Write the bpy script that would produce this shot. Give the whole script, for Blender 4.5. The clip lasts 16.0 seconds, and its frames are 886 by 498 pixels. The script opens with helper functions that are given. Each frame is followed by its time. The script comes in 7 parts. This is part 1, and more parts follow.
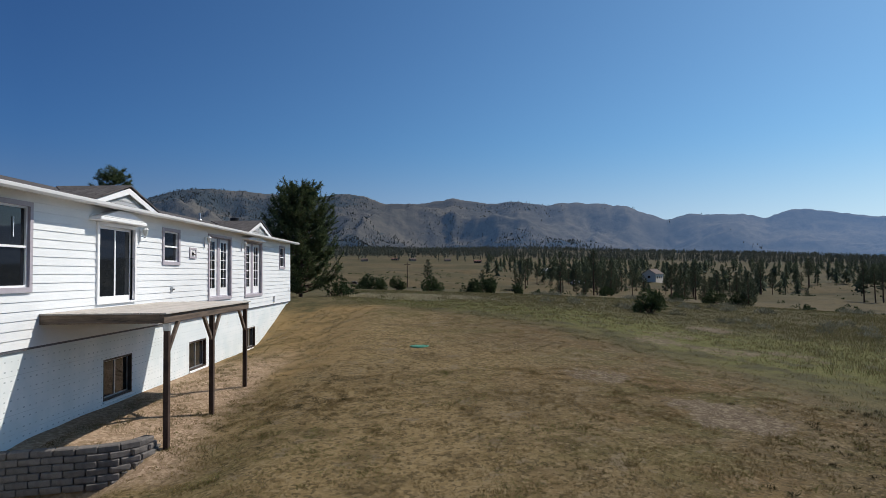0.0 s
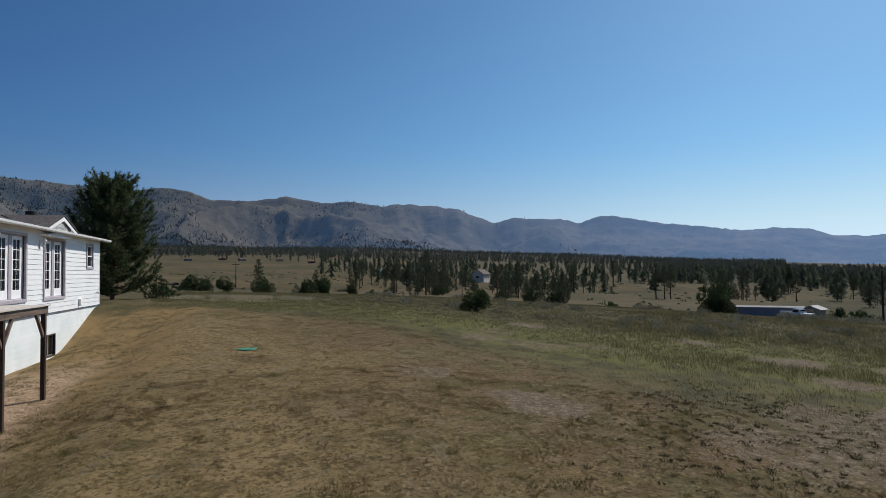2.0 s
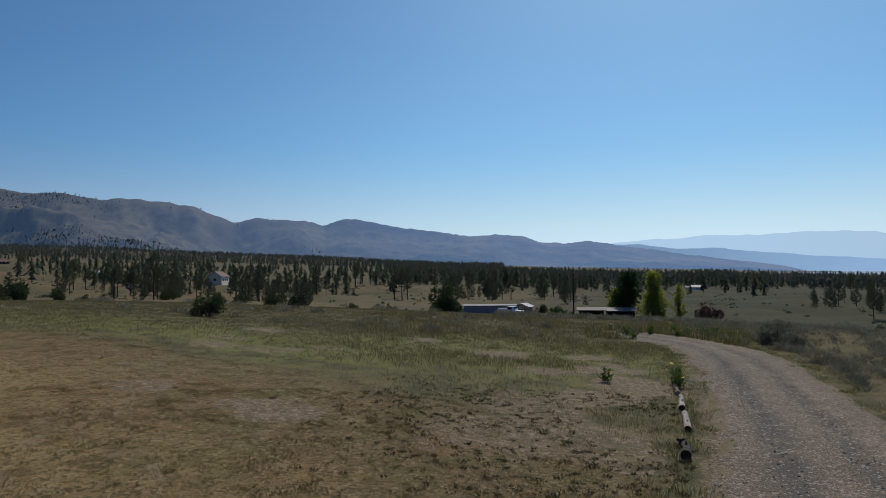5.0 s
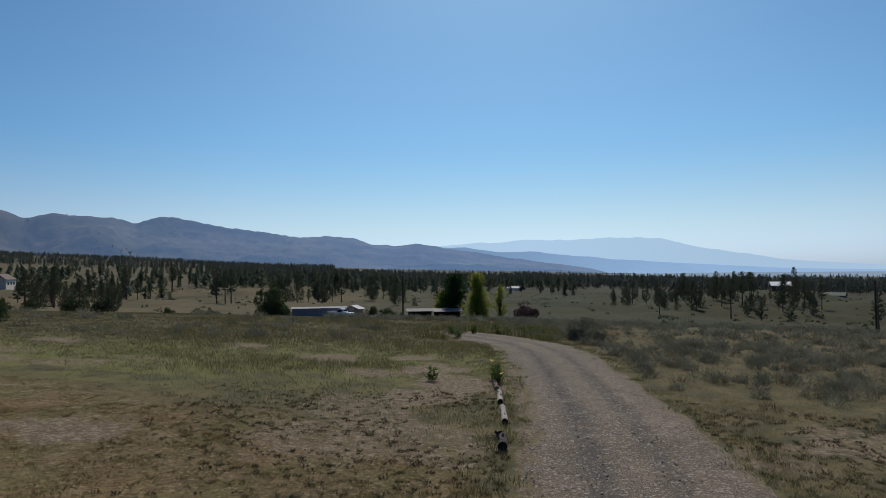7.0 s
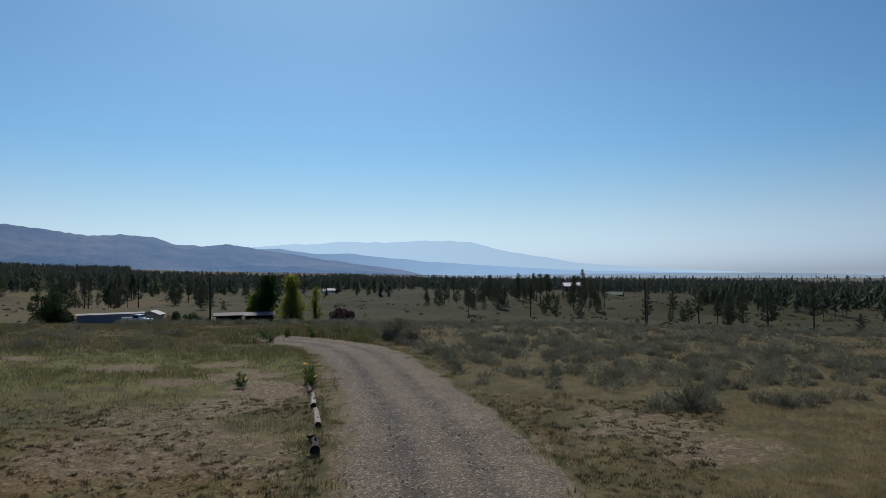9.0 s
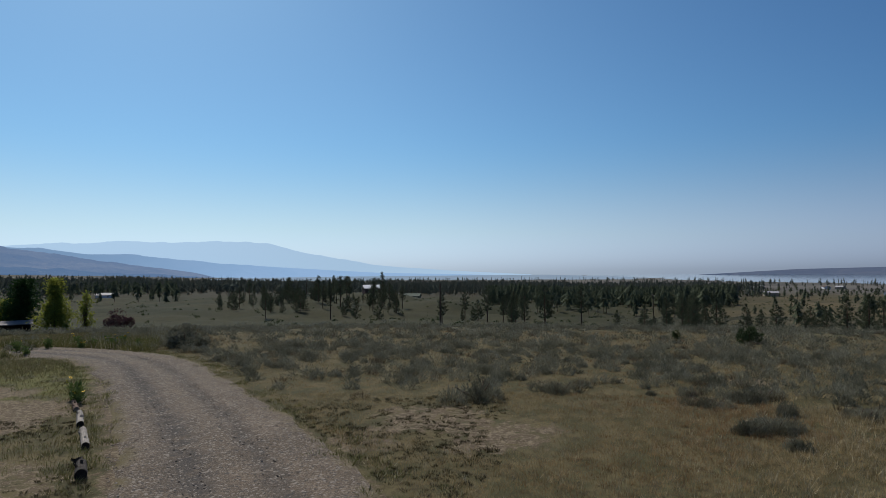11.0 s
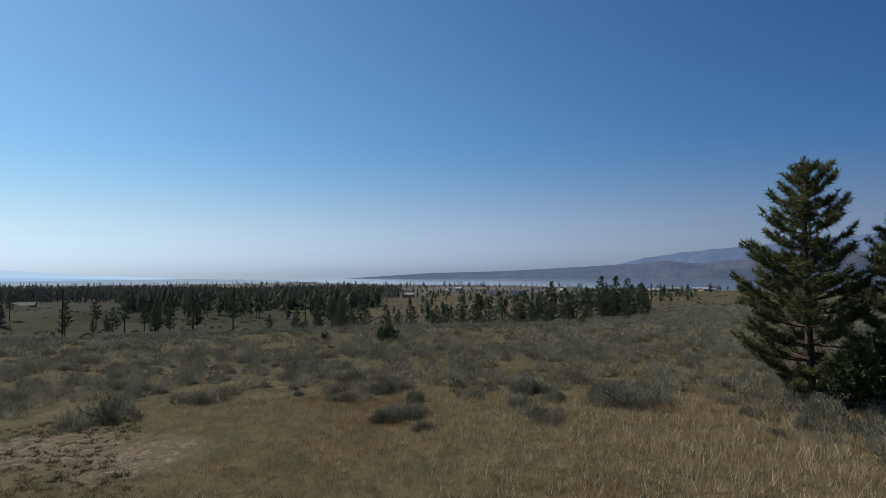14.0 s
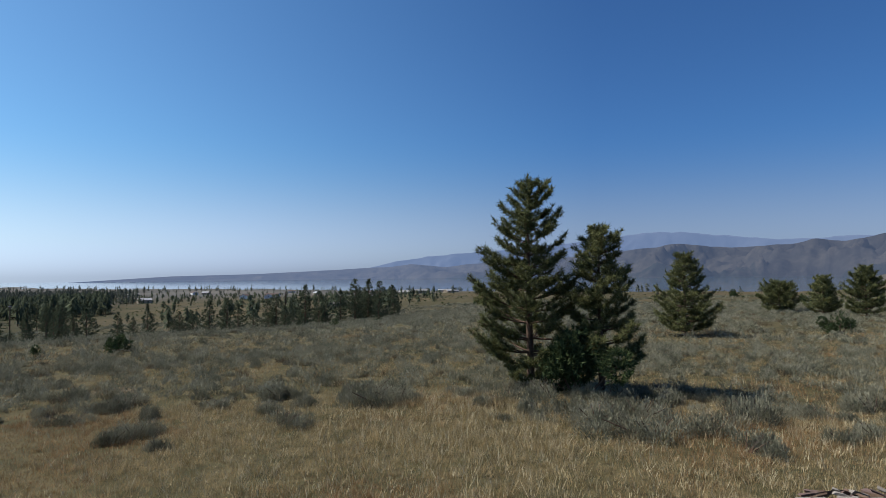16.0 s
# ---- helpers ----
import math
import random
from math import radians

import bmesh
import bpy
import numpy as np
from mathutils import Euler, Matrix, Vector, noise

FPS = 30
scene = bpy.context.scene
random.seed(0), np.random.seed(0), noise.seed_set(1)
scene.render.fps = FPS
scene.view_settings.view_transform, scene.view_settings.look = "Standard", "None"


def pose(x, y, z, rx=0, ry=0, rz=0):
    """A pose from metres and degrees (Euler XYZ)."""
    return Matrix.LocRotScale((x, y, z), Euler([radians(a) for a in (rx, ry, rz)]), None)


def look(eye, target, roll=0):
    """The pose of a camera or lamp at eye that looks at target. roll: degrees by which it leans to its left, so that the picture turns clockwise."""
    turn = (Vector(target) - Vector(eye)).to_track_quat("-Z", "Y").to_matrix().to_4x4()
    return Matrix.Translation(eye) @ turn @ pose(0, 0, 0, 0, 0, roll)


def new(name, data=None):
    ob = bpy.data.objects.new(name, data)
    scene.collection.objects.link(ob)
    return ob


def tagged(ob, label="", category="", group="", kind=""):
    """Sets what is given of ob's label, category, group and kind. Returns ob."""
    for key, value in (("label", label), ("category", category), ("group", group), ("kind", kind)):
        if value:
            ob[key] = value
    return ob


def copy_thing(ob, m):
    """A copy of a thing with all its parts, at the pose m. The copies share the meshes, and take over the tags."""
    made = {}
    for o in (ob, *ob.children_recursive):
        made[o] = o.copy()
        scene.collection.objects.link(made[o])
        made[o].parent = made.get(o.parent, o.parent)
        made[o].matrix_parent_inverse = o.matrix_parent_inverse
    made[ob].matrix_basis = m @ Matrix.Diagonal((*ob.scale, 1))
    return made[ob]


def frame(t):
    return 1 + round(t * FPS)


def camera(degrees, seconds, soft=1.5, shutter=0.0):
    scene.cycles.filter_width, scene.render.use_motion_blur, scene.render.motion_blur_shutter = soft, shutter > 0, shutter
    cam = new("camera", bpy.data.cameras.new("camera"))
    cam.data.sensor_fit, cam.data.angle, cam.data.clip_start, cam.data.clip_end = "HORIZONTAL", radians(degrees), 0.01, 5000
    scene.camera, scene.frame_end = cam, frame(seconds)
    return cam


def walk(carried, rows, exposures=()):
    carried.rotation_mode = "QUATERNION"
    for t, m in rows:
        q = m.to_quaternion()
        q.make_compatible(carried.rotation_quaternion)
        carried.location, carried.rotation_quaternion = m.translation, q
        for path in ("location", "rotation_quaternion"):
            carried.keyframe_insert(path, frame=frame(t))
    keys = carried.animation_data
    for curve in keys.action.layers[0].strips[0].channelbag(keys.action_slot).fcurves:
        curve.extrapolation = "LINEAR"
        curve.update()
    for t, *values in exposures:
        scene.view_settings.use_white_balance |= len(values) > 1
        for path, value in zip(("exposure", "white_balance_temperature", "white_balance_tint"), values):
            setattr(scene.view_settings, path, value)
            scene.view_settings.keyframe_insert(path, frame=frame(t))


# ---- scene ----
cam = camera(70.9, 16.0, soft=0.65)
ROWS = [
    (0.0, 0.000, 0.000, 0.000, 92.27, 0.61, 0.02),
    (0.5, 0.001, -0.105, -0.006, 92.23, 0.61, -3.76),
    (1.0, 0.014, -0.194, -0.008, 92.20, 0.62, -7.66),
    (1.5, 0.037, -0.270, -0.005, 92.17, 0.62, -11.31),
    (2.0, 0.067, -0.332, -0.000, 92.14, 0.63, -15.08),
    (2.5, 0.101, -0.383, 0.006, 92.13, 0.63, -18.97),
    (3.0, 0.137, -0.425, 0.013, 92.11, 0.63, -22.88),
    (3.5, 0.172, -0.458, 0.020, 92.10, 0.63, -26.75),
    (4.0, 0.207, -0.484, 0.026, 92.09, 0.63, -30.63),
    (6.5, 0.333, -0.546, 0.034, 92.09, 0.63, -49.88),
    (7.0, 0.347, -0.552, 0.031, 92.10, 0.63, -53.79),
    (7.5, 0.358, -0.558, 0.025, 92.10, 0.63, -57.75),
    (8.0, 0.366, -0.564, 0.019, 92.11, 0.63, -61.94),
    (8.5, 0.371, -0.571, 0.011, 92.11, 0.63, -66.24),
    (11.0, 0.377, -0.631, -0.037, 92.13, 0.63, -88.76),
    (11.5, 0.377, -0.648, -0.046, 92.14, 0.63, -93.76),
    (12.0, 0.377, -0.667, -0.054, 92.14, 0.63, -98.88),
    (12.5, 0.376, -0.687, -0.060, 92.14, 0.64, -104.06),
    (13.0, 0.375, -0.708, -0.065, 92.15, 0.64, -109.22),
    (13.5, 0.373, -0.729, -0.069, 92.15, 0.65, -114.40),
    (14.0, 0.369, -0.749, -0.071, 92.15, 0.65, -119.80),
    (14.5, 0.361, -0.767, -0.071, 92.15, 0.66, -125.75),
    (15.0, 0.349, -0.783, -0.069, 92.16, 0.67, -131.45),
    (15.5, 0.330, -0.794, -0.066, 92.16, 0.68, -136.85),
    (16.0, 0.301, -0.801, -0.061, 92.16, 0.69, -142.08),
]

walk(cam, [(t, pose(x, y, z, rx, ry, rz)) for t, x, y, z, rx, ry, rz in ROWS], exposures=((0.0, 0.16), (4.0, 0.0), (11.0, 0.0), (12.0, 0.0), (13.0, 0.06), (14.5, 0.31), (16.0, 0.60)))

# ---- world and sun ----
SUN_AZ, SUN_EL = 60.0, 48.0
world = bpy.data.worlds.new("sky")
scene.world = world
world.use_nodes = True
wn = world.node_tree
wn.nodes.clear()
sky = wn.nodes.new("ShaderNodeTexSky")
sky.sky_type, sky.sun_disc = "NISHITA", False
sky.sun_elevation, sky.sun_rotation = radians(SUN_EL), radians(SUN_AZ)
sky.altitude, sky.air_density, sky.dust_density, sky.ozone_density = 900, 1.0, 1.5, 3.5
bg = wn.nodes.new("ShaderNodeBackground")
bg.inputs["Strength"].default_value = 0.085
wo = wn.nodes.new("ShaderNodeOutputWorld")
tone = wn.nodes.new("ShaderNodeMix")
tone.data_type, tone.blend_type = "RGBA", "MULTIPLY"
tone.inputs[0].default_value, tone.inputs[7].default_value = 1.0, (0.67, 0.99, 1.095, 1)
wn.links.new(sky.outputs[0], tone.inputs[6])
sep, com = wn.nodes.new("ShaderNodeSeparateColor"), wn.nodes.new("ShaderNodeCombineColor")
# the clear sky is darkest and bluest well away from the sun
geo = wn.nodes.new("ShaderNodeTexCoord")
away, side, hue, deep = wn.nodes.new("ShaderNodeVectorMath"), wn.nodes.new("ShaderNodeMapRange"), wn.nodes.new("ShaderNodeMix"), wn.nodes.new("ShaderNodeMix")
away.operation, away.inputs[1].default_value = "DOT_PRODUCT", (math.sin(radians(SUN_AZ + 1)), math.cos(radians(SUN_AZ + 1)), 0.0)
side.inputs["From Min"].default_value, side.inputs["From Max"].default_value = -0.08, 0.9
hue.data_type = deep.data_type = "RGBA"
hue.inputs[6].default_value, hue.inputs[7].default_value = (0.42, 0.515, 0.695, 1), (1, 1, 1, 1)
deep.blend_type, deep.inputs[0].default_value = "MULTIPLY", 1.0
wn.links.new(geo.outputs["Generated"], away.inputs[0])
wn.links.new(away.outputs["Value"], side.inputs["Value"])
wn.links.new(side.outputs[0], hue.inputs[0])
wn.links.new(tone.outputs[2], deep.inputs[6])
wn.links.new(hue.outputs[2], deep.inputs[7])
wn.links.new(deep.outputs[2], sep.inputs[0])


def limit(op, channel, share):
    """Keeps the smoky horizon from turning yellow: one channel held to a share of green."""
    a, b = wn.nodes.new("ShaderNodeMath"), wn.nodes.new("ShaderNodeMath")
    a.operation, a.inputs[1].default_value, b.operation = "MULTIPLY", share, op
    wn.links.new(sep.outputs[1], a.inputs[0])
    wn.links.new(sep.outputs[channel], b.inputs[0])
    wn.links.new(a.outputs[0], b.inputs[1])
    wn.links.new(b.outputs[0], com.inputs[channel])


limit("MINIMUM", 0, 0.93)
limit("MAXIMUM", 2, 1.18)
wn.links.new(sep.outputs[1], com.inputs[1])
# smoke haze whitens the sky towards the horizon
sxyz, hz = wn.nodes.new("ShaderNodeSeparateXYZ"), wn.nodes.new("ShaderNodeMapRange")
hz.interpolation_type = "SMOOTHERSTEP"
for _k, _v in (("From Min", 0.0), ("From Max", 0.23), ("To Min", 0.62), ("To Max", 0.0)):
    hz.inputs[_k].default_value = _v
wn.links.new(geo.outputs["Generated"], sxyz.inputs[0])
wn.links.new(sxyz.outputs[2], hz.inputs["Value"])
veil = wn.nodes.new("ShaderNodeMix")
veil.data_type = "RGBA"
mono = wn.nodes.new("ShaderNodeCombineColor")
for _i, _f in ((0, 0.90), (1, 1.04), (2, 1.27)):
    _m = wn.nodes.new("ShaderNodeMath")
    _m.operation, _m.inputs[1].default_value = "MULTIPLY", _f
    wn.links.new(sep.outputs[1], _m.inputs[0])
    wn.links.new(_m.outputs[0], mono.inputs[_i])
wn.links.new(hz.outputs[0], veil.inputs[0])
wn.links.new(com.outputs[0], veil.inputs[6])
# the smoke is whitest under the sun and turns lilac away from it
cast, smoke = wn.nodes.new("ShaderNodeMix"), wn.nodes.new("ShaderNodeMix")
cast.data_type = smoke.data_type = "RGBA"
cast.inputs[6].default_value, cast.inputs[7].default_value = (1.12, 1.08, 1.26, 1), (1.0, 1.0, 0.96, 1)
smoke.blend_type, smoke.inputs[0].default_value = "MULTIPLY", 1.0
flank = wn.nodes.new("ShaderNodeMapRange")
flank.inputs["From Min"].default_value, flank.inputs["From Max"].default_value = 0.45, 0.97
wn.links.new(away.outputs["Value"], flank.inputs["Value"])
wn.links.new(flank.outputs[0], cast.inputs[0])
wn.links.new(mono.outputs[0], smoke.inputs[6])
wn.links.new(cast.outputs[2], smoke.inputs[7])
wn.links.new(smoke.outputs[2], veil.inputs[7])
wn.links.new(veil.outputs[2], bg.inputs[0])
wn.links.new(bg.outputs[0], wo.inputs[0])
sun = new("sun", bpy.data.lights.new("sun", "SUN"))
sun.data.energy, sun.data.angle, sun.data.color = 4.2, radians(0.6), (1.0, 0.93, 0.84)
_sv = Vector((math.sin(radians(SUN_AZ)) * math.cos(radians(SUN_EL)), math.cos(radians(SUN_AZ)) * math.cos(radians(SUN_EL)), math.sin(radians(SUN_EL))))
sun.matrix_world = look(_sv * 300, (0, 0, 0))


# ---- small tools ----
def part(name, bm, material, parent=None, label=""):
    me = bpy.data.meshes.new(name)
    bm.to_mesh(me)
    bm.free()
    me.materials.append(material)
    ob = new(name, me)
    if parent is not None:
        ob.parent = parent
    return tagged(ob, label)


def mesh_ob(name, verts, faces, material, parent=None, label="", smooth=False):
    """An object from numpy vertices (n, 3) and faces of one size (m, k)."""
    verts, faces = np.asarray(verts, np.float32), np.asarray(faces, np.int32)
    me = bpy.data.meshes.new(name)
    n, (m, k) = len(verts), faces.shape
    me.vertices.add(n)
    me.vertices.foreach_set("co", verts.ravel())
    me.loops.add(m * k)
    me.loops.foreach_set("vertex_index", faces.ravel())
    me.polygons.add(m)
    me.polygons.foreach_set("loop_start", np.arange(0, m * k, k, dtype=np.int32))
    me.polygons.foreach_set("use_smooth", np.full(m, smooth))
    me.update(calc_edges=True)
    me.validate()
    me.materials.append(material)
    ob = new(name, me)
    if parent is not None:
        ob.parent = parent
    return tagged(ob, label)


def thing(name, at=(0, 0, 0), rz=0.0, label="", category="", group="", kind=""):
    e = new(name)
    e.empty_display_size = 0.2
    e.matrix_basis = pose(*at, 0, 0, rz)
    return tagged(e, label, category, group, kind)


def box(bm, x0, x1, y0, y1, z0, z1, bevel=0.0):
    r = bmesh.ops.create_cube(bm, size=1.0, matrix=Matrix.Translation(((x0 + x1) / 2, (y0 + y1) / 2, (z0 + z1) / 2)) @ Matrix.Diagonal((x1 - x0, y1 - y0, z1 - z0, 1)))
    if bevel:
        es = list({e for v in r["verts"] for e in v.link_edges})
        bmesh.ops.bevel(bm, geom=es, offset=bevel, segments=1, affect="EDGES")
    return r["verts"]


def tube(bm, p, q, r0, r1=None, n=8, caps=True):
    """A tapered round bar from p to q."""
    p, q = Vector(p), Vector(q)
    m = (q - p).to_track_quat("Z", "Y").to_matrix().to_4x4()
    bmesh.ops.create_cone(bm, cap_ends=caps, segments=n, radius1=r0, radius2=r0 if r1 is None else r1, depth=(q - p).length, matrix=Matrix.Translation((p + q) / 2) @ m)


def bm_box(*a, bevel=0.0):
    bm = bmesh.new()
    box(bm, *a, bevel=bevel)
    return bm


def sstep(a, b, x):
    t = np.clip((np.asarray(x, float) - a) / (b - a), 0, 1)
    return t * t * (3 - 2 * t)


def vnoise(x, y, seed=0, octaves=4, gain=0.5):
    """Smooth value noise, about -1 to 1, on arrays."""
    x, y = np.asarray(x, float), np.asarray(y, float)
    out, amp, tot = np.zeros_like(x), 1.0, 0.0
    for o in range(octaves):
        xi, yi = np.floor(x).astype(np.int64), np.floor(y).astype(np.int64)
        fx, fy = x - xi, y - yi
        fx, fy = fx * fx * (3 - 2 * fx), fy * fy * (3 - 2 * fy)

        def h(a, b):
            k = (a * 374761393 + b * 668265263 + (seed + o) * 974711) & 0x7FFFFFFF
            k = ((k ^ (k >> 13)) * 1274126177) & 0x7FFFFFFF
            return ((k ^ (k >> 16)) & 0xFFFF) / 32767.5 - 1
        out += amp * (h(xi, yi) * (1 - fx) * (1 - fy) + h(xi + 1, yi) * fx * (1 - fy) + h(xi, yi + 1) * (1 - fx) * fy + h(xi + 1, yi + 1) * fx * fy)
        tot += amp
        amp *= gain
        x, y = x * 2.03 + 17.1, y * 2.03 + 5.7
    return out / tot

# ---- materials ----
class Mat:
    """A node material that is built link by link."""

    def __init__(self, name, rough=0.9, spec=0.25, metal=0.0):
        self.m = bpy.data.materials.new(name)
        self.m.use_nodes = True
        self.t = self.m.node_tree
        self.b = self.t.nodes["Principled BSDF"]
        self.b.inputs["Roughness"].default_value = rough
        self.b.inputs["Specular IOR Level"].default_value = spec
        self.b.inputs["Metallic"].default_value = metal
        self.pos = self.t.nodes.new("ShaderNodeNewGeometry").outputs["Position"]
        self.obj = self.t.nodes.new("ShaderNodeTexCoord").outputs["Object"]

    def link(self, a, b):
        self.t.links.new(a, b)

    def noise(self, scale, detail=4.0, rough=0.55, world=True, stretch=None):
        n = self.t.nodes.new("ShaderNodeTexNoise")
        n.inputs["Scale"].default_value, n.inputs["Detail"].default_value, n.inputs["Roughness"].default_value = scale, detail, rough
        src = self.pos if world else self.obj
        if stretch:
            mp = self.t.nodes.new("ShaderNodeMapping")
            mp.inputs["Scale"].default_value = stretch
            self.link(src, mp.inputs["Vector"])
            src = mp.outputs["Vector"]
        self.link(src, n.inputs["Vector"])
        return n.outputs["Fac"]

    def ramp(self, fac, stops):
        r = self.t.nodes.new("ShaderNodeValToRGB")
        e = r.color_ramp.elements
        e[0].position, e[0].color = stops[0][0], (*stops[0][1], 1)
        e[1].position, e[1].color = stops[-1][0], (*stops[-1][1], 1)
        for p, c in stops[1:-1]:
            e.new(p).color = (*c, 1)
        self.link(fac, r.inputs["Fac"])
        return r.outputs["Color"]

    def grey(self, fac, a, b, lo=0.0, hi=1.0):
        r = self.t.nodes.new("ShaderNodeMapRange")
        for k, v in (("From Min", a), ("From Max", b), ("To Min", lo), ("To Max", hi)):
            r.inputs[k].default_value = v
        r.interpolation_type = "SMOOTHSTEP"
        self.link(fac, r.inputs["Value"])
        return r.outputs["Result"]

    def mix(self, fac, a, b, mode="MIX"):
        x = self.t.nodes.new("ShaderNodeMix")
        x.data_type, x.blend_type = "RGBA", mode
        for sock, v in ((x.inputs[0], fac), (x.inputs[6], a), (x.inputs[7], b)):
            if isinstance(v, (int, float)):
                sock.default_value = v
            elif isinstance(v, tuple):
                sock.default_value = (*v, 1)
            else:
                self.link(v, sock)
        return x.outputs[2]

    def math(self, op, a, b=0.5):
        x = self.t.nodes.new("ShaderNodeMath")
        x.operation = op
        for sock, v in ((x.inputs[0], a), (x.inputs[1], b)):
            if isinstance(v, (int, float)):
                sock.default_value = v
            else:
                self.link(v, sock)
        return x.outputs[0]

    def attr(self, name):
        a = self.t.nodes.new("ShaderNodeAttribute")
        a.attribute_name = name
        return a.outputs["Fac"]

    def island(self):
        return self.t.nodes.new("ShaderNodeNewGeometry").outputs["Random Per Island"]

    def random(self):
        return self.t.nodes.new("ShaderNodeObjectInfo").outputs["Random"]

    def cells(self, scale, world=True):
        """A random value for each pebble-sized cell."""
        v = self.t.nodes.new("ShaderNodeTexVoronoi")
        v.inputs["Scale"].default_value = scale
        self.link(self.pos if world else self.obj, v.inputs["Vector"])
        s = self.t.nodes.new("ShaderNodeSeparateColor")
        self.link(v.outputs["Color"], s.inputs[0])
        return s.outputs[0], v.outputs["Distance"]

    def colour(self, c):
        if isinstance(c, tuple):
            self.b.inputs["Base Color"].default_value = (*c, 1)
        else:
            self.link(c, self.b.inputs["Base Color"])
        return self

    def bump(self, fac, strength=0.4, distance=0.02):
        n = self.t.nodes.new("ShaderNodeBump")
        n.inputs["Strength"].default_value, n.inputs["Distance"].default_value = strength, distance
        self.link(fac, n.inputs["Height"])
        self.link(n.outputs[0], self.b.inputs["Normal"])
        return self


def simple(name, a, b, scale=6.0, rough=0.8, spec=0.25, metal=0.0, bump=0.0, world=False, stretch=None, vary=False):
    """A surface that wanders between two colours at two scales."""
    m = Mat(name, rough, spec, metal)
    n1, n2 = m.noise(scale, world=world, stretch=stretch), m.noise(scale * 9, 3, world=world, stretch=stretch)
    f = m.math("ADD", m.math("MULTIPLY", n1, 0.65), m.math("MULTIPLY", n2, 0.35))
    c = m.ramp(f, [(0.32, a), (0.68, b)])
    if vary:
        c = m.mix(m.grey(m.random(), 0, 1, 0.0, 0.35), c, tuple(x * 0.6 for x in a))
    m.colour(c)
    if bump:
        m.bump(f, bump)
    return m.m


WHITE = simple("white_paint", (0.70, 0.725, 0.735), (0.79, 0.805, 0.81), 1.5, 0.55, world=True, bump=0.03, stretch=(1, 1, 3))
TRIM = simple("white_trim", (0.78, 0.79, 0.80), (0.86, 0.86, 0.86), 3, 0.45)
TAUPE = simple("grey_lilac_trim_paint", (0.36, 0.33, 0.37), (0.45, 0.42, 0.46), 4, 0.6)
DARKTRIM = simple("dark_grey_trim", (0.10, 0.10, 0.12), (0.15, 0.15, 0.17), 4, 0.6)
BROWNF = simple("bronze_window_frame", (0.035, 0.025, 0.02), (0.07, 0.05, 0.04), 5, 0.45)
GALV = simple("aged_metal", (0.42, 0.43, 0.44), (0.55, 0.56, 0.57), 9, 0.4, metal=0.7)
BLACK = simple("black_metal", (0.015, 0.015, 0.016), (0.03, 0.03, 0.03), 8, 0.5)
DARKWOOD = simple("dark_stained_wood", (0.030, 0.019, 0.015), (0.075, 0.048, 0.036), 3, 0.75, bump=0.2)
DECKTOP = simple("greyed_deck_board", (0.42, 0.38, 0.34), (0.58, 0.54, 0.49), 2.5, 0.85, bump=0.2, vary=True)
BLOCK = simple("split_face_concrete", (0.095, 0.088, 0.084), (0.2, 0.183, 0.172), 8, 0.95, bump=0.7, vary=True)
BARK = simple("pine_bark", (0.05, 0.032, 0.022), (0.13, 0.085, 0.06), 5, 0.95, bump=0.6)
GREYWOOD = simple("barkless_grey_log", (0.13, 0.115, 0.10), (0.31, 0.28, 0.245), 4, 0.9, bump=0.4)
CHAR = simple("charred_wood", (0.012, 0.010, 0.009), (0.05, 0.04, 0.032), 6, 0.95, bump=0.6)
PLASTIC = simple("green_plastic", (0.035, 0.17, 0.10), (0.06, 0.25, 0.15), 4, 0.5, bump=0.1)
GLASS = Mat("window_glass", 0.03, 0.6).colour((0.012, 0.014, 0.017)).m


def leafmat(name, dark, light, tip=None, rough=0.75, thin=0.22, patch=1.4, share=0.4):
    m = Mat(name, rough, 0.04)
    f = m.math("ADD", m.math("MULTIPLY", m.island(), 1 - share), m.math("MULTIPLY", m.grey(m.noise(patch, 3), 0.3, 0.7), share))
    c = m.ramp(f, [(0.15, dark), (0.8, light)])
    if tip:
        c = m.mix(m.grey(m.island(), 0.86, 0.92), c, tip)
    c = m.mix(m.grey(m.random(), 0, 1, 0.0, 0.3), c, dark)
    m.colour(c)
    tl = m.t.nodes.new("ShaderNodeBsdfTranslucent")
    mx = m.t.nodes.new("ShaderNodeMixShader")
    mx.inputs[0].default_value = thin
    m.link(c, tl.inputs["Color"])
    m.link(m.b.outputs[0], mx.inputs[1])
    m.link(tl.outputs[0], mx.inputs[2])
    m.link(mx.outputs[0], m.t.nodes["Material Output"].inputs["Surface"])
    return m.m


NEEDLE = leafmat("pine_needles", (0.050, 0.064, 0.030), (0.195, 0.200, 0.085), thin=0.24, patch=2.2, share=0.5)
NEEDLE_DK = leafmat("shaded_pine_needles", (0.048, 0.070, 0.034), (0.130, 0.160, 0.075), thin=0.3)
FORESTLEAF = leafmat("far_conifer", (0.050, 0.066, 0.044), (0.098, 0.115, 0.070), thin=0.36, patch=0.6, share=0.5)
# needles of the farthest trees, paled and greyed in colour as painted haze
HAZEDLEAF = leafmat("hazed_distant_conifer", (0.066, 0.078, 0.064), (0.105, 0.116, 0.094), thin=0.42, patch=0.02, share=0.6)
HAZEDHILLLEAF = leafmat("hazed_hillside_conifer", (0.058, 0.068, 0.070), (0.090, 0.100, 0.100), thin=0.25, patch=0.01, share=0.6)
JUNIPER = leafmat("juniper_scales", (0.03, 0.05, 0.024), (0.075, 0.1, 0.042))
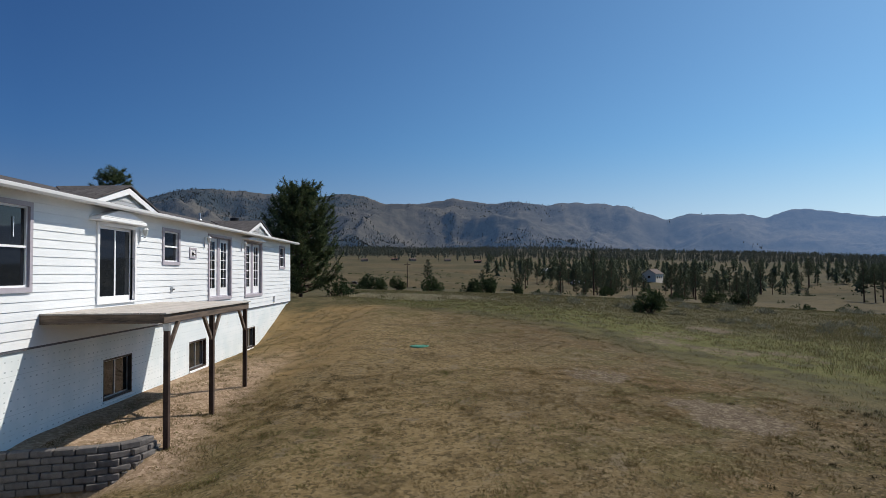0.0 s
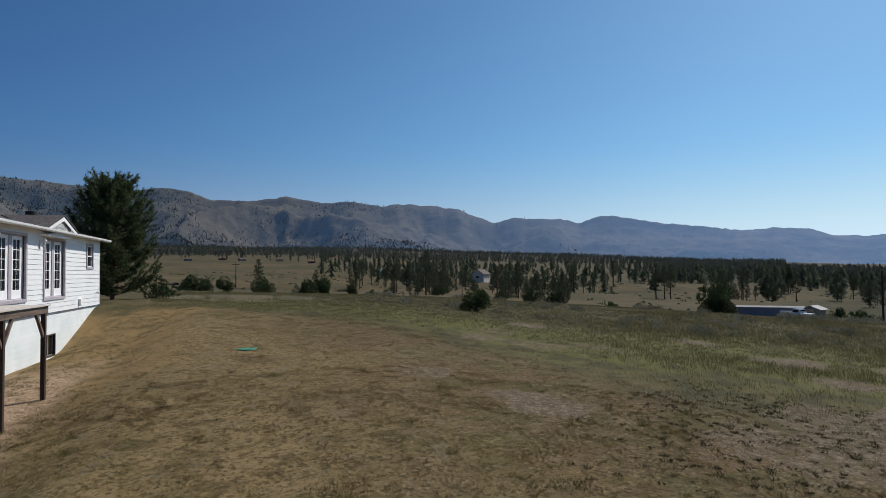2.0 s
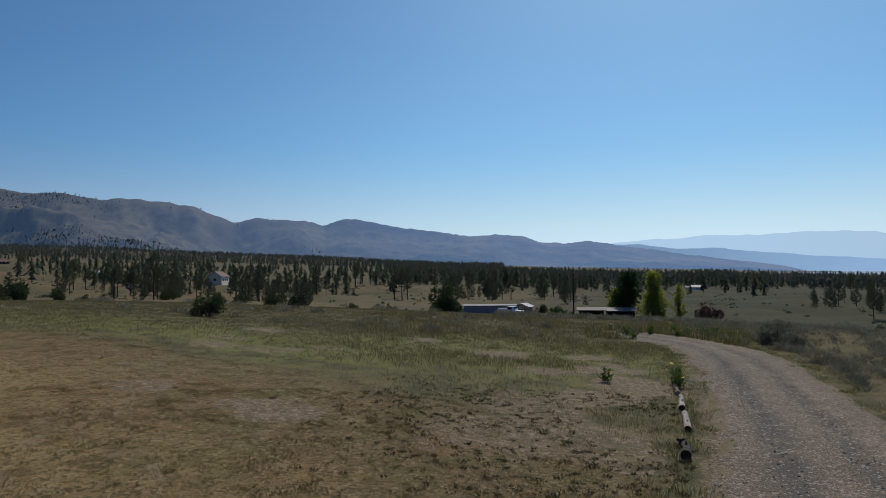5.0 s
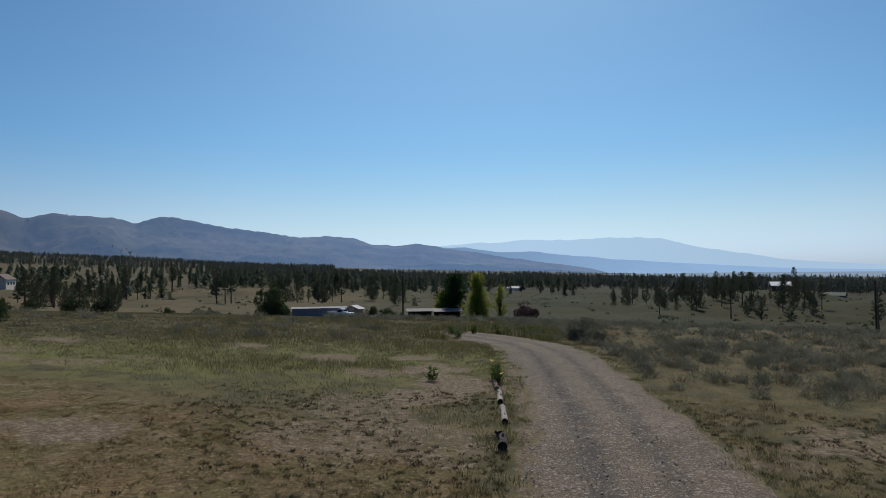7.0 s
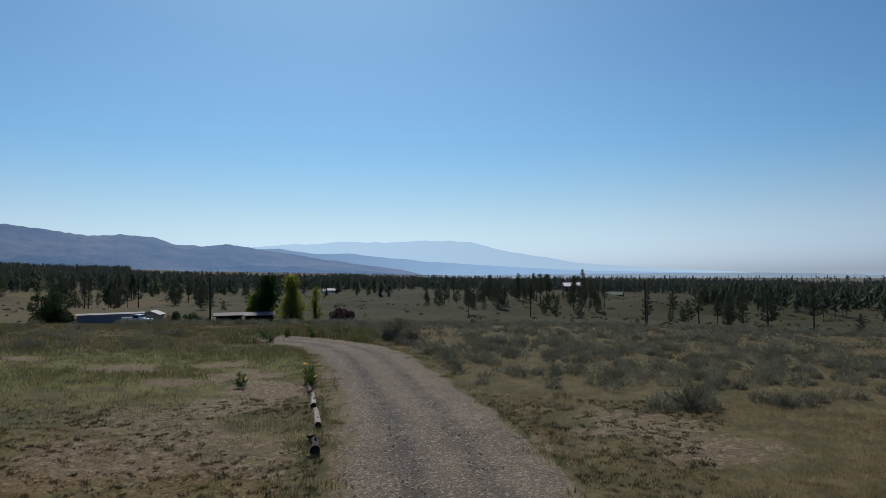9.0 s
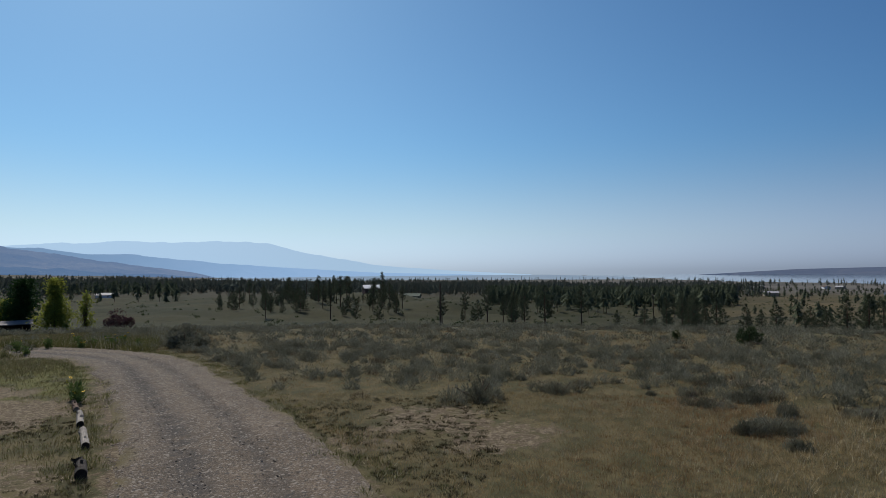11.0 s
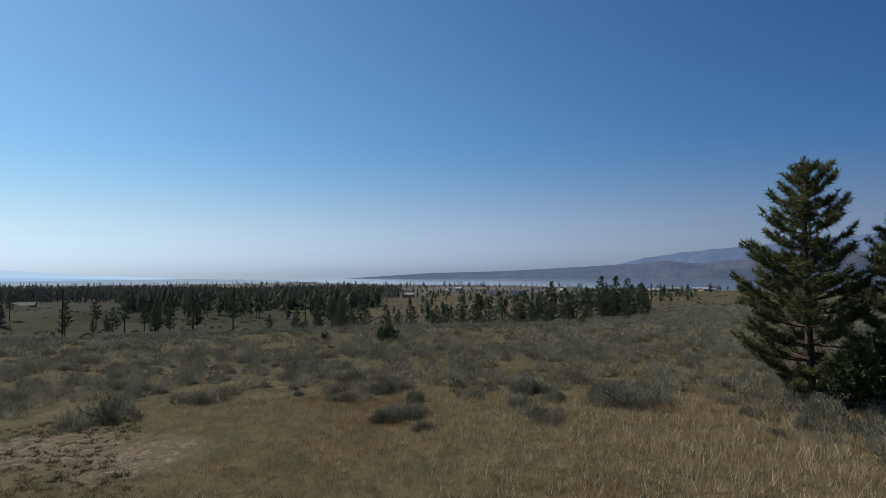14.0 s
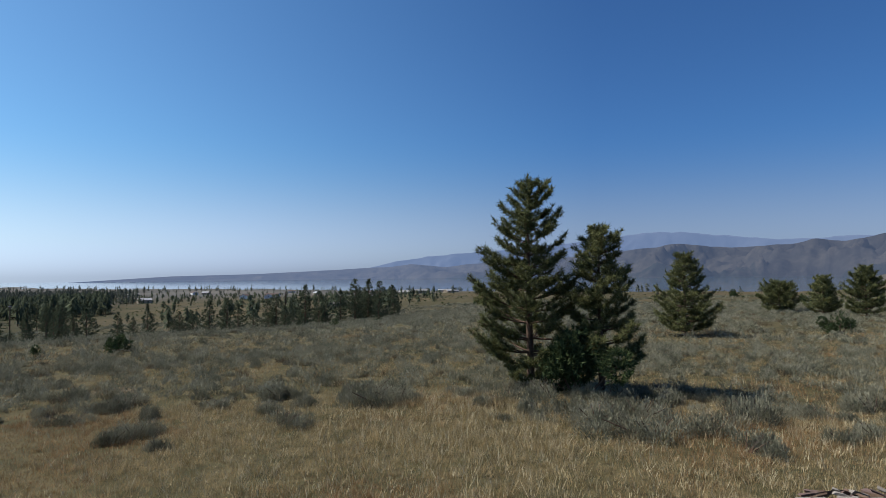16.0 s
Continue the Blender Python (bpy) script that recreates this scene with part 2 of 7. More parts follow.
SAGE = leafmat("sagebrush_leaves", (0.112, 0.112, 0.076), (0.290, 0.283, 0.206), thin=0.2, patch=0.9, share=0.7)
SAGEDRY = leafmat("dry_brush", (0.075, 0.06, 0.038), (0.2, 0.16, 0.1))
ROSETTE = leafmat("low_dark_weeds", (0.040, 0.037, 0.020), (0.105, 0.091, 0.049), thin=0.12)
ASPEN = leafmat("poplar_leaves", (0.13, 0.155, 0.030), (0.34, 0.36, 0.070), thin=0.5)
COTTON = leafmat("dark_broadleaf", (0.018, 0.045, 0.014), (0.05, 0.10, 0.03))
PLUM = leafmat("purple_leaves", (0.045, 0.024, 0.03), (0.12, 0.06, 0.065))
WEED = leafmat("green_weeds", (0.09, 0.096, 0.033), (0.185, 0.178, 0.070), tip=(0.5, 0.45, 0.3), thin=0.26, patch=1.8, share=0.6)
MEADOW = leafmat("pale_meadow_grass", (0.15, 0.122, 0.060), (0.285, 0.235, 0.130), thin=0.2, patch=2.0, share=0.5)
DRYGRASS = leafmat("dry_grass", (0.185, 0.142, 0.068), (0.46, 0.360, 0.200), thin=0.3, patch=3.2, share=0.7)
REDGRASS = leafmat("reddish_dry_grass", (0.17, 0.10, 0.045), (0.44, 0.29, 0.155), thin=0.28, patch=3.2, share=0.7)
PALEGRASS = leafmat("pale_seeding_grass", (0.36, 0.31, 0.19), (0.62, 0.55, 0.38), thin=0.1)
LAWNGRASS = leafmat("parched_lawn", (0.105, 0.077, 0.032), (0.255, 0.190, 0.090), thin=0.25, patch=0.9, share=0.5)
LAWNGREEN = leafmat("surviving_lawn", (0.075, 0.08, 0.026), (0.19, 0.18, 0.07), thin=0.3, patch=0.9, share=0.5)
PETAL = simple("sunflower_yellow", (0.65, 0.38, 0.01), (0.8, 0.52, 0.03), 10, 0.7)
SEED = simple("sunflower_disc", (0.02, 0.012, 0.006), (0.05, 0.03, 0.012), 20, 0.9)
STEM = leafmat("sunflower_green", (0.07, 0.11, 0.03), (0.16, 0.21, 0.07))

# ---- the lie of the land ----
# heights along rays from the middle of the lawn: a row for each bearing, a column for each distance
RINGS = (1, 10, 20, 34, 65, 120, 250, 600, 1500, 3000, 4900)
BEARINGS = (-70, -14, 10, 30, 50, 75, 100, 125, 145, 165, 200, 290)
NEAR = np.array([
    (-4.4, -4.4, -4.2, -3.8, -3.0), (-4.25, -3.9, -3.0, -1.5, -1.3), (-4.25, -3.75, -2.75, -1.9, -2.2),
    (-4.25, -4.0, -3.5, -3.5, -3.4), (-4.3, -4.3, -4.3, -4.4, -4.65), (-4.3, -4.4, -4.45, -4.6, -5.3),
    (-4.3, -4.4, -4.5, -4.7, -5.6), (-4.3, -4.4, -4.5, -4.7, -5.45), (-4.3, -4.4, -4.5, -4.7, -5.25),
    (-4.3, -4.4, -4.5, -4.7, -5.0), (-4.3, -4.4, -4.5, -4.7, -5.0), (-4.3, -4.4, -4.4, -4.4, -4.4)])
FAR = np.array([
    (-2, 0, 6, 40, 110, 150), (-1.9, -1.6, 6, 45, 128, 160), (-4.8, -5.5, 1, 33, 105, 140),
    (-7.2, -9, -6, 16, 60, 90), (-9.5, -12, -14, -5, 8, 10), (-10.4, -14, -20, -22, -30, -32),
    (-11.6, -18, -25, -30, -33, -35), (-10.6, -16, -24, -34, -46, -50), (-7.4, -11, -19, -42, -60, -60),
    (-6.3, -10.5, -20, -50, -60, -60), (-6.3, -10, -20, -50, -60, -60), (-4, -2, 4, 20, 60, 90)])
LAKE = -36.0


def smooth_table():
    az = np.arange(-180, 180, 2.0)
    lr = np.linspace(0, np.log(4900), 120)
    t = np.hstack([NEAR, FAR])
    b = np.array([BEARINGS[-1] - 360, *BEARINGS, BEARINGS[0] + 360])
    t = np.vstack([t[-1], t, t[0]])
    cols = np.stack([np.interp(az, b, t[:, j]) for j in range(t.shape[1])], 1)
    k = np.exp(-np.linspace(-2, 2, 9) ** 2)
    k /= k.sum()
    cols = sum(w * np.roll(cols, s, 0) for w, s in zip(k, range(-4, 5)))
    g = np.stack([np.interp(lr, np.log(RINGS), row) for row in cols])
    k = np.array([1, 3, 4, 3, 1]) / 12
    p = np.pad(g, ((0, 0), (2, 2)), "edge")
    return az, lr, sum(w * p[:, s:s + 120] for s, w in enumerate(k))


_AZ, _LR, _TAB = smooth_table()


def polar(x, y):
    return np.degrees(np.arctan2(x, y)), np.hypot(x, y)


def lie(x, y):
    """Height of the bare ground."""
    x, y = np.asarray(x, float), np.asarray(y, float)
    az, r = polar(x, y)
    i = ((az + 180) / 2) % 180
    j = np.clip(np.log(np.maximum(r, 1)) / _LR[-1] * 119, 0, 118.999)
    i0, j0 = np.floor(i).astype(int), np.floor(j).astype(int)
    fi, fj = i - i0, j - j0
    i0, i1 = i0 % 180, (i0 + 1) % 180
    z = (_TAB[i0, j0] * (1 - fi) + _TAB[i1, j0] * fi) * (1 - fj) + (_TAB[i0, j0 + 1] * (1 - fi) + _TAB[i1, j0 + 1] * fi) * fj
    # the strip dug out along the basement, held by the block wall and closed by a bank at the far end
    along = np.interp(x, [-9.95, -9.3, -8.6, -7.9, -7.3, -6.9], [12.2, 12.45, 12.68, 12.86, 13.0, 13.18])
    at_wall = np.interp(y - along, [-12, 0.08, 0.2, 1.2, 17, 18, 20.4, 23.5, 27], [-4.45, -4.45, -3.6, -3.46, -3.42, -3.3, -2.6, -1.6, -1.4])
    at_post = np.interp(y, [0, 12.6, 14.1, 16.85, 19.65, 25, 30, 34, 37], [-4.3, -4.2, -3.86, -3.7, -3.45, -3.05, -2.45, -1.9, -1.5])
    f = np.clip((x + 9.0) / 2.75, 0, 1)
    bank = at_wall * (1 - f) + at_post * f
    k = sstep(-3.0, -6.25, x) * sstep(-30, -20, x) * (1 - sstep(37, 44, y))
    z = z * (1 - k) + bank * k
    z = z - 0.30 * np.exp(-((y - along + 0.55) / 0.75) ** 2) * sstep(-11.5, -10.5, x) * (1 - sstep(-7.6, -6.4, x)) * (y < along - 0.02)
    z = z + vnoise(x / 9, y / 9, 3, 3) * 0.10 * sstep(6, 20, r) * (1 - k) + vnoise(x / 1.3, y / 1.3, 9, 3) * 0.025
    z = z + vnoise(x / 70, y / 70, 5, 4) * 2.2 * sstep(90, 300, r) + vnoise(x / 420, y / 420, 6, 4) * 10 * sstep(500, 1600, r) * sstep(-30, 0, z)
    z = z + 5.0 * np.exp(-((x - 315) ** 2 + (y - 52) ** 2) / 7200)
    # hummocks and small draws on the valley side
    z = z + (np.abs(vnoise(x / 46, y / 46, 15, 3)) * 5.0 - 1.6) * sstep(140, 200, r) * (1 - sstep(420, 620, r)) * sstep(-25, 5, az) * (1 - 0.6 * sstep(92, 110, az))
    return z


# the drive: centre line under the eye, past the logs and away over the crest
DRIVE = ((-14.0, -12.0), (-6.0, -7.2), (0.0, -3.4), (6.0, 0.0), (12.6, 3.6), (18.6, 6.9), (25.7, 11.4), (31.0, 14.9), (34.6, 18.0), (36.7, 20.9), (37.9, 23.8), (38.4, 26.5))


def drive_line(n=160):
    p = np.array(DRIVE)
    s = np.concatenate([[0], np.cumsum(np.hypot(*np.diff(p, axis=0).T))])
    q = np.linspace(0, s[-1], n)
    c = np.stack([np.interp(q, s, p[:, 0]), np.interp(q, s, p[:, 1])], 1)
    for _ in range(6):
        c[1:-1] = (c[:-2] + 2 * c[1:-1] + c[2:]) / 4
    return c


_DL = drive_line()


def drive_dist(x, y):
    """Distance from the drive's centre line, for points near the house."""
    x, y = np.asarray(x, float).ravel(), np.asarray(y, float).ravel()
    d = np.full(x.shape, 1e3)
    for cx, cy in _DL[::2]:
        d = np.minimum(d, np.hypot(x - cx, y - cy))
    return d


def lawn_mask(x, y):
    """1 on the parched lawn, 0 beyond its edge of weeds."""
    az, r = polar(np.asarray(x, float), np.asarray(y, float))
    edge = np.interp(az, [-60, -14, -4, 6, 16, 25, 40, 55, 62, 100], [36, 35, 34, 28.5, 24.5, 21.5, 18.5, 15, 11, 6])
    return 1 - sstep(-1.2, 1.5, r - edge + vnoise(np.asarray(x) / 2.5, np.asarray(y) / 2.5, 21, 3) * 2.0)


BARE = ((6.9, 15.0, 1.9, 0.95), (4.4, 18.2, 1.2, 0.75), (12.2, 11.2, 3.6, 0.62), (14.6, 13.4, 2.6, 0.6), (13.0, 8.8, 2.2, 0.6), (20.6, 13.6, 2.6, 0.9), (23.0, 16.5, 2.2, 0.85), (19.8, 17.8, 1.6, 0.8), (25.0, 19.5, 1.6, 0.8), (8.6, 25.6, 1.7, 0.62), (11.2, 24.4, 1.8, 0.62), (13.8, 24.6, 1.5, 0.6), (10.2, 27.8, 1.6, 0.58), (19.6, 0.2, 2.6, 0.66), (17.6, -1.6, 2.6, 0.68), (16.9, 1.6, 1.6, 0.6), (25.5, -12.5, 1.5, 0.66), (-7.6, 15.6, 2.2, 0.7), (-7.8, 19.0, 2.4, 0.62), (21.2, 27.8, 1.6, 0.85), (21.9, 21.9, 2.0, 0.85), (18.0, 13.0, 2.2, 0.8), (13.3, 31.3, 1.5, 0.8))


def bare_at(x, y):
    """How bare the earth lies, 0 to 1: ragged patches, given by their middle, size and strength."""
    out = np.zeros_like(x)
    for bx, by, br, bk in BARE:
        q = np.hypot(x - bx, (y - by) * 1.15) / br + vnoise(x / 0.9, y / 0.9, 31, 4) * 0.55
        out = np.maximum(out, bk * (1 - sstep(0.55, 1.05, q)))
    return out


def ground_sheet():
    az = np.radians(np.concatenate([np.arange(-42, 181, 0.42), np.arange(182, 318, 4.0)]))
    r = np.concatenate([[0.01], np.geomspace(2.0, 60, 205), np.geomspace(62, 4900, 150)])
    A, R = np.meshgrid(az, r, indexing="ij")
    x, y = (R * np.sin(A)).ravel(), (R * np.cos(A)).ravel()
    z = lie(x, y)
    d = drive_dist(x, y)
    n, m = len(az), len(r)
    z -= 0.05 * (1 - sstep(2.0, 3.0, d))
    i, j = np.meshgrid(np.arange(n), np.arange(m - 1), indexing="ij")
    a, b = i * m + j, ((i + 1) % n) * m + j
    faces = np.stack([a, a + 1, b + 1, b], -1).reshape(-1, 4)
    ob = mesh_ob("ground", np.stack([x, y, z], 1), faces, GROUND, smooth=True)
    me = ob.data
    azd, rr = polar(x, y)
    lawn = lawn_mask(x, y) * sstep(-16, -9.5, x + 0)
    near = 1 - sstep(60, 130, rr)
    bare = bare_at(x, y)
    bare = np.maximum(bare, 0.75 * (1 - sstep(2.2, 3.0, d)))
    green = np.exp(-((np.hypot(x, y) - np.interp(azd, [-20, 0, 10, 25, 45, 60], [40, 38, 33, 29, 32, 33])) / np.interp(azd, [15, 40], [5.0, 9.0])) ** 2) * sstep(-12, 0, azd) * (1 - sstep(58, 66, azd))
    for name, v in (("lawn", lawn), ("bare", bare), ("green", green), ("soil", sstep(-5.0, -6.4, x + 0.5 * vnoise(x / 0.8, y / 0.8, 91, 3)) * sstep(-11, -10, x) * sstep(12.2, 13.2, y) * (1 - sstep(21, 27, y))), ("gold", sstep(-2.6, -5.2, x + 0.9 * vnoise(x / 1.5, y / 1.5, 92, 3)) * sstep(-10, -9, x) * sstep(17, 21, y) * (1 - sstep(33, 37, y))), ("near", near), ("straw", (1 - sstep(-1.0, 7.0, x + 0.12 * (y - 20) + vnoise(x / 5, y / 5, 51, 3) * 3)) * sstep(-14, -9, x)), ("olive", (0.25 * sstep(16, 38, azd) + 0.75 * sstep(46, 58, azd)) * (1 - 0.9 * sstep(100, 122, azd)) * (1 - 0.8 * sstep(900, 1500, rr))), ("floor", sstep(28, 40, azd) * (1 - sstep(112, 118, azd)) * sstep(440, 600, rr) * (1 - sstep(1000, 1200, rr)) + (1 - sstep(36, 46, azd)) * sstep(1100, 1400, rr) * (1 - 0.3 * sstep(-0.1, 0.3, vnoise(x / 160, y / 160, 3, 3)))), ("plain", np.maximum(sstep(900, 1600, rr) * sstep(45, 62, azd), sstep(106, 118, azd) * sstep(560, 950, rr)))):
        me.attributes.new(name, "FLOAT", "POINT").data.foreach_set("value", np.asarray(v, np.float32))
    return tagged(ob, "dry grassland falling away from a parched lawn", "ground", kind="structure")


g = Mat("ground_earth_and_grass", 0.97, 0.1)
n_clod = g.noise(15, 4, 0.7)
n_big, n_mid, n_fine, n_grain = g.noise(0.16, 5), g.noise(0.9, 5), g.noise(5.5, 5, 0.65), g.noise(21, 3, 0.7)
n_tuft, n_rust = g.noise(2.6, 6, 0.72), g.noise(0.24, 4, 0.6, True, (1, 1.5, 1))
lawn_c = g.mix(g.grey(n_tuft, 0.38, 0.6), (0.098, 0.078, 0.047), (0.128, 0.098, 0.050))
lawn_c = g.mix(g.grey(n_rust, 0.50, 0.62, 0, 0.6), lawn_c, (0.122, 0.078, 0.036))
lawn_c = g.mix(g.grey(g.noise(0.33, 5, 0.65, True, (1, 1.6, 1)), 0.5, 0.62, 0, 0.75), lawn_c, (0.078, 0.078, 0.029))
lawn_c = g.mix(g.grey(n_fine, 0.54, 0.66, 0, 0.75), lawn_c, (0.050, 0.039, 0.020))
lawn_c = g.mix(g.grey(n_grain, 0.57, 0.68, 0, 0.75), lawn_c, (0.215, 0.172, 0.10))
lawn_c = g.mix(g.grey(n_clod, 0.52, 0.66, 0, 0.75), lawn_c, (0.043, 0.034, 0.018))
straw_c = g.mix(g.grey(n_fine, 0.35, 0.65), (0.165, 0.124, 0.061), (0.240, 0.186, 0.102))
straw_c = g.mix(g.grey(n_mid, 0.52, 0.66, 0, 0.8), straw_c, (0.101, 0.077, 0.039))
straw_c = g.mix(g.grey(n_clod, 0.5, 0.68, 0, 0.6), straw_c, (0.085, 0.062, 0.030))
lawn_c = g.mix(g.math("MULTIPLY", g.attr("straw"), g.grey(n_big, 0.3, 0.55, 0.35, 0.9)), lawn_c, straw_c)
wild_c = g.mix(g.grey(n_mid, 0.4, 0.62), (0.060, 0.060, 0.030), (0.108, 0.094, 0.050))
wild_c = g.mix(g.grey(n_fine, 0.45, 0.7), wild_c, (0.042, 0.034, 0.018))
wild_c = g.mix(g.grey(n_grain, 0.58, 0.70, 0, 0.7), wild_c, (0.19, 0.155, 0.10))
green_c = g.mix(g.grey(n_fine, 0.4, 0.65), (0.080, 0.088, 0.028), (0.128, 0.124, 0.050))
olive_c = g.mix(g.grey(g.noise(0.03, 5), 0.4, 0.6), (0.021, 0.026, 0.010), (0.037, 0.038, 0.017))
olive_c = g.mix(g.grey(g.noise(0.25, 4), 0.5, 0.62, 0, 0.6), olive_c, (0.022, 0.023, 0.012))
far_c = g.mix(g.grey(g.noise(0.012, 5), 0.4, 0.6), (0.105, 0.085, 0.048), (0.072, 0.066, 0.035))
far_c = g.mix(g.grey(g.noise(0.05, 5), 0.5, 0.66, 0, 0.7), far_c, (0.055, 0.052, 0.030))
far_c = g.mix(g.grey(g.noise(0.02, 4, 0.6, True, (0.25, 1.6, 1)), 0.58, 0.66, 0, 0.7), far_c, (0.050, 0.046, 0.028))
far_c = g.mix(g.grey(g.noise(0.09, 6, 0.75), 0.53, 0.62, 0, 0.6), far_c, (0.045, 0.043, 0.026))
far_c = g.mix(g.attr("olive"), far_c, olive_c)
far_c = g.mix(g.grey(g.noise(0.4, 5, 0.75), 0.56, 0.64, 0, 0.7), far_c, (0.030, 0.031, 0.017))
# fields of the far plain, greyed with distance as painted haze
plain_haze_c = g.mix(g.grey(g.noise(0.004, 5, 0.6, True, (1, 1, 1)), 0.42, 0.58), (0.115, 0.112, 0.104), (0.078, 0.079, 0.076))
far_c = g.mix(g.attr("plain"), far_c, plain_haze_c)
far_c = g.mix(g.math("MULTIPLY", g.attr("floor"), g.grey(g.noise(0.02, 4), 0.3, 0.6, 0.6, 0.95)), far_c, (0.042, 0.040, 0.028))
pc2, pd2 = g.cells(13)
lawn_c = g.mix(g.grey(pc2, 0.30, 0.10, 0, 0.6), lawn_c, (0.040, 0.033, 0.017))
lawn_c = g.mix(g.grey(pc2, 0.80, 0.95, 0, 0.6), lawn_c, (0.21, 0.17, 0.105))
lawn_c = g.mix(g.grey(g.noise(1.3, 6, 0.75), 0.57, 0.63, 0, 0.7), lawn_c, (0.16, 0.134, 0.094))
bare_c = g.mix(g.grey(n_fine, 0.38, 0.62), (0.074, 0.056, 0.040), (0.112, 0.088, 0.064))
bare_c = g.mix(g.grey(n_clod, 0.52, 0.64, 0, 0.7), bare_c, (0.075, 0.056, 0.040))
bare_c = g.mix(g.grey(n_grain, 0.56, 0.66, 0, 0.85), bare_c, (0.25, 0.215, 0.175))
pc, pd = g.cells(17)
bare_c = g.mix(g.grey(g.noise(5, 6, 0.75), 0.47, 0.6, 0, 0.8), bare_c, (0.215, 0.184, 0.132))
bare_c = g.mix(g.grey(pc, 0.86, 0.95, 0, 0.5), bare_c, (0.26, 0.228, 0.175))
bare_c = g.mix(g.grey(pc, 0.16, 0.06, 0, 0.5), bare_c, (0.066, 0.050, 0.036))
c = g.mix(g.attr("near"), far_c, wild_c)
c = g.mix(g.attr("lawn"), c, lawn_c)
c = g.mix(g.grey(g.math("MULTIPLY", g.attr("green"), g.grey(n_mid, 0.3, 0.6)), 0.1, 0.7), c, green_c)
c = g.mix(g.grey(g.math("ADD", g.attr("bare"), g.math("MULTIPLY", g.math("ADD", n_fine, g.math("MULTIPLY", g.math("SUBTRACT", n_tuft, 0.5), 2.6)), 0.9)), 0.80, 1.15, 0, 0.9), c, bare_c)
c = g.mix(g.math("MULTIPLY", g.attr("gold"), g.grey(n_mid, 0.32, 0.62)), c, (0.235, 0.168, 0.082))
c = g.mix(g.math("MULTIPLY", g.attr("soil"), g.grey(n_fine, 0.25, 0.6, 0.4, 1.0)), c, g.mix(g.grey(pc, 0.3, 0.9), (0.29, 0.215, 0.155), (0.43, 0.335, 0.255)))
c = g.mix(1.0, c, (0.92, 0.88, 0.82), "MULTIPLY")
g.colour(c)
g.bump(g.math("ADD", g.math("MULTIPLY", n_fine, 0.5), g.math("MULTIPLY", n_clod, 0.5)), 0.65, 0.05)
GROUND = g.m
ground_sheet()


# ---- gravel drive ----
gr = Mat("drive_gravel", 0.95, 0.15)
n1, n2 = gr.noise(0.8, 4), gr.noise(7, 4, 0.7)
c1, d1 = gr.cells(19)
c2, d2 = gr.cells(38)
dc = gr.mix(gr.grey(n1, 0.35, 0.65), (0.090, 0.069, 0.048), (0.130, 0.099, 0.069))
dc = gr.mix(gr.grey(n2, 0.45, 0.7, 0, 0.6), dc, (0.060, 0.049, 0.039))
dc = gr.mix(gr.grey(gr.noise(2.2, 5, 0.7, True), 0.5, 0.62, 0, 0.6), dc, (0.066, 0.054, 0.043))
dc = gr.mix(gr.grey(c2, 0.62, 0.9, 0, 0.75), dc, (0.185, 0.155, 0.122))
dc = gr.mix(gr.grey(c2, 0.32, 0.06, 0, 0.7), dc, (0.044, 0.038, 0.033))
dc = gr.mix(gr.math("MULTIPLY", gr.attr("rut"), gr.math("MULTIPLY", gr.grey(c2, 0.0, 1.0, 1.0, 0.7), gr.grey(gr.noise(1.4, 5, 0.7), 0.30, 0.52))), dc, (0.044, 0.040, 0.037))
dc = gr.mix(gr.grey(c1, 0.86, 0.94, 0, 0.85), dc, (0.21, 0.187, 0.16))
dc = gr.mix(gr.grey(c1, 0.13, 0.06, 0, 0.85), dc, (0.050, 0.046, 0.044))
dc = gr.mix(gr.math("MULTIPLY", gr.attr("verge"), gr.grey(n1, 0.45, 0.6)), dc, (0.098, 0.081, 0.038))
gr.colour(dc)
gr.bump(gr.math("SUBTRACT", gr.math("ADD", n2, gr.math("MULTIPLY", c2, 0.5)), gr.math("MULTIPLY", d1, 0.6)), 0.4, 0.02)
ROAD = gr.m


def gravel_drive():
    c = drive_line(320)
    t = np.gradient(c, axis=0)
    t /= np.linalg.norm(t, axis=1, keepdims=True)
    nrm = np.stack([t[:, 1], -t[:, 0]], 1)
    u = np.linspace(-1, 1, 41)
    half = 2.52 + 0.25 * vnoise(np.arange(320) / 9.0, np.zeros(320), 4, 3)
    w = half[:, None] * u[None, :] + 0.22
    x, y = c[:, :1] + nrm[:, :1] * w, c[:, 1:] + nrm[:, 1:] * w
    z = lie(x, y) + 0.035 * (1 - np.abs(u[None, :]) ** 6) - 0.03 * np.exp(-((np.abs(w) - 0.85) / 0.3) ** 2) + 0.012 * vnoise(x * 2.2, y * 2.2, 8, 3) - 0.06 * sstep(0.86, 1.0, np.abs(u))[None, :]
    i, j = np.meshgrid(np.arange(319), np.arange(40), indexing="ij")
    a = i * 41 + j
    faces = np.stack([a, a + 1, a + 42, a + 41], -1).reshape(-1, 4)[:, ::-1]
    ob = mesh_ob("road", np.stack([x, y, z], -1).reshape(-1, 3), faces, ROAD, smooth=True)
    rut = np.exp(-((w + 0.75) / 0.42) ** 2) + 0.75 * np.exp(-((w - 0.85) / 0.3) ** 2)
    verge = sstep(0.72, 1.0, np.abs(u))[None, :] + 0 * w
    for name, v in (("rut", rut), ("verge", verge)):
        ob.data.attributes.new(name, "FLOAT", "POINT").data.foreach_set("value", v.ravel().astype(np.float32))
    tagged(ob, "curving gravel drive with worn wheel tracks", "drive", kind="structure")


gravel_drive()

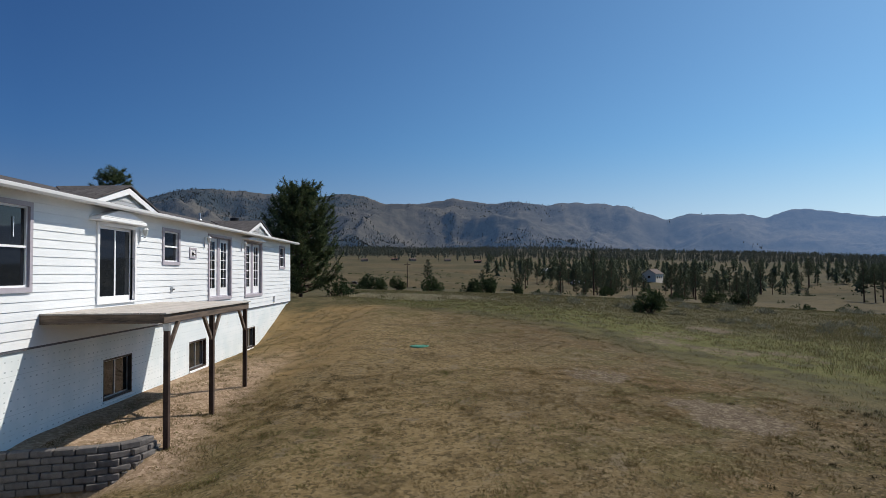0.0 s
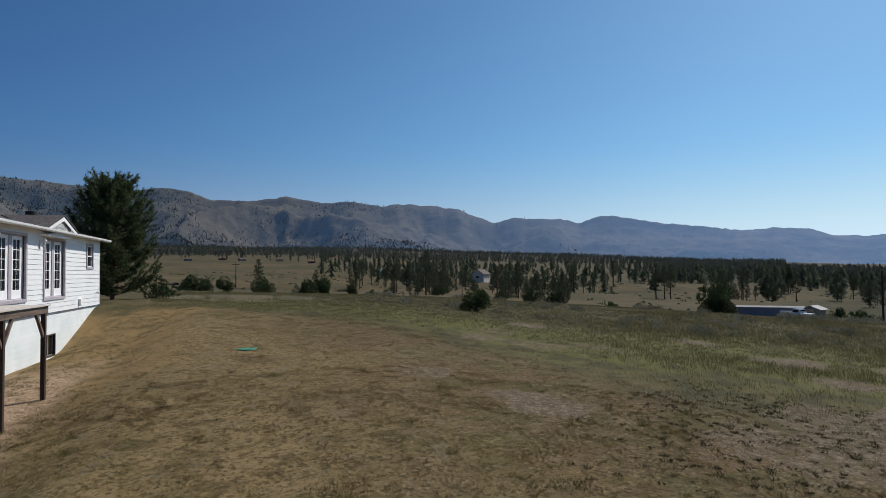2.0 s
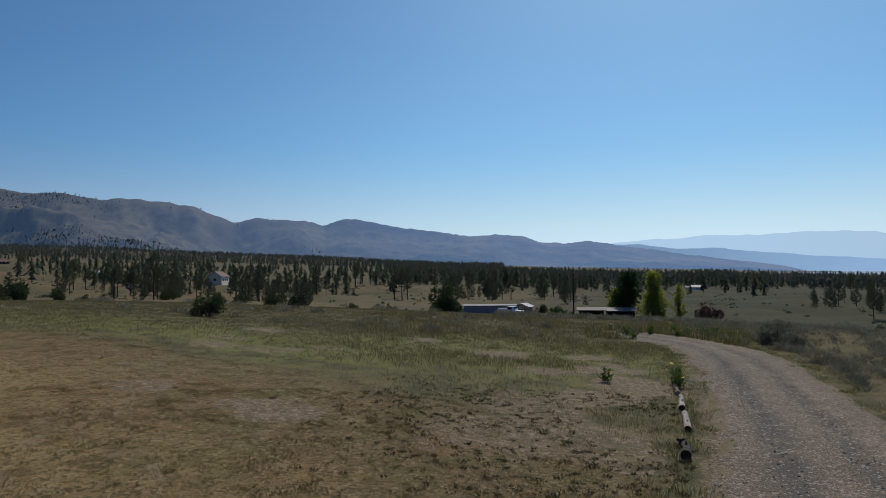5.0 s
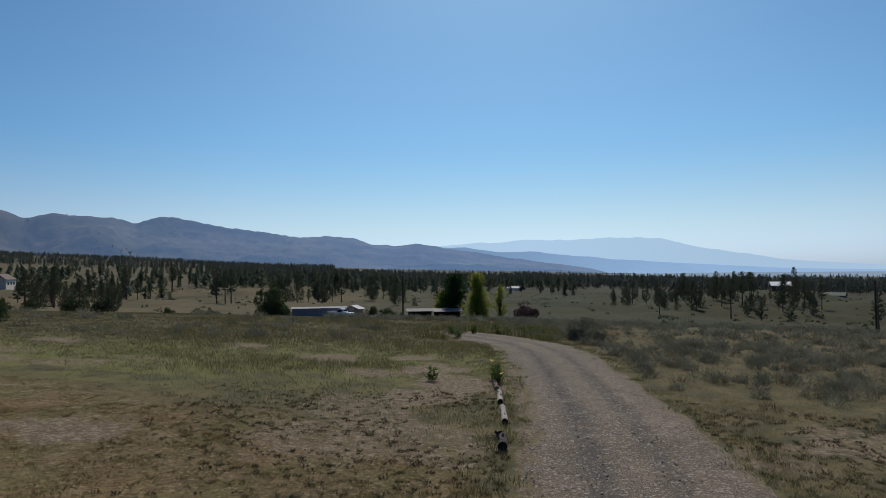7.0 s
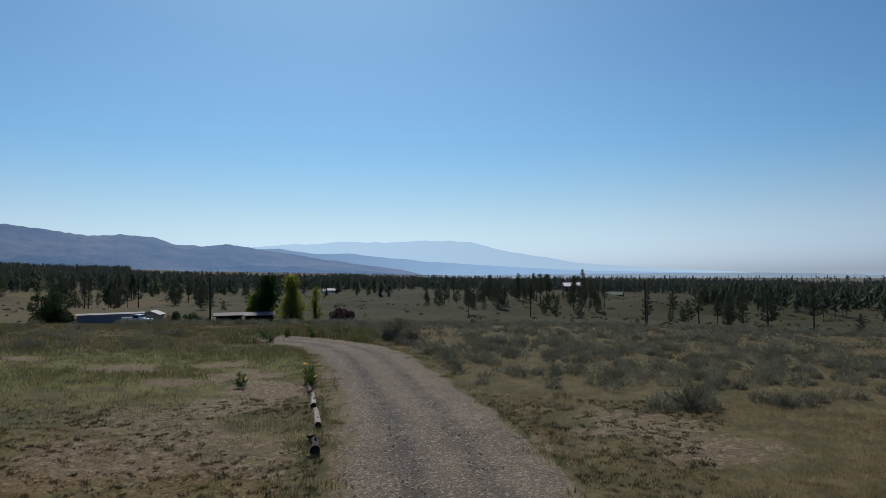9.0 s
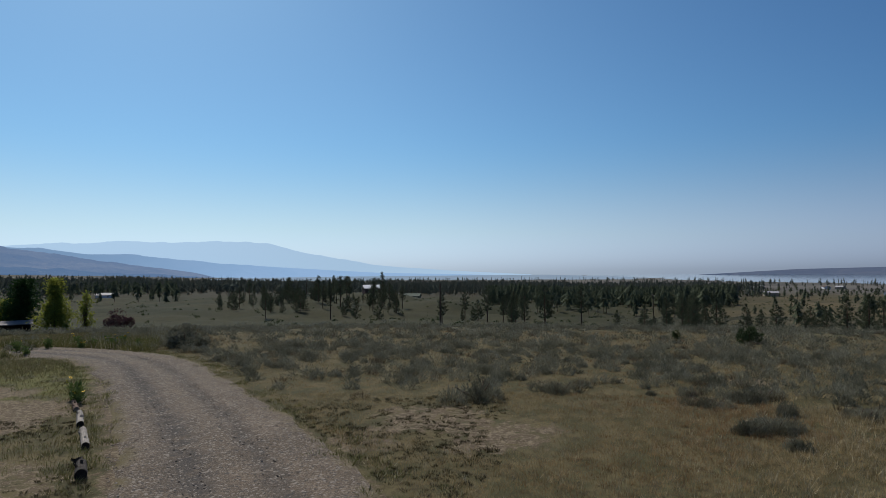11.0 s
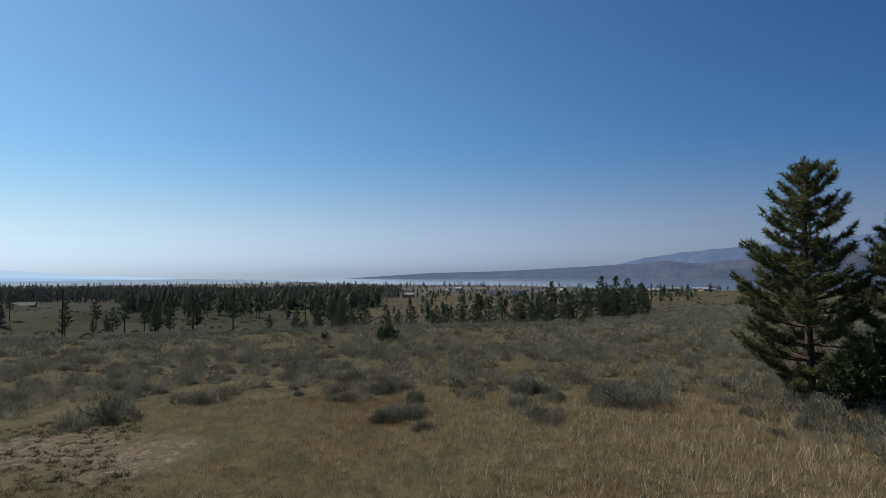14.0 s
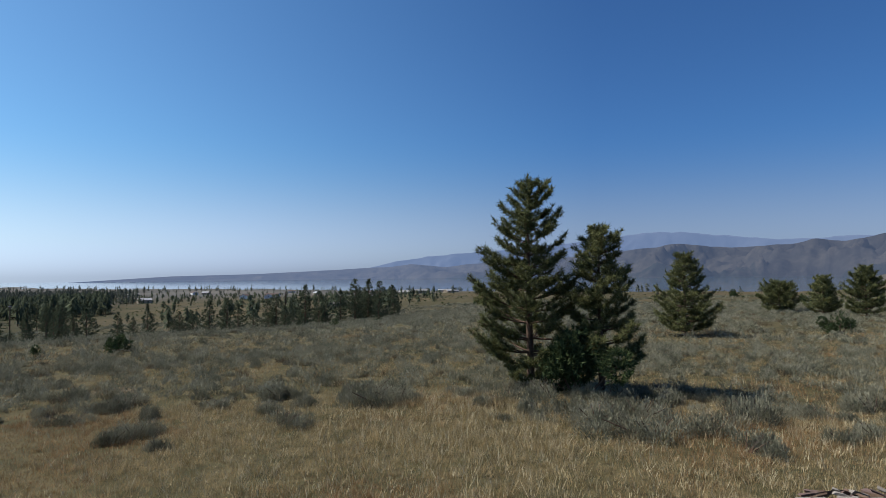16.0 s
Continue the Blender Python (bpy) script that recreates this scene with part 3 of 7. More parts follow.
# ---- lake ----
wm = Mat("lake_water", 0.07, 0.5)
wm.colour(wm.mix(wm.grey(wm.noise(0.004, 3), 0.4, 0.6), (0.05, 0.085, 0.115), (0.075, 0.11, 0.14)))
wm.bump(wm.noise(0.6, 3), 0.04, 0.1)
az = np.radians(np.linspace(96, 190, 60))
ring = lambda rr: np.stack([rr * np.sin(az), rr * np.cos(az), np.full(60, LAKE)], 1)
v = np.vstack([ring(600), ring(4890)])
k = np.arange(59)
tagged(mesh_ob("water", v, np.stack([k, k + 1, k + 61, k + 60], 1)[:, ::-1], wm.m), "broad pale lake lying below distant hills", "lake", kind="structure")


# ---- hills and mountains ----
def range_of_hills(name, sky, r_foot, r_crest, material, label, z_foot, seed, gully=0.10, rough=0.02, step=0.19, trees=0, freq=1.0):
    """A relief whose crest follows the skyline given as (bearing, degrees) pairs."""
    s = np.array(sky)
    az = np.arange(s[0, 0], s[-1, 0] + 1e-6, step)
    el = np.interp(az, s[:, 0], s[:, 1])
    el = el + np.clip(el - 0.2, 0, 1) * (0.16 * vnoise(az * 0.9, 0 * az, seed + 5, 5, 0.6))
    k = np.array([1, 2, 3, 2, 1]) / 9
    el = np.convolve(np.pad(el, 2, "edge"), k, "valid")
    el = el + np.clip(el - 0.2, 0, 1) * (0.085 if trees else 0.035) * vnoise(az * 2.6, 0 * az, seed + 6, 3, 0.6)
    u = np.concatenate([np.linspace(0, 1, 56), 1 + np.linspace(0.02, 0.3, 6)])
    foot = np.interp(az, [s[0, 0], s[-1, 0]], r_foot) if np.ndim(r_foot) else np.full(len(az), float(r_foot))
    A, U = np.meshgrid(np.radians(az), u, indexing="ij")
    R = foot[:, None] + (r_crest - foot[:, None]) * U
    top = r_crest * np.tan(np.radians(el))
    under = lie(foot * np.sin(np.radians(az)), foot * np.cos(np.radians(az))) + 3
    z_foot = np.minimum(np.minimum(z_foot, under), top - 25)[:, None]
    crest = top[:, None] - z_foot
    x, y = R * np.sin(A), R * np.cos(A)
    # spurs and side valleys, in three sizes, sharpest along their crests
    fold = lambda d, k: 1 - (np.abs(vnoise(x * freq / d + 0.35 * vnoise(x / d, y / d, k + 9, 2), y * freq / d, k, 3, 0.4)) * 2.1) ** 0.85
    prof = np.where(U <= 1, U ** 1.35, 1 - (U - 1) * 1.5)
    inner = np.clip(np.sin(np.clip(U, 0, 1) * math.pi), 0, 1) ** 0.7
    z = z_foot + crest * (prof + inner * (gully * 1.9 * (fold(880, seed) - 0.35) + gully * 0.75 * (fold(330, seed + 2) - 0.4) + rough * 1.6 * (fold(120, seed + 4) - 0.4)))
    # no slope stands up behind the skyline
    z = np.where(U < 1, np.minimum(z, top[:, None] * R / r_crest - 2.0 * (1 - U)), z)
    z = np.where(U < 0.01, z_foot - 25, z)
    n, m = A.shape
    i, j = np.meshgrid(np.arange(n - 1), np.arange(m - 1), indexing="ij")
    a = i * m + j
    ob = mesh_ob(name, np.stack([x, y, z], -1).reshape(-1, 3), np.stack([a, a + 1, a + m + 1, a + m], -1).reshape(-1, 4), material, smooth=True)
    wooded = 0.9 * vnoise(x / 420, y / 420, seed + 3, 4) + 0.35 - 0.55 * sstep(-8, 25, np.degrees(A)) - 0.5 * sstep(0.4, 0.6, U) * sstep(-14, -2, np.degrees(A)) + 0.75 * (1 - sstep(0.22, 0.5 - 0.006 * np.clip(np.degrees(A), -10, 45), U)) + 0.2 * (U > 0.85)
    ob.data.attributes.new("wooded", "FLOAT", "POINT").data.foreach_set("value", wooded.ravel().astype(np.float32))
    if trees:
        rng = np.random.default_rng(seed + 40)
        i, u = rng.uniform(0, n - 1.01, trees * 6) * 0.62, rng.uniform(0.02, 0.99, trees * 6) ** 1.5
        j = u * 55
        i0, j0 = i.astype(int), j.astype(int)
        fi, fj = (i - i0)[:, None], (j - j0)[:, None]
        P3 = np.stack([x, y, z], -1)
        q = (P3[i0, j0] * (1 - fi) + P3[i0 + 1, j0] * fi) * (1 - fj) + (P3[i0, j0 + 1] * (1 - fi) + P3[i0 + 1, j0 + 1] * fi) * fj
        keep = np.nonzero(wooded[i0, j0] + 0.5 * vnoise(q[:, 0] / 90, q[:, 1] / 90, seed + 8, 3) > rng.uniform(-0.1, 0.9, len(q)))[0][:trees]
        q = q[keep]
        h = rng.uniform(8, 15, len(q))
        k = 5
        c = np.repeat(q, k, 0)
        hh = np.repeat(h, k)
        up = np.tile(np.linspace(0.1, 0.7, k), len(q))
        c = c + rng.normal(0, 1, c.shape) * (hh * 0.10 * (1 - up))[:, None] * [1, 1, 0.2]
        c[:, 2] += up * hh
        a_ = rng.uniform(0, 2 * np.pi, len(c))
        sd = np.stack([np.cos(a_), np.sin(a_), 0 * a_], 1) * (hh * 0.26 * (1.1 - up))[:, None]
        tv = np.stack([c - sd, c + sd, c + np.array([0, 0, 1.0]) * (hh * 0.42)[:, None]], 1).reshape(-1, 3)
        tagged(mesh_ob("hill_woods", tv, np.arange(len(tv)).reshape(-1, 3), HAZEDHILLLEAF), "scattered dark pines on the mountain slopes", "woods", kind="stuff")
    return tagged(ob, label, "hills", kind="structure")


def hillmat(name, a, b, wood, air, haze_glow, scale=0.004, span=(0, -600, 3900)):
    """Slopes of dry grass with dark woods; a little emission paints the blue haze of the air before a far backdrop."""
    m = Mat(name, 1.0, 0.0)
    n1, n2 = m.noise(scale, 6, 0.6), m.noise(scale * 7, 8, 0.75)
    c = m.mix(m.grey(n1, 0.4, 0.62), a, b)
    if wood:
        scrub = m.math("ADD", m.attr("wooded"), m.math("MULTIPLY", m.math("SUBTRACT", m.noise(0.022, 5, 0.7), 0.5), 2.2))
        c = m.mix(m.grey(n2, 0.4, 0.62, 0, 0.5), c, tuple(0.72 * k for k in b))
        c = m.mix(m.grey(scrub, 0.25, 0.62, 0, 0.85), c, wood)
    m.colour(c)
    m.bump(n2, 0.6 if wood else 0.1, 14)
    # painted haze; a pair of strengths grades it along one axis
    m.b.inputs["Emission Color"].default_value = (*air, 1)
    if np.ndim(haze_glow):
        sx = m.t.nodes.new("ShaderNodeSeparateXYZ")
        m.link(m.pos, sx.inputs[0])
        m.link(m.grey(sx.outputs[span[0]], *span[1:], *haze_glow), m.b.inputs["Emission Strength"])
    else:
        m.b.inputs["Emission Strength"].default_value = haze_glow
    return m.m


SKY_NEAR = ((-42, 5.2), (-30, 5.8), (-25.7, 6.35), (-23.3, 7.3), (-21, 7.53), (-19.2, 7.55), (-15.9, 7.15), (-11.5, 7.08), (-8.4, 7.32), (-6.9, 7.02), (-5.4, 6.41), (-2.2, 6.35), (0.9, 6.89), (4, 6.37), (7.4, 6.5), (9.7, 6.08), (11.2, 6.29), (14.9, 6.01), (16.6, 5.69), (19.8, 4.43), (21.5, 4.92), (23, 4.72), (26, 4.71), (27.3, 4.33), (29.3, 4.8), (30.4, 4.85), (34.3, 4.02), (37, 3.7), (39.4, 3.43), (40.9, 3.14), (43.3, 3.33), (45.9, 3.1), (47.3, 2.53), (49.5, 2.41), (51.5, 2.75), (53.1, 2.28), (57.8, 1.6), (62, 0.9), (67, 0.2), (70, -0.6))
SKY_MID = ((44, 2.4), (50, 2.3), (56, 2.16), (58, 1.86), (62.4, 1.67), (67.4, 1.1), (74.5, 0.55), (83, 0.0), (95, -0.35), (104, -0.5))
SKY_PALE = ((52, 2.2), (56.2, 2.54), (59.8, 2.69), (62.9, 2.85), (66, 2.8), (69.8, 2.84), (71.5, 2.86), (73.2, 2.7), (75.4, 2.01), (78.9, 1.44), (83, 0.66), (90, 0.1), (97, -0.3))
SKY_SHORE = ((109, -0.55), (112.2, -0.4), (118.4, -0.06), (125.2, 0.05), (132.6, 0.36), (137.7, 0.61), (139.3, 0.8), (142.4, 0.51), (145.5, 0.83), (153.7, 1.28), (158.1, 1.7), (162.8, 2.22), (166.4, 1.84), (171.4, 1.87), (172.9, 2.3), (175.2, 2.01), (177.6, 2.59), (190, 3.0))
SKY_SOUTH = ((130, 0.0), (134.7, 0.4), (137.6, 1.0), (141.1, 1.5), (142.7, 1.6), (147, 2.0), (153.2, 2.46), (158.2, 3.0), (161.5, 3.3), (164.2, 3.1), (166.8, 2.8), (171.4, 2.33), (178, 2.5), (190, 2.6))
# the air colour and strength given to each range are its painted haze
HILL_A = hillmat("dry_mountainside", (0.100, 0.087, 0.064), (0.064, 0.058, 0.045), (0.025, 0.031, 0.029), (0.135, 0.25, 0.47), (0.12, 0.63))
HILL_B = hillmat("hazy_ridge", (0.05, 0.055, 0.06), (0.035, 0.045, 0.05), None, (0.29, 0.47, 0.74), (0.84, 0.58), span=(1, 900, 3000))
HILL_C = hillmat("far_mountain_pale_haze", (0.035, 0.04, 0.045), (0.03, 0.035, 0.04), None, (0.43, 0.61, 0.81), (0.84, 0.95), span=(1, 300, 2400))
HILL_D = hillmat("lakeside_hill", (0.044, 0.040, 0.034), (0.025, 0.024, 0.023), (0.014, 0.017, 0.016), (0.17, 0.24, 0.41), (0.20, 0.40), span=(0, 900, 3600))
HILL_F = hillmat("plain_haze_emission", (0.06, 0.06, 0.055), (0.045, 0.048, 0.045), None, (0.30, 0.42, 0.58), 0.62)
HILL_E = hillmat("far_hill_blue_haze", (0.055, 0.06, 0.07), (0.045, 0.05, 0.06), None, (0.22, 0.34, 0.62), 0.33)
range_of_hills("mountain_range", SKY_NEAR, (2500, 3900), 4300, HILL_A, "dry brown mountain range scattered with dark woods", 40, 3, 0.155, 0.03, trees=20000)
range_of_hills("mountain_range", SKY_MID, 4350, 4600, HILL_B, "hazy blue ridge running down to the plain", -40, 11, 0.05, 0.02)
# added strip, no real rise: its emission paints haze over the far plain
range_of_hills("plain_haze_strip", ((63, -0.5), (70, -0.34), (80, -0.31), (98, -0.33), (106, -0.6)), 2250, 2450, HILL_F, "glowing strip standing for haze over the far plain", -45, 37, 0.05, 0.03)
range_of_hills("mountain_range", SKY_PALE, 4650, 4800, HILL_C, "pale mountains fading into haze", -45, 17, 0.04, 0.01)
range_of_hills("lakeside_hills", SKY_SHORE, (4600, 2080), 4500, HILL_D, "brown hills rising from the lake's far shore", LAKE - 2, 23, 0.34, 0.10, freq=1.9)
range_of_hills("mountain_range", SKY_SOUTH, 4550, 4750, HILL_E, "mountains blue with painted haze behind the lakeside hills", -30, 29, 0.09, 0.04, freq=1.6)

# ---- the house ----
WX, FLOOR, EAVE, SIDE0 = -9.0, -0.72, 1.86, -1.5      # wall face, floor level, eave height, foot of the siding
Y0, Y1, DEPTH = 6.0, 36.5, 8.4
HOLES = {"big": (11.75, 13.46, -0.20, 1.55), "slider": (16.2, 18.06, -0.66, 1.36), "mid": (19.98, 21.08, 0.49, 1.48), "french_a": (23.88, 26.25, -0.83, 1.53),
         "french_b": (28.26, 30.7, -0.86, 1.54), "end": (34.17, 35.14, 0.47, 1.53)}
LOW = {"low_a": (16.62, 18.15, -3.3, -2.2), "low_b": (22.2, 23.8, -3.38, -2.34), "low_c": (28.6, 29.95, -3.38, -2.42)}


def cut(y0, y1, z0, z1, holes):
    """Rectangles that cover (y0..y1, z0..z1) but for the holes."""
    out = [(y0, y1, z0, z1)]
    for a, b, c, d in holes:
        nxt = []
        for p, q, r, s in out:
            if b <= p or a >= q or d <= r or c >= s:
                nxt.append((p, q, r, s))
                continue
            if a > p:
                nxt.append((p, a, r, s))
            if b < q:
                nxt.append((b, q, r, s))
            if c > r:
                nxt.append((max(a, p), min(b, q), r, c))
            if d < s:
                nxt.append((max(a, p), min(b, q), d, s))
        out = nxt
    return [t for t in out if t[1] - t[0] > 0.01 and t[3] - t[2] > 0.008]


SHINGLE = Mat("asphalt_shingle", 0.95, 0.15)
_br = SHINGLE.t.nodes.new("ShaderNodeTexBrick")
_br.inputs["Scale"].default_value = 1.0
for k_, v_ in (("Brick Width", 0.32), ("Row Height", 0.14), ("Mortar Size", 0.006)):
    _br.inputs[k_].default_value = v_
_br.inputs["Color1"].default_value, _br.inputs["Color2"].default_value, _br.inputs["Mortar"].default_value = (0.055, 0.050, 0.050, 1), (0.105, 0.097, 0.096, 1), (0.03, 0.03, 0.03, 1)
_sep = SHINGLE.t.nodes.new("ShaderNodeSeparateXYZ")
_cmb = SHINGLE.t.nodes.new("ShaderNodeCombineXYZ")
SHINGLE.link(SHINGLE.pos, _sep.inputs[0])
SHINGLE.link(_sep.outputs[1], _cmb.inputs[0])
SHINGLE.link(_sep.outputs[0], _cmb.inputs[1])
SHINGLE.link(_cmb.outputs[0], _br.inputs["Vector"])
SHINGLE.colour(SHINGLE.mix(SHINGLE.grey(SHINGLE.noise(14, 4), 0.35, 0.7, 0, 0.6), _br.outputs["Color"], (0.125, 0.115, 0.11)))
SHINGLE.bump(_br.outputs["Fac"], 0.5, 0.01)
SHINGLE = SHINGLE.m

ICF = Mat("painted_foam_form", 0.8, 0.2)
_sx = ICF.t.nodes.new("ShaderNodeSeparateXYZ")
ICF.link(ICF.pos, _sx.inputs[0])
_dy = ICF.math("ABSOLUTE", ICF.math("SUBTRACT", ICF.math("FRACT", ICF.math("MULTIPLY", _sx.outputs[1], 1 / 0.203)), 0.5))
_dz = ICF.math("ABSOLUTE", ICF.math("SUBTRACT", ICF.math("FRACT", ICF.math("MULTIPLY", _sx.outputs[2], 1 / 0.205)), 0.5))
_dot = ICF.math("MULTIPLY", ICF.math("LESS_THAN", _dy, 0.14), ICF.math("LESS_THAN", _dz, 0.07))
_cz = ICF.math("ABSOLUTE", ICF.math("SUBTRACT", ICF.math("FRACT", ICF.math("MULTIPLY", _sx.outputs[2], 1 / 0.41)), 0.5))
_course = ICF.math("GREATER_THAN", _cz, 0.485)
_worn = ICF.grey(ICF.noise(2.2, 5, 0.7), 0.36, 0.6)
_c = ICF.mix(ICF.grey(ICF.noise(1.1, 5), 0.35, 0.65), (0.66, 0.72, 0.73), (0.77, 0.80, 0.80))
_c = ICF.mix(ICF.math("MULTIPLY", _dot, ICF.grey(_worn, 0, 1, 0.25, 0.9)), _c, (0.36, 0.42, 0.43))
_c = ICF.mix(ICF.math("MULTIPLY", _course, ICF.grey(_worn, 0.3, 0.9, 0, 0.5)), _c, (0.42, 0.46, 0.46))
_c = ICF.mix(ICF.grey(ICF.noise(0.9, 6, 0.75), 0.62, 0.70, 0, 0.5), _c, (0.50, 0.47, 0.42))
ICF.colour(_c)
ICF.bump(ICF.math("ADD", ICF.math("MULTIPLY", _dot, 0.6), ICF.noise(6, 4)), 0.25, 0.01)
ICF = ICF.m

house = thing("house", (WX, Y0, SIDE0), label="long white manufactured home with lap siding on a foam-block basement", category="house")
inv_house = house.matrix_basis.inverted()


def hpart(name, bm, mat, parent=None, label=""):
    """A part of the house, drawn in world places."""
    ob = part(name, bm, mat, parent or house, label)
    if parent is None or parent is house:
        ob.matrix_parent_inverse = inv_house
    return ob


def panes(bm, x, y0, y1, z0, z1):
    box(bm, x - 0.012, x, y0, y1, z0, z1)


# walls behind the siding, with their openings; the other three sides closed
bm = bmesh.new()
for p, q, r, s in cut(Y0, Y1, SIDE0, EAVE, HOLES.values()):
    box(bm, WX - 0.14, WX - 0.02, p, q, r, s)
for a in ((WX - DEPTH, WX - DEPTH + 0.12, Y0, Y1, SIDE0, EAVE), (WX - DEPTH + 0.12, WX - 0.14, Y0, Y0 + 0.12, SIDE0, EAVE), (WX - DEPTH + 0.12, WX - 0.14, Y1 - 0.12, Y1, SIDE0, EAVE)):
    box(bm, *a)
wall = hpart("wall", bm, WHITE, label="white painted wall")
bm = bmesh.new()
for p, q, r, s in cut(Y0 + 0.1, Y1 - 0.06, -5.2, SIDE0 - 0.004, LOW.values()):
    box(bm, WX - 0.30, WX - 0.045, p, q, r, s)
for a in ((WX - DEPTH, WX - DEPTH + 0.25, Y0 + 0.1, Y1 - 0.06, -5.2, SIDE0 - 0.004), (WX - DEPTH + 0.25, WX - 0.3, Y0 + 0.1, Y0 + 0.35, -5.2, SIDE0 - 0.004), (WX - DEPTH + 0.25, WX - 0.3, Y1 - 0.31, Y1 - 0.06, -5.2, SIDE0 - 0.004)):
    box(bm, *a)
hpart("foundation", bm, ICF, label="white painted foam-block basement wall")
bm = bmesh.new()
box(bm, WX - DEPTH + 0.2, WX - 0.16, Y0 + 0.2, Y1 - 0.2, FLOOR - 0.25, FLOOR - 0.05)
box(bm, WX - DEPTH + 0.2, WX - 0.16, Y0 + 0.2, Y1 - 0.2, EAVE + 0.02, EAVE + 0.06)
box(bm, WX - DEPTH / 2 - 0.05, WX - DEPTH / 2 + 0.05, Y0 + 0.2, Y1 - 0.2, FLOOR - 0.05, EAVE + 0.02)
hpart("inner_floor", bm, simple("dim_interior", (0.30, 0.27, 0.24), (0.42, 0.39, 0.36), 2))

# lap boards, one by one, tapered, between the openings
LAP = 0.198
rows_n = int((EAVE - SIDE0) / LAP) + 1
for i in range(rows_n):
    z0, z1 = SIDE0 + i * LAP, min(SIDE0 + (i + 1) * LAP + 0.012, EAVE)
    if z1 - z0 < 0.03:
        continue
    joints = sorted(random.Random(i).uniform(Y0 + 3, Y1 - 3) for _ in range(3))
    for p, q, r, s in cut(Y0, Y1, z0, z1, [(a - 0.06, b + 0.06, c - 0.06, d + 0.06) for a, b, c, d in HOLES.values()]):
        cuts = [p, *[j for j in joints if p + 0.6 < j < q - 0.6], q]
        for u, w in zip(cuts, cuts[1:]):
            bm = bmesh.new()
            vs = box(bm, WX - 0.018, WX + 0.024, u + 0.001, w - 0.001, r, s)
            for vv in vs:
                if vv.co.z > (r + s) / 2 and vv.co.x > WX:
                    vv.co.x = WX + 0.024 - 0.017 * (s - r) / LAP
            part("plank", bm, WHITE, wall)
hpart("corner_board", bm_box(WX - 0.1, WX + 0.03, Y1 - 0.005, Y1 + 0.03, SIDE0 - 0.01, EAVE, bevel=0.004), TRIM)
hpart("band_board", bm_box(WX - 0.02, WX + 0.006, Y0, Y1, SIDE0 - 0.05, SIDE0 - 0.006), DARKTRIM, label="dark flashing under the siding")

# roof: two slopes, soffit, fascia, gutter
RX, RISE = WX - DEPTH / 2, 0.25
ridge_z = EAVE + 0.08 + RISE * (DEPTH / 2 + 0.4)
bm = bmesh.new()
for sgn in (1, -1):
    ex = RX + sgn * (DEPTH / 2 + 0.4)
    vs = [bm.verts.new(v_) for v_ in ((ex, Y0 - 0.3, EAVE + 0.08), (ex, Y1 + 0.3, EAVE + 0.08), (RX, Y1 + 0.3, ridge_z), (RX, Y0 - 0.3, ridge_z))]
    bm.faces.new(vs if sgn > 0 else vs[::-1])
bmesh.ops.remove_doubles(bm, verts=bm.verts, dist=0.001)
bmesh.ops.solidify(bm, geom=bm.faces[:], thickness=0.05)
hpart("roof", bm, SHINGLE, label="dark grey shingle roof")
hpart("soffit", bm_box(WX - 0.02, WX + 0.36, Y0 - 0.28, Y1 + 0.28, EAVE + 0.003, EAVE + 0.025), TRIM)
hpart("fascia", bm_box(WX + 0.36, WX + 0.385, Y0 - 0.29, Y1 + 0.29, EAVE - 0.06, EAVE + 0.07), TRIM)
bm = bmesh.new()
for a0, a1 in ((0, 1), (1, 2), (2, 3), (3, 4), (4, 5)):
    pr = [(0.0, 0.0), (0.02, -0.08), (0.07, -0.10), (0.11, -0.06), (0.125, 0.0), (0.115, 0.006)]
    (xa, za), (xb, zb) = pr[a0], pr[a1]
    f_ = [bm.verts.new((WX + 0.388 + x_, y_, EAVE + 0.04 + z_)) for x_, z_, y_ in ((xa, za, Y0 - 0.3), (xb, zb, Y0 - 0.3), (xb, zb, Y1 + 0.3), (xa, za, Y1 + 0.3))]
    bm.faces.new(f_)
bmesh.ops.remove_doubles(bm, verts=bm.verts, dist=0.0005)
bmesh.ops.solidify(bm, geom=bm.faces[:], thickness=0.006)
box(bm, WX + 0.388, WX + 0.512, Y1 + 0.294, Y1 + 0.304, EAVE - 0.05, EAVE + 0.045)
hpart("gutter", bm, TRIM, label="white painted eaves gutter")
for zz in (Y1 + 0.28, Y0 - 0.30):
    for sgn in (1, -1):
        bm = bmesh.new()
        ex = RX + sgn * (DEPTH / 2 + 0.4)
        a = [(ex, zz, EAVE + 0.03), (RX, zz, ridge_z - 0.06), (RX, zz, ridge_z - 0.2), (ex, zz, EAVE - 0.08)]
        fr = [bm.verts.new(v_) for v_ in a]
        bk = [bm.verts.new((v_[0], v_[1] + 0.025, v_[2])) for v_ in a]
        for k_ in range(4):
            bm.faces.new((fr[k_], fr[(k_ + 1) % 4], bk[(k_ + 1) % 4], bk[k_]))
        bm.faces.new(fr[::-1])
        bm.faces.new(bk)
        hpart("rake_board", bm, TRIM)


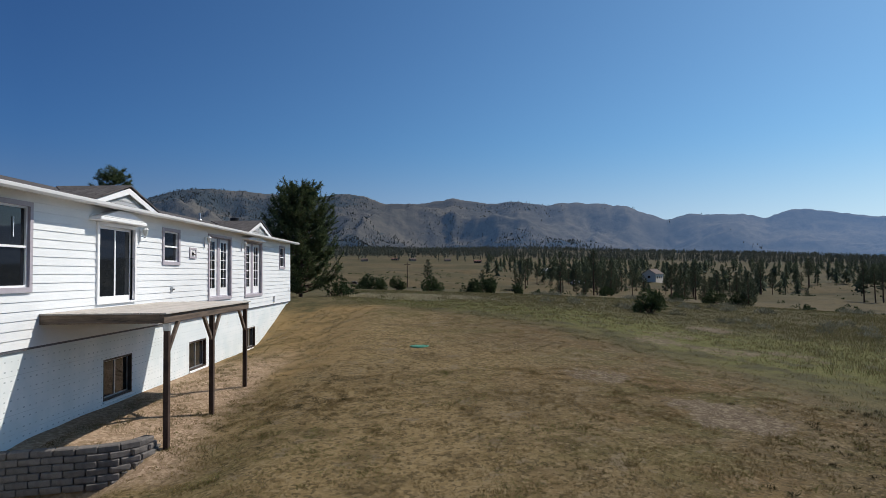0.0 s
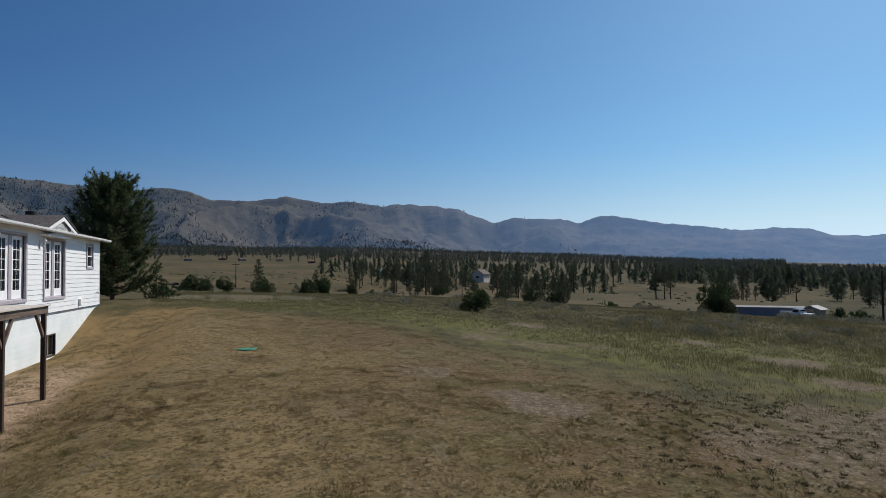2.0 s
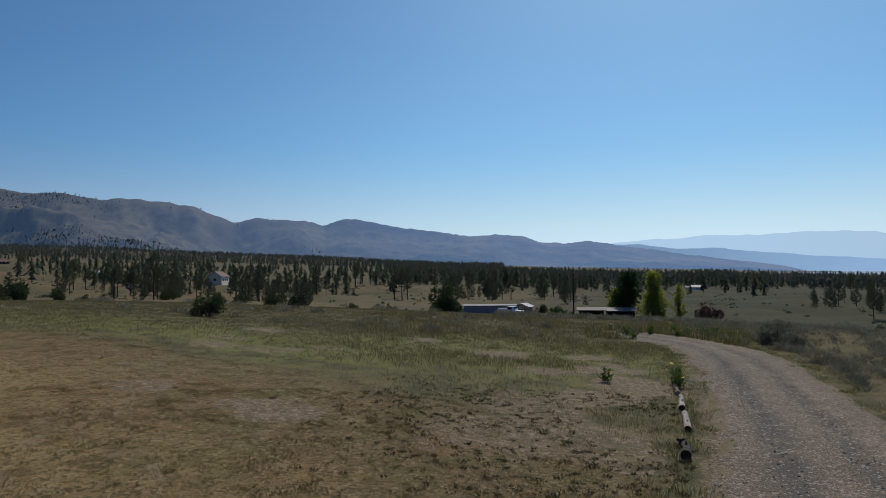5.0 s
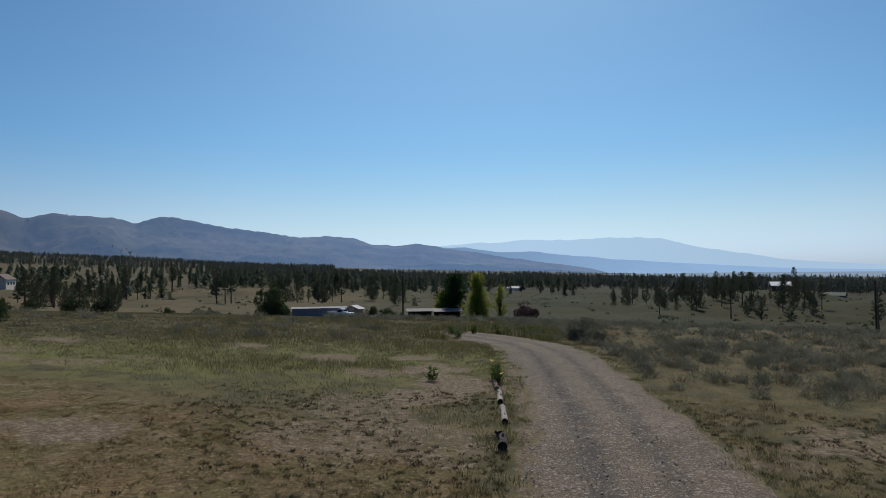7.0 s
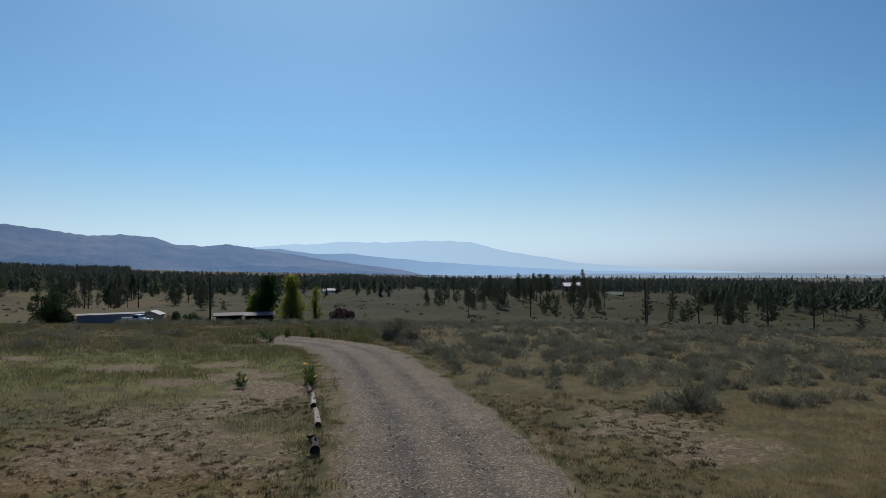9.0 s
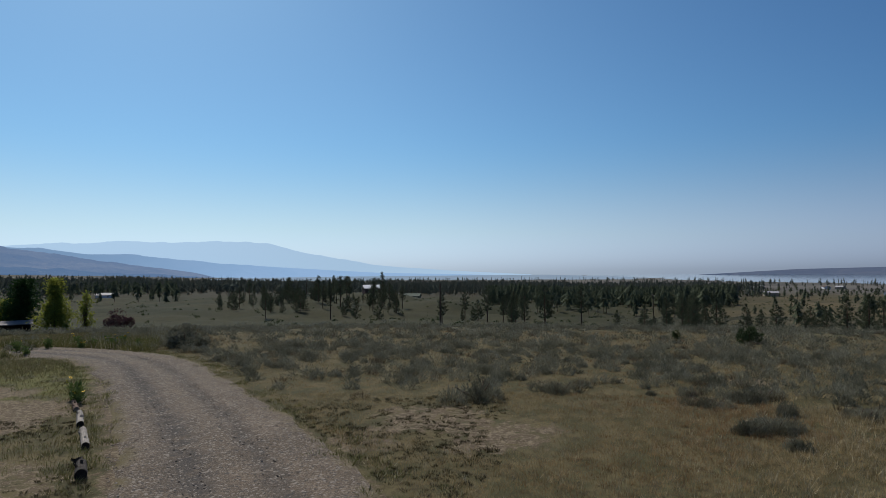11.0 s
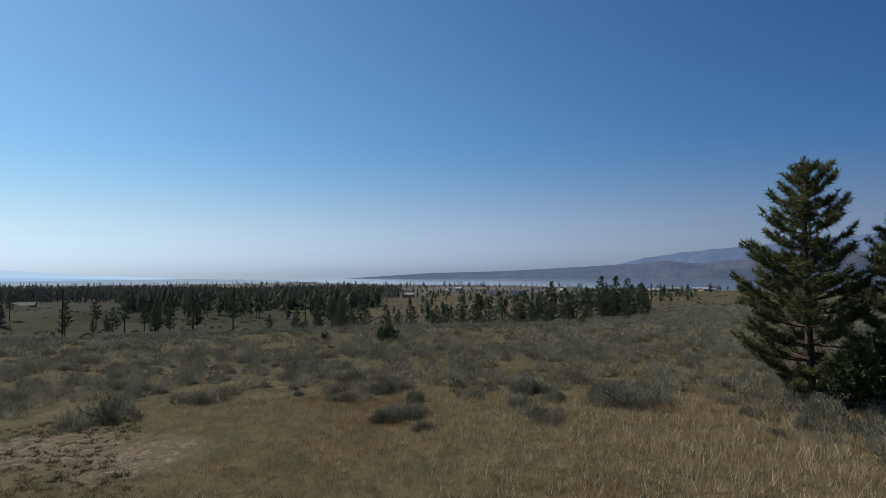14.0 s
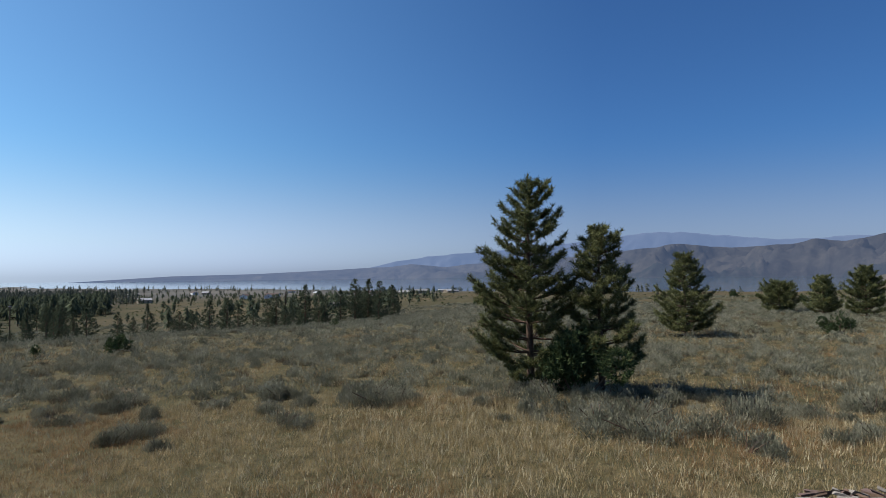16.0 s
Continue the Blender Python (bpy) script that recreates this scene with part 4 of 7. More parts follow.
def gable(yc, hw, peak):
    """A small roofed gable on the eaves, with white rake boards and a boarded face."""
    zb, x0 = EAVE + 0.05, WX + 0.36
    back = RX + (DEPTH / 2 + 0.4) - (peak - EAVE - 0.08) / RISE - 0.05
    bm = bmesh.new()
    for sgn in (1, -1):
        f_ = [bm.verts.new(v_) for v_ in ((x0 + 0.12, yc + sgn * (hw + 0.12), zb - 0.03), (x0 + 0.12, yc, peak + 0.05), (back, yc, peak + 0.05), (x0 - 0.5, yc + sgn * (hw + 0.12), zb + 0.02))]
        bm.faces.new(f_ if sgn > 0 else f_[::-1])
    bmesh.ops.remove_doubles(bm, verts=bm.verts, dist=0.001)
    bmesh.ops.solidify(bm, geom=bm.faces[:], thickness=0.04)
    g_ = hpart("gable", bm, SHINGLE, label="small shingled gable with white rake boards")
    for i in range(4):
        bm = bmesh.new()
        z0, z1 = zb + i * 0.13, min(zb + (i + 1) * 0.13, peak - 0.05)
        w0, w1 = hw * (1 - (z0 - zb) / (peak - zb)), hw * (1 - (z1 - zb) / (peak - zb))
        if w0 > 0.05 and z1 > z0:
            fr = [bm.verts.new(v_) for v_ in ((x0 + 0.02, yc - w0, z0), (x0 + 0.02, yc + w0, z0), (x0 + 0.005, yc + w1, z1), (x0 + 0.005, yc - w1, z1))]
            bm.faces.new(fr)
            bmesh.ops.solidify(bm, geom=bm.faces[:], thickness=0.015)
            part("gable_board", bm, WHITE, g_)
    for sgn in (1, -1):
        bm = bmesh.new()
        a = [(yc + sgn * (hw + 0.1), zb - 0.04), (yc, peak + 0.0), (yc, peak - 0.16), (yc + sgn * (hw - 0.35), zb - 0.04)]
        fr = [bm.verts.new((x0 + 0.09, *v_)) for v_ in a]
        bk = [bm.verts.new((x0 + 0.06, *v_)) for v_ in a]
        for k_ in range(4):
            bm.faces.new((fr[k_], bk[k_], bk[(k_ + 1) % 4], fr[(k_ + 1) % 4]))
        bm.faces.new(fr)
        bm.faces.new(bk[::-1])
        bmesh.ops.recalc_face_normals(bm, faces=bm.faces)
        part("rake_board", bm, TRIM, g_)


gable(16.95, 1.75, 2.42)
gable(29.2, 1.95, 2.50)


def ring_frame(bm, x0, x1, y0, y1, z0, z1, w, wt=None, wb=None):
    """Four bars round an opening."""
    wt, wb = wt or w, wb or w
    box(bm, x0, x1, y0, y0 + w, z0, z1)
    box(bm, x0, x1, y1 - w, y1, z0, z1)
    box(bm, x0, x1, y0 + w, y1 - w, z1 - wt, z1)
    box(bm, x0, x1, y0 + w, y1 - w, z0, z0 + wb)


def child(name, bm, mat, parent, label=""):
    return part(name, bm, mat, parent, label)


def sash_window(hole, trim=TAUPE, blinds=False):
    y0, y1, z0, z1 = hole
    bm = bmesh.new()
    ring_frame(bm, WX - 0.10, WX + 0.06, y0 - 0.10, y1 + 0.10, z0 - 0.11, z1 + 0.10, 0.10, 0.10, 0.11)
    w_ = hpart("window", bm, trim, label="white sash window in a grey-lilac surround")
    bm = bmesh.new()
    zm = z0 + (z1 - z0) * 0.5
    ring_frame(bm, WX - 0.08, WX - 0.005, y0, y1, z0, z1, 0.045)
    box(bm, WX - 0.07, WX - 0.0, y0 + 0.045, y1 - 0.045, zm - 0.025, zm + 0.025)
    child("sash", bm, TRIM, w_)
    for a, b in ((z0 + 0.045, zm - 0.025), (zm + 0.025, z1 - 0.045)):
        bm = bmesh.new()
        panes(bm, WX - 0.045, y0 + 0.045, y1 - 0.045, a, b)
        child("pane", bm, GLASS, w_)
    if blinds:
        bm = bmesh.new()
        box(bm, WX - 0.03, WX - 0.02, y1 - 0.42, y1 - 0.40, zm + 0.2, z1 - 0.25)
        child("blind_wand", bm, TRIM, w_)


sash_window(HOLES["big"], blinds=True)
sash_window(HOLES["mid"])
sash_window(HOLES["end"])


def pediment(y0, y1, z0, rise):
    """A white moulded head over a door."""
    yc = (y0 + y1) / 2
    bm = bmesh.new()
    box(bm, WX + 0.0, WX + 0.34, y0, y1, z0, z0 + 0.09, bevel=0.012)
    a = [(y0 + 0.10, z0 + 0.102), (y1 - 0.10, z0 + 0.102), (yc + 0.32, z0 + rise), (yc - 0.32, z0 + rise)]
    fr = [bm.verts.new((WX + 0.32, *v_)) for v_ in a]
    bk = [bm.verts.new((WX + 0.0, *v_)) for v_ in a]
    for k_ in range(4):
        bm.faces.new((fr[k_], bk[k_], bk[(k_ + 1) % 4], fr[(k_ + 1) % 4]))
    bm.faces.new(fr)
    bmesh.ops.recalc_face_normals(bm, faces=bm.faces)
    hpart("door_head", bm, TRIM, label="white moulded door head")


pediment(15.75, 18.2, 1.47, 0.31)
pediment(27.8, 30.5, 1.62, 0.18)


def sliding_door(hole):
    y0, y1, z0, z1 = hole
    bm = bmesh.new()
    ring_frame(bm, WX - 0.12, WX + 0.065, y0 - 0.10, y1 + 0.10, z0 - 0.05, z1 + 0.10, 0.10, 0.10, 0.05)
    d_ = hpart("sliding_door", bm, TRIM, label="white sliding glass door with two panes")
    ym = (y0 + y1) / 2
    for a, b, dx in ((y0, ym + 0.03, -0.03), (ym - 0.03, y1, -0.075)):
        bm = bmesh.new()
        ring_frame(bm, WX + dx - 0.035, WX + dx, a, b, z0, z1, 0.065, 0.07, 0.15)
        leaf = child("leaf", bm, TRIM, d_)
        bm = bmesh.new()
        panes(bm, WX + dx - 0.012, a + 0.065, b - 0.065, z0 + 0.15, z1 - 0.07)
        child("pane", bm, GLASS, d_)
    bm = bmesh.new()
    tube(bm, (WX + 0.03, y1 - 0.04, z0 + 0.95), (WX + 0.03, y1 - 0.04, z0 + 1.2), 0.012)
    tube(bm, (WX - 0.07, y1 - 0.04, z0 + 0.95), (WX + 0.03, y1 - 0.04, z0 + 0.95), 0.01)
    tube(bm, (WX - 0.07, y1 - 0.04, z0 + 1.2), (WX + 0.03, y1 - 0.04, z0 + 1.2), 0.01)
    child("handle", bm, GALV, d_, "metal pull handle")


def french_doors(hole):
    y0, y1, z0, z1 = hole
    bm = bmesh.new()
    ring_frame(bm, WX - 0.14, WX + 0.06, y0 - 0.12, y1 + 0.12, z0 - 0.12, z1 + 0.10, 0.12, 0.10, 0.12)
    d_ = hpart("french_door", bm, TAUPE, label="pair of white glazed french doors in a grey-lilac surround")
    ym = (y0 + y1) / 2
    bm = bmesh.new()
    ring_frame(bm, WX - 0.14, WX - 0.05, y0, y1, z0, z1, 0.04)
    box(bm, WX - 0.14, WX - 0.04, ym - 0.13, ym + 0.13, z0 + 0.04, z1 - 0.04)
    child("mullion", bm, TAUPE, d_)
    for a, b in ((y0 + 0.04, ym - 0.13), (ym + 0.13, y1 - 0.04)):
        bm = bmesh.new()
        s_, t_, lo = 0.20, 0.13, 0.32
        ring_frame(bm, WX - 0.12, WX - 0.075, a, b, z0 + 0.04, z1 - 0.04, s_, t_, lo)
        ya, yb, za, zb = a + s_, b - s_, z0 + 0.04 + lo, z1 - 0.04 - t_
        for i in range(1, 2):
            y_ = ya + (yb - ya) * i / 2
            box(bm, WX - 0.11, WX - 0.078, y_ - 0.012, y_ + 0.012, za, zb)
        for i in range(1, 5):
            z_ = za + (zb - za) * i / 5
            box(bm, WX - 0.11, WX - 0.080, ya, yb, z_ - 0.012, z_ + 0.012)
        child("leaf", bm, TRIM, d_)
        bm = bmesh.new()
        panes(bm, WX - 0.09, ya, yb, za, zb)
        child("pane", bm, GLASS, d_)


sliding_door(HOLES["slider"])
french_doors(HOLES["french_a"])
french_doors(HOLES["french_b"])


def basement_window(hole):
    y0, y1, z0, z1 = hole
    bm = bmesh.new()
    ring_frame(bm, WX - 0.30, WX - 0.048, y0, y1, z0, z1, 0.05)
    w_ = hpart("basement_window", bm, BROWNF, label="brown framed sliding basement window deep in the wall")
    bm = bmesh.new()
    ym = (y0 + y1) / 2
    ring_frame(bm, WX - 0.20, WX - 0.15, y0 + 0.05, y1 - 0.05, z0 + 0.05, z1 - 0.05, 0.035)
    box(bm, WX - 0.19, WX - 0.145, ym - 0.03, ym + 0.03, z0 + 0.085, z1 - 0.085)
    child("sash", bm, GALV, w_)
    for a, b in ((y0 + 0.085, ym - 0.03), (ym + 0.03, y1 - 0.085)):
        bm = bmesh.new()
        panes(bm, WX - 0.165, a, b, z0 + 0.085, z1 - 0.085)
        child("pane", bm, GLASS, w_)
    child("sill", bm_box(WX - 0.28, WX + 0.02, y0 - 0.03, y1 + 0.03, z0 - 0.06, z0 - 0.003, bevel=0.006), TRIM, w_)


for k_ in LOW:
    basement_window(LOW[k_])


def wall_lantern(y, z):
    l_ = thing("wall_lantern", (WX + 0.02, y, z), label="white carriage lantern on a white back plate", category="lantern", group="lanterns beside the doors")
    part("back_plate", bm_box(0.0, 0.02, -0.06, 0.06, -0.22, 0.14, bevel=0.006), TRIM, l_)
    bm = bmesh.new()
    tube(bm, (0.02, 0, -0.08), (0.15, 0, -0.12), 0.012)
    tube(bm, (0.15, 0, -0.12), (0.15, 0, -0.06), 0.02)
    part("arm", bm, TRIM, l_)
    bm = bmesh.new()
    tube(bm, (0.15, 0, -0.06), (0.15, 0, 0.12), 0.045, 0.075, 6)
    part("glass", bm, simple("frosted_lantern_glass", (0.55, 0.55, 0.52), (0.65, 0.65, 0.62), 5, 0.3), l_)
    bm = bmesh.new()
    tube(bm, (0.15, 0, 0.12), (0.15, 0, 0.20), 0.095, 0.02, 6)
    tube(bm, (0.15, 0, 0.20), (0.15, 0, 0.24), 0.012, 0.006, 6)
    part("cap", bm, TRIM, l_)


wall_lantern(18.45, 1.28)
wall_lantern(23.45, 1.32)
wall_lantern(27.75, 1.32)

v_ = thing("dryer_vent", (WX + 0.02, 22.3, 0.83), label="white hooded vent in a grey-lilac square frame", category="vent")
bm = bmesh.new()
ring_frame(bm, 0.0, 0.03, -0.3, 0.3, -0.19, 0.19, 0.07)
part("surround", bm, TAUPE, v_)
part("back", bm_box(-0.003, 0.012, -0.23, 0.23, -0.12, 0.12), TRIM, v_)
bm = bmesh.new()
fr = [bm.verts.new(c_) for c_ in ((0.013, -0.09, 0.06), (0.013, 0.09, 0.06), (0.10, 0.09, -0.04), (0.10, -0.09, -0.04), (0.013, -0.09, -0.07), (0.013, 0.09, -0.07))]
for f_ in ((0, 1, 2, 3), (0, 3, 4), (1, 5, 2)):
    bm.faces.new([fr[k_] for k_ in f_])
bmesh.ops.solidify(bm, geom=bm.faces[:], thickness=0.006)
part("hood", bm, TRIM, v_)

o_ = thing("outdoor_socket", (WX + 0.02, 20.55, -0.42), label="grey outdoor socket box with a plug on the siding", category="socket")
part("box", bm_box(0, 0.05, -0.05, 0.05, -0.08, 0.08, bevel=0.008), GALV, o_)
part("plug", bm_box(0.05, 0.09, 0.0, 0.10, -0.02, 0.02, bevel=0.006), BLACK, o_)
b_ = thing("meter_box", (WX + 0.02, 33.0, -1.22), label="small white service box with a round cover", category="service box")
part("box", bm_box(0, 0.10, -0.12, 0.02, -0.18, 0.14, bevel=0.01), TRIM, b_)
bm = bmesh.new()
tube(bm, (0.0, 0.2, 0.02), (0.06, 0.2, 0.02), 0.16, n=16)
part("cover", bm, TRIM, b_)
t_ = thing("garden_tap", (WX + 0.02, 35.9, -0.85), label="small tap on the siding near the corner", category="tap")
bm = bmesh.new()
tube(bm, (0, 0, 0), (0.12, 0, 0), 0.02)
tube(bm, (0.10, 0, 0), (0.12, 0, -0.08), 0.016)
tube(bm, (0.06, -0.04, 0.05), (0.06, 0.04, 0.05), 0.012)
part("spout", bm, GALV, t_)


def on_roof(x):
    return EAVE + 0.08 + RISE * (RX + DEPTH / 2 + 0.4 - x)


c_ = thing("flue_cap", (-11.5, 34.3, on_roof(-11.5) - 0.05), label="black metal chimney flue with a wide cap", category="chimney")
bm = bmesh.new()
tube(bm, (0, 0, 0), (0, 0, 0.48), 0.13, n=14)
part("flue", bm, BLACK, c_)
bm = bmesh.new()
tube(bm, (0, 0, 0.42), (0, 0, 0.58), 0.24, n=16)
tube(bm, (0, 0, 0.58), (0, 0, 0.63), 0.24, 0.08, n=16)
part("cap", bm, BLACK, c_)
c_ = thing("vent_pipe", (-11.5, 29.4, on_roof(-11.5) - 0.05), label="thin grey plumbing vent pipe on the roof", category="pipe")
bm = bmesh.new()
tube(bm, (0, 0, 0), (0, 0, 0.38), 0.05, n=10)
tube(bm, (0, 0, 0.0), (0, 0, 0.1), 0.11, 0.06, n=10)
part("pipe", bm, GALV, c_)


# ---- deck on posts ----
DX0, DX1, DY0, DY1, DZ = WX + 0.03, -6.2, 13.85, 19.85, -0.80
deck = thing("deck", (DX1, DY0, -4.0), label="weathered wooden deck on three dark posts with knee braces", category="deck")
inv_deck = deck.matrix_basis.inverted()


def dpart(name, bm, mat, label=""):
    ob = part(name, bm, mat, deck, label)
    ob.matrix_parent_inverse = inv_deck
    return ob


n_b = 19
for i in range(n_b):
    w_ = (DX1 + 0.06 - DX0) / n_b
    bm = bm_box(DX0 + i * w_ + 0.004, DX0 + (i + 1) * w_ - 0.004, DY0 - 0.03 + random.Random(i).uniform(-0.01, 0.01), DY1 + 0.03, DZ - 0.035, DZ + random.Random(i + 50).uniform(-0.003, 0.003), bevel=0.003)
    dpart("board", bm, DECKTOP)
WOODY = simple("weathered_beam", (0.05, 0.038, 0.033), (0.22, 0.165, 0.125), 1.6, 0.85, bump=0.3, stretch=(2.5, 0.5, 6))
WOODX = simple("weathered_joist", (0.06, 0.048, 0.04), (0.30, 0.22, 0.15), 1.6, 0.85, bump=0.3, stretch=(0.5, 2.5, 6))
dpart("end_joist", bm_box(DX0, DX1 - 0.10, DY0, DY0 + 0.045, DZ - 0.24, DZ - 0.037, bevel=0.004), WOODX, "long weathered end joist")
dpart("end_joist", bm_box(DX0, DX1 - 0.10, DY1 - 0.045, DY1, DZ - 0.24, DZ - 0.037, bevel=0.004), WOODX)
dpart("ledger", bm_box(DX0, DX0 + 0.045, DY0 + 0.05, DY1 - 0.05, DZ - 0.24, DZ - 0.037), WOODX)
for i in range(1, 14):
    y_ = DY0 + (DY1 - DY0) * i / 14
    dpart("joist", bm_box(DX0 + 0.05, DX1 - 0.10, y_ - 0.02, y_ + 0.02, DZ - 0.22, DZ - 0.037), WOODX)
dpart("beam", bm_box(DX1 - 0.095, DX1 - 0.0, DY0, 16.85, DZ - 0.24, DZ - 0.037, bevel=0.005), WOODY, "weathered front beam")
dpart("beam", bm_box(DX1 - 0.095, DX1 - 0.0, 16.853, DY1, DZ - 0.24, DZ - 0.037, bevel=0.005), WOODY)
for y_, lo, sides in ((14.12, -3.95, (1,)), (16.85, -3.8, (-1, 1)), (19.65, -3.55, (-1,))):
    dpart("post", bm_box(DX1 - 0.11, DX1 + 0.005, y_ - 0.06, y_ + 0.06, lo, DZ - 0.242, bevel=0.006), DARKWOOD, "dark stained square post")
    for s_ in sides:
        bm = bmesh.new()
        box(bm, -0.035, 0.035, -0.045, 0.045, 0, 0.92)
        bm.transform(Matrix.Translation((DX1 - 0.05, y_ + s_ * 0.05, DZ - 0.88)) @ Matrix.Rotation(-s_ * radians(40), 4, "X"))
        dpart("knee_brace", bm, WOODY, "lighter diagonal brace")
    dpart("post_base", bm_box(DX1 - 0.16, DX1 + 0.05, y_ - 0.11, y_ + 0.11, lo - 0.25, lo + 0.06, bevel=0.02), simple("footing_concrete", (0.28, 0.26, 0.24), (0.42, 0.40, 0.37), 5, 0.95, bump=0.4))
dpart("bracket", bm_box(DX1 - 0.12, DX1 + 0.012, 14.05, 14.19, DZ - 0.42, DZ - 0.25), GALV, "metal post bracket")

# ---- plants ----
RNG = np.random.default_rng(7)


def sprigs(base, n, spread, height, width, lean=0.5, lift=0.0, rng=RNG):
    """n leaf blades round each base point: arrays of base (k, 3), spread, height and width may be arrays of k. Gives vertices and triangles."""
    k = len(base)
    f = lambda a: np.repeat(np.broadcast_to(np.asarray(a, float), (k,)), n)
    b = np.repeat(np.asarray(base, float), n, 0)
    a, rad = rng.uniform(0, 2 * np.pi, k * n), np.sqrt(rng.uniform(0, 1, k * n))
    out = np.stack([np.cos(a), np.sin(a)], 1)
    foot = b.copy()
    foot[:, :2] += out * (rad * f(spread))[:, None]
    hgt = f(height) * rng.uniform(0.55, 1.0, k * n)
    foot[:, 2] += hgt * lift * rng.uniform(0, 1, k * n) * (1 - 0.6 * rad)
    tip = foot.copy()
    tip[:, :2] += out * (hgt * lean * rng.uniform(0.1, 1, k * n))[:, None] + rng.normal(0, 0.16, (k * n, 2)) * hgt[:, None]
    tip[:, 2] += hgt * (1 - 0.35 * rad)
    s = rng.uniform(0, 2 * np.pi, k * n)
    side = np.stack([np.cos(s), np.sin(s), np.zeros(k * n)], 1) * (f(width) * rng.uniform(0.6, 1.3, k * n))[:, None] / 2
    v = np.stack([foot - side, foot + side, tip], 1).reshape(-1, 3)
    return v, np.arange(len(v)).reshape(-1, 3)


def merge(parts):
    vs, fs, o = [], [], 0
    for v, f in parts:
        vs.append(v)
        fs.append(f + o)
        o += len(v)
    return np.vstack(vs), np.vstack(fs)


def tube_tris(p, q, r0, r1, n=5):
    """Tapered bars from p (k, 3) to q (k, 3), as triangles."""
    p, q = np.atleast_2d(p).astype(float), np.atleast_2d(q).astype(float)
    k = len(p)
    d = q - p
    d /= np.linalg.norm(d, axis=1, keepdims=True) + 1e-9
    ref = np.where(np.abs(d[:, 2:3]) > 0.9, np.array([[1.0, 0, 0]]), np.array([[0, 0, 1.0]]))
    u = np.cross(d, ref)
    u /= np.linalg.norm(u, axis=1, keepdims=True)
    w = np.cross(d, u)
    a = np.arange(n) * 2 * np.pi / n
    ringv = u[:, None, :] * np.cos(a)[None, :, None] + w[:, None, :] * np.sin(a)[None, :, None]
    r0, r1 = np.broadcast_to(r0, (k,)), np.broadcast_to(r1, (k,))
    v = np.concatenate([p[:, None, :] + ringv * r0[:, None, None], q[:, None, :] + ringv * r1[:, None, None]], 1).reshape(-1, 3)
    i = np.arange(n)
    f = np.concatenate([np.stack([i, (i + 1) % n, n + i], 1), np.stack([(i + 1) % n, n + (i + 1) % n, n + i], 1)])
    return v, (f[None] + (np.arange(k) * 2 * n)[:, None, None]).reshape(-1, 3)


def tufts(c, d, n, length, width, rng, open_=0.75):
    """Brushes of needles at points c (k, 3) along directions d."""
    k = len(c)
    b, dd = np.repeat(c, n, 0), np.repeat(d, n, 0)
    r = rng.normal(0, 1, (k * n, 3))
    r /= np.linalg.norm(r, axis=1, keepdims=True)
    g = dd * (1 - open_) + r * open_ + np.array([0, 0, 0.12])
    g /= np.linalg.norm(g, axis=1, keepdims=True)
    L = np.repeat(np.broadcast_to(length, (k,)), n) * rng.uniform(0.6, 1.1, k * n)
    b = b + dd * (L * rng.uniform(-0.5, 0.3, k * n))[:, None]
    s = np.cross(g, rng.normal(0, 1, (k * n, 3)))
    s /= np.linalg.norm(s, axis=1, keepdims=True) + 1e-9
    s *= width / 2
    v = np.stack([b - s, b + s, b + g * L[:, None]], 1).reshape(-1, 3)
    return v, np.arange(len(v)).reshape(-1, 3)


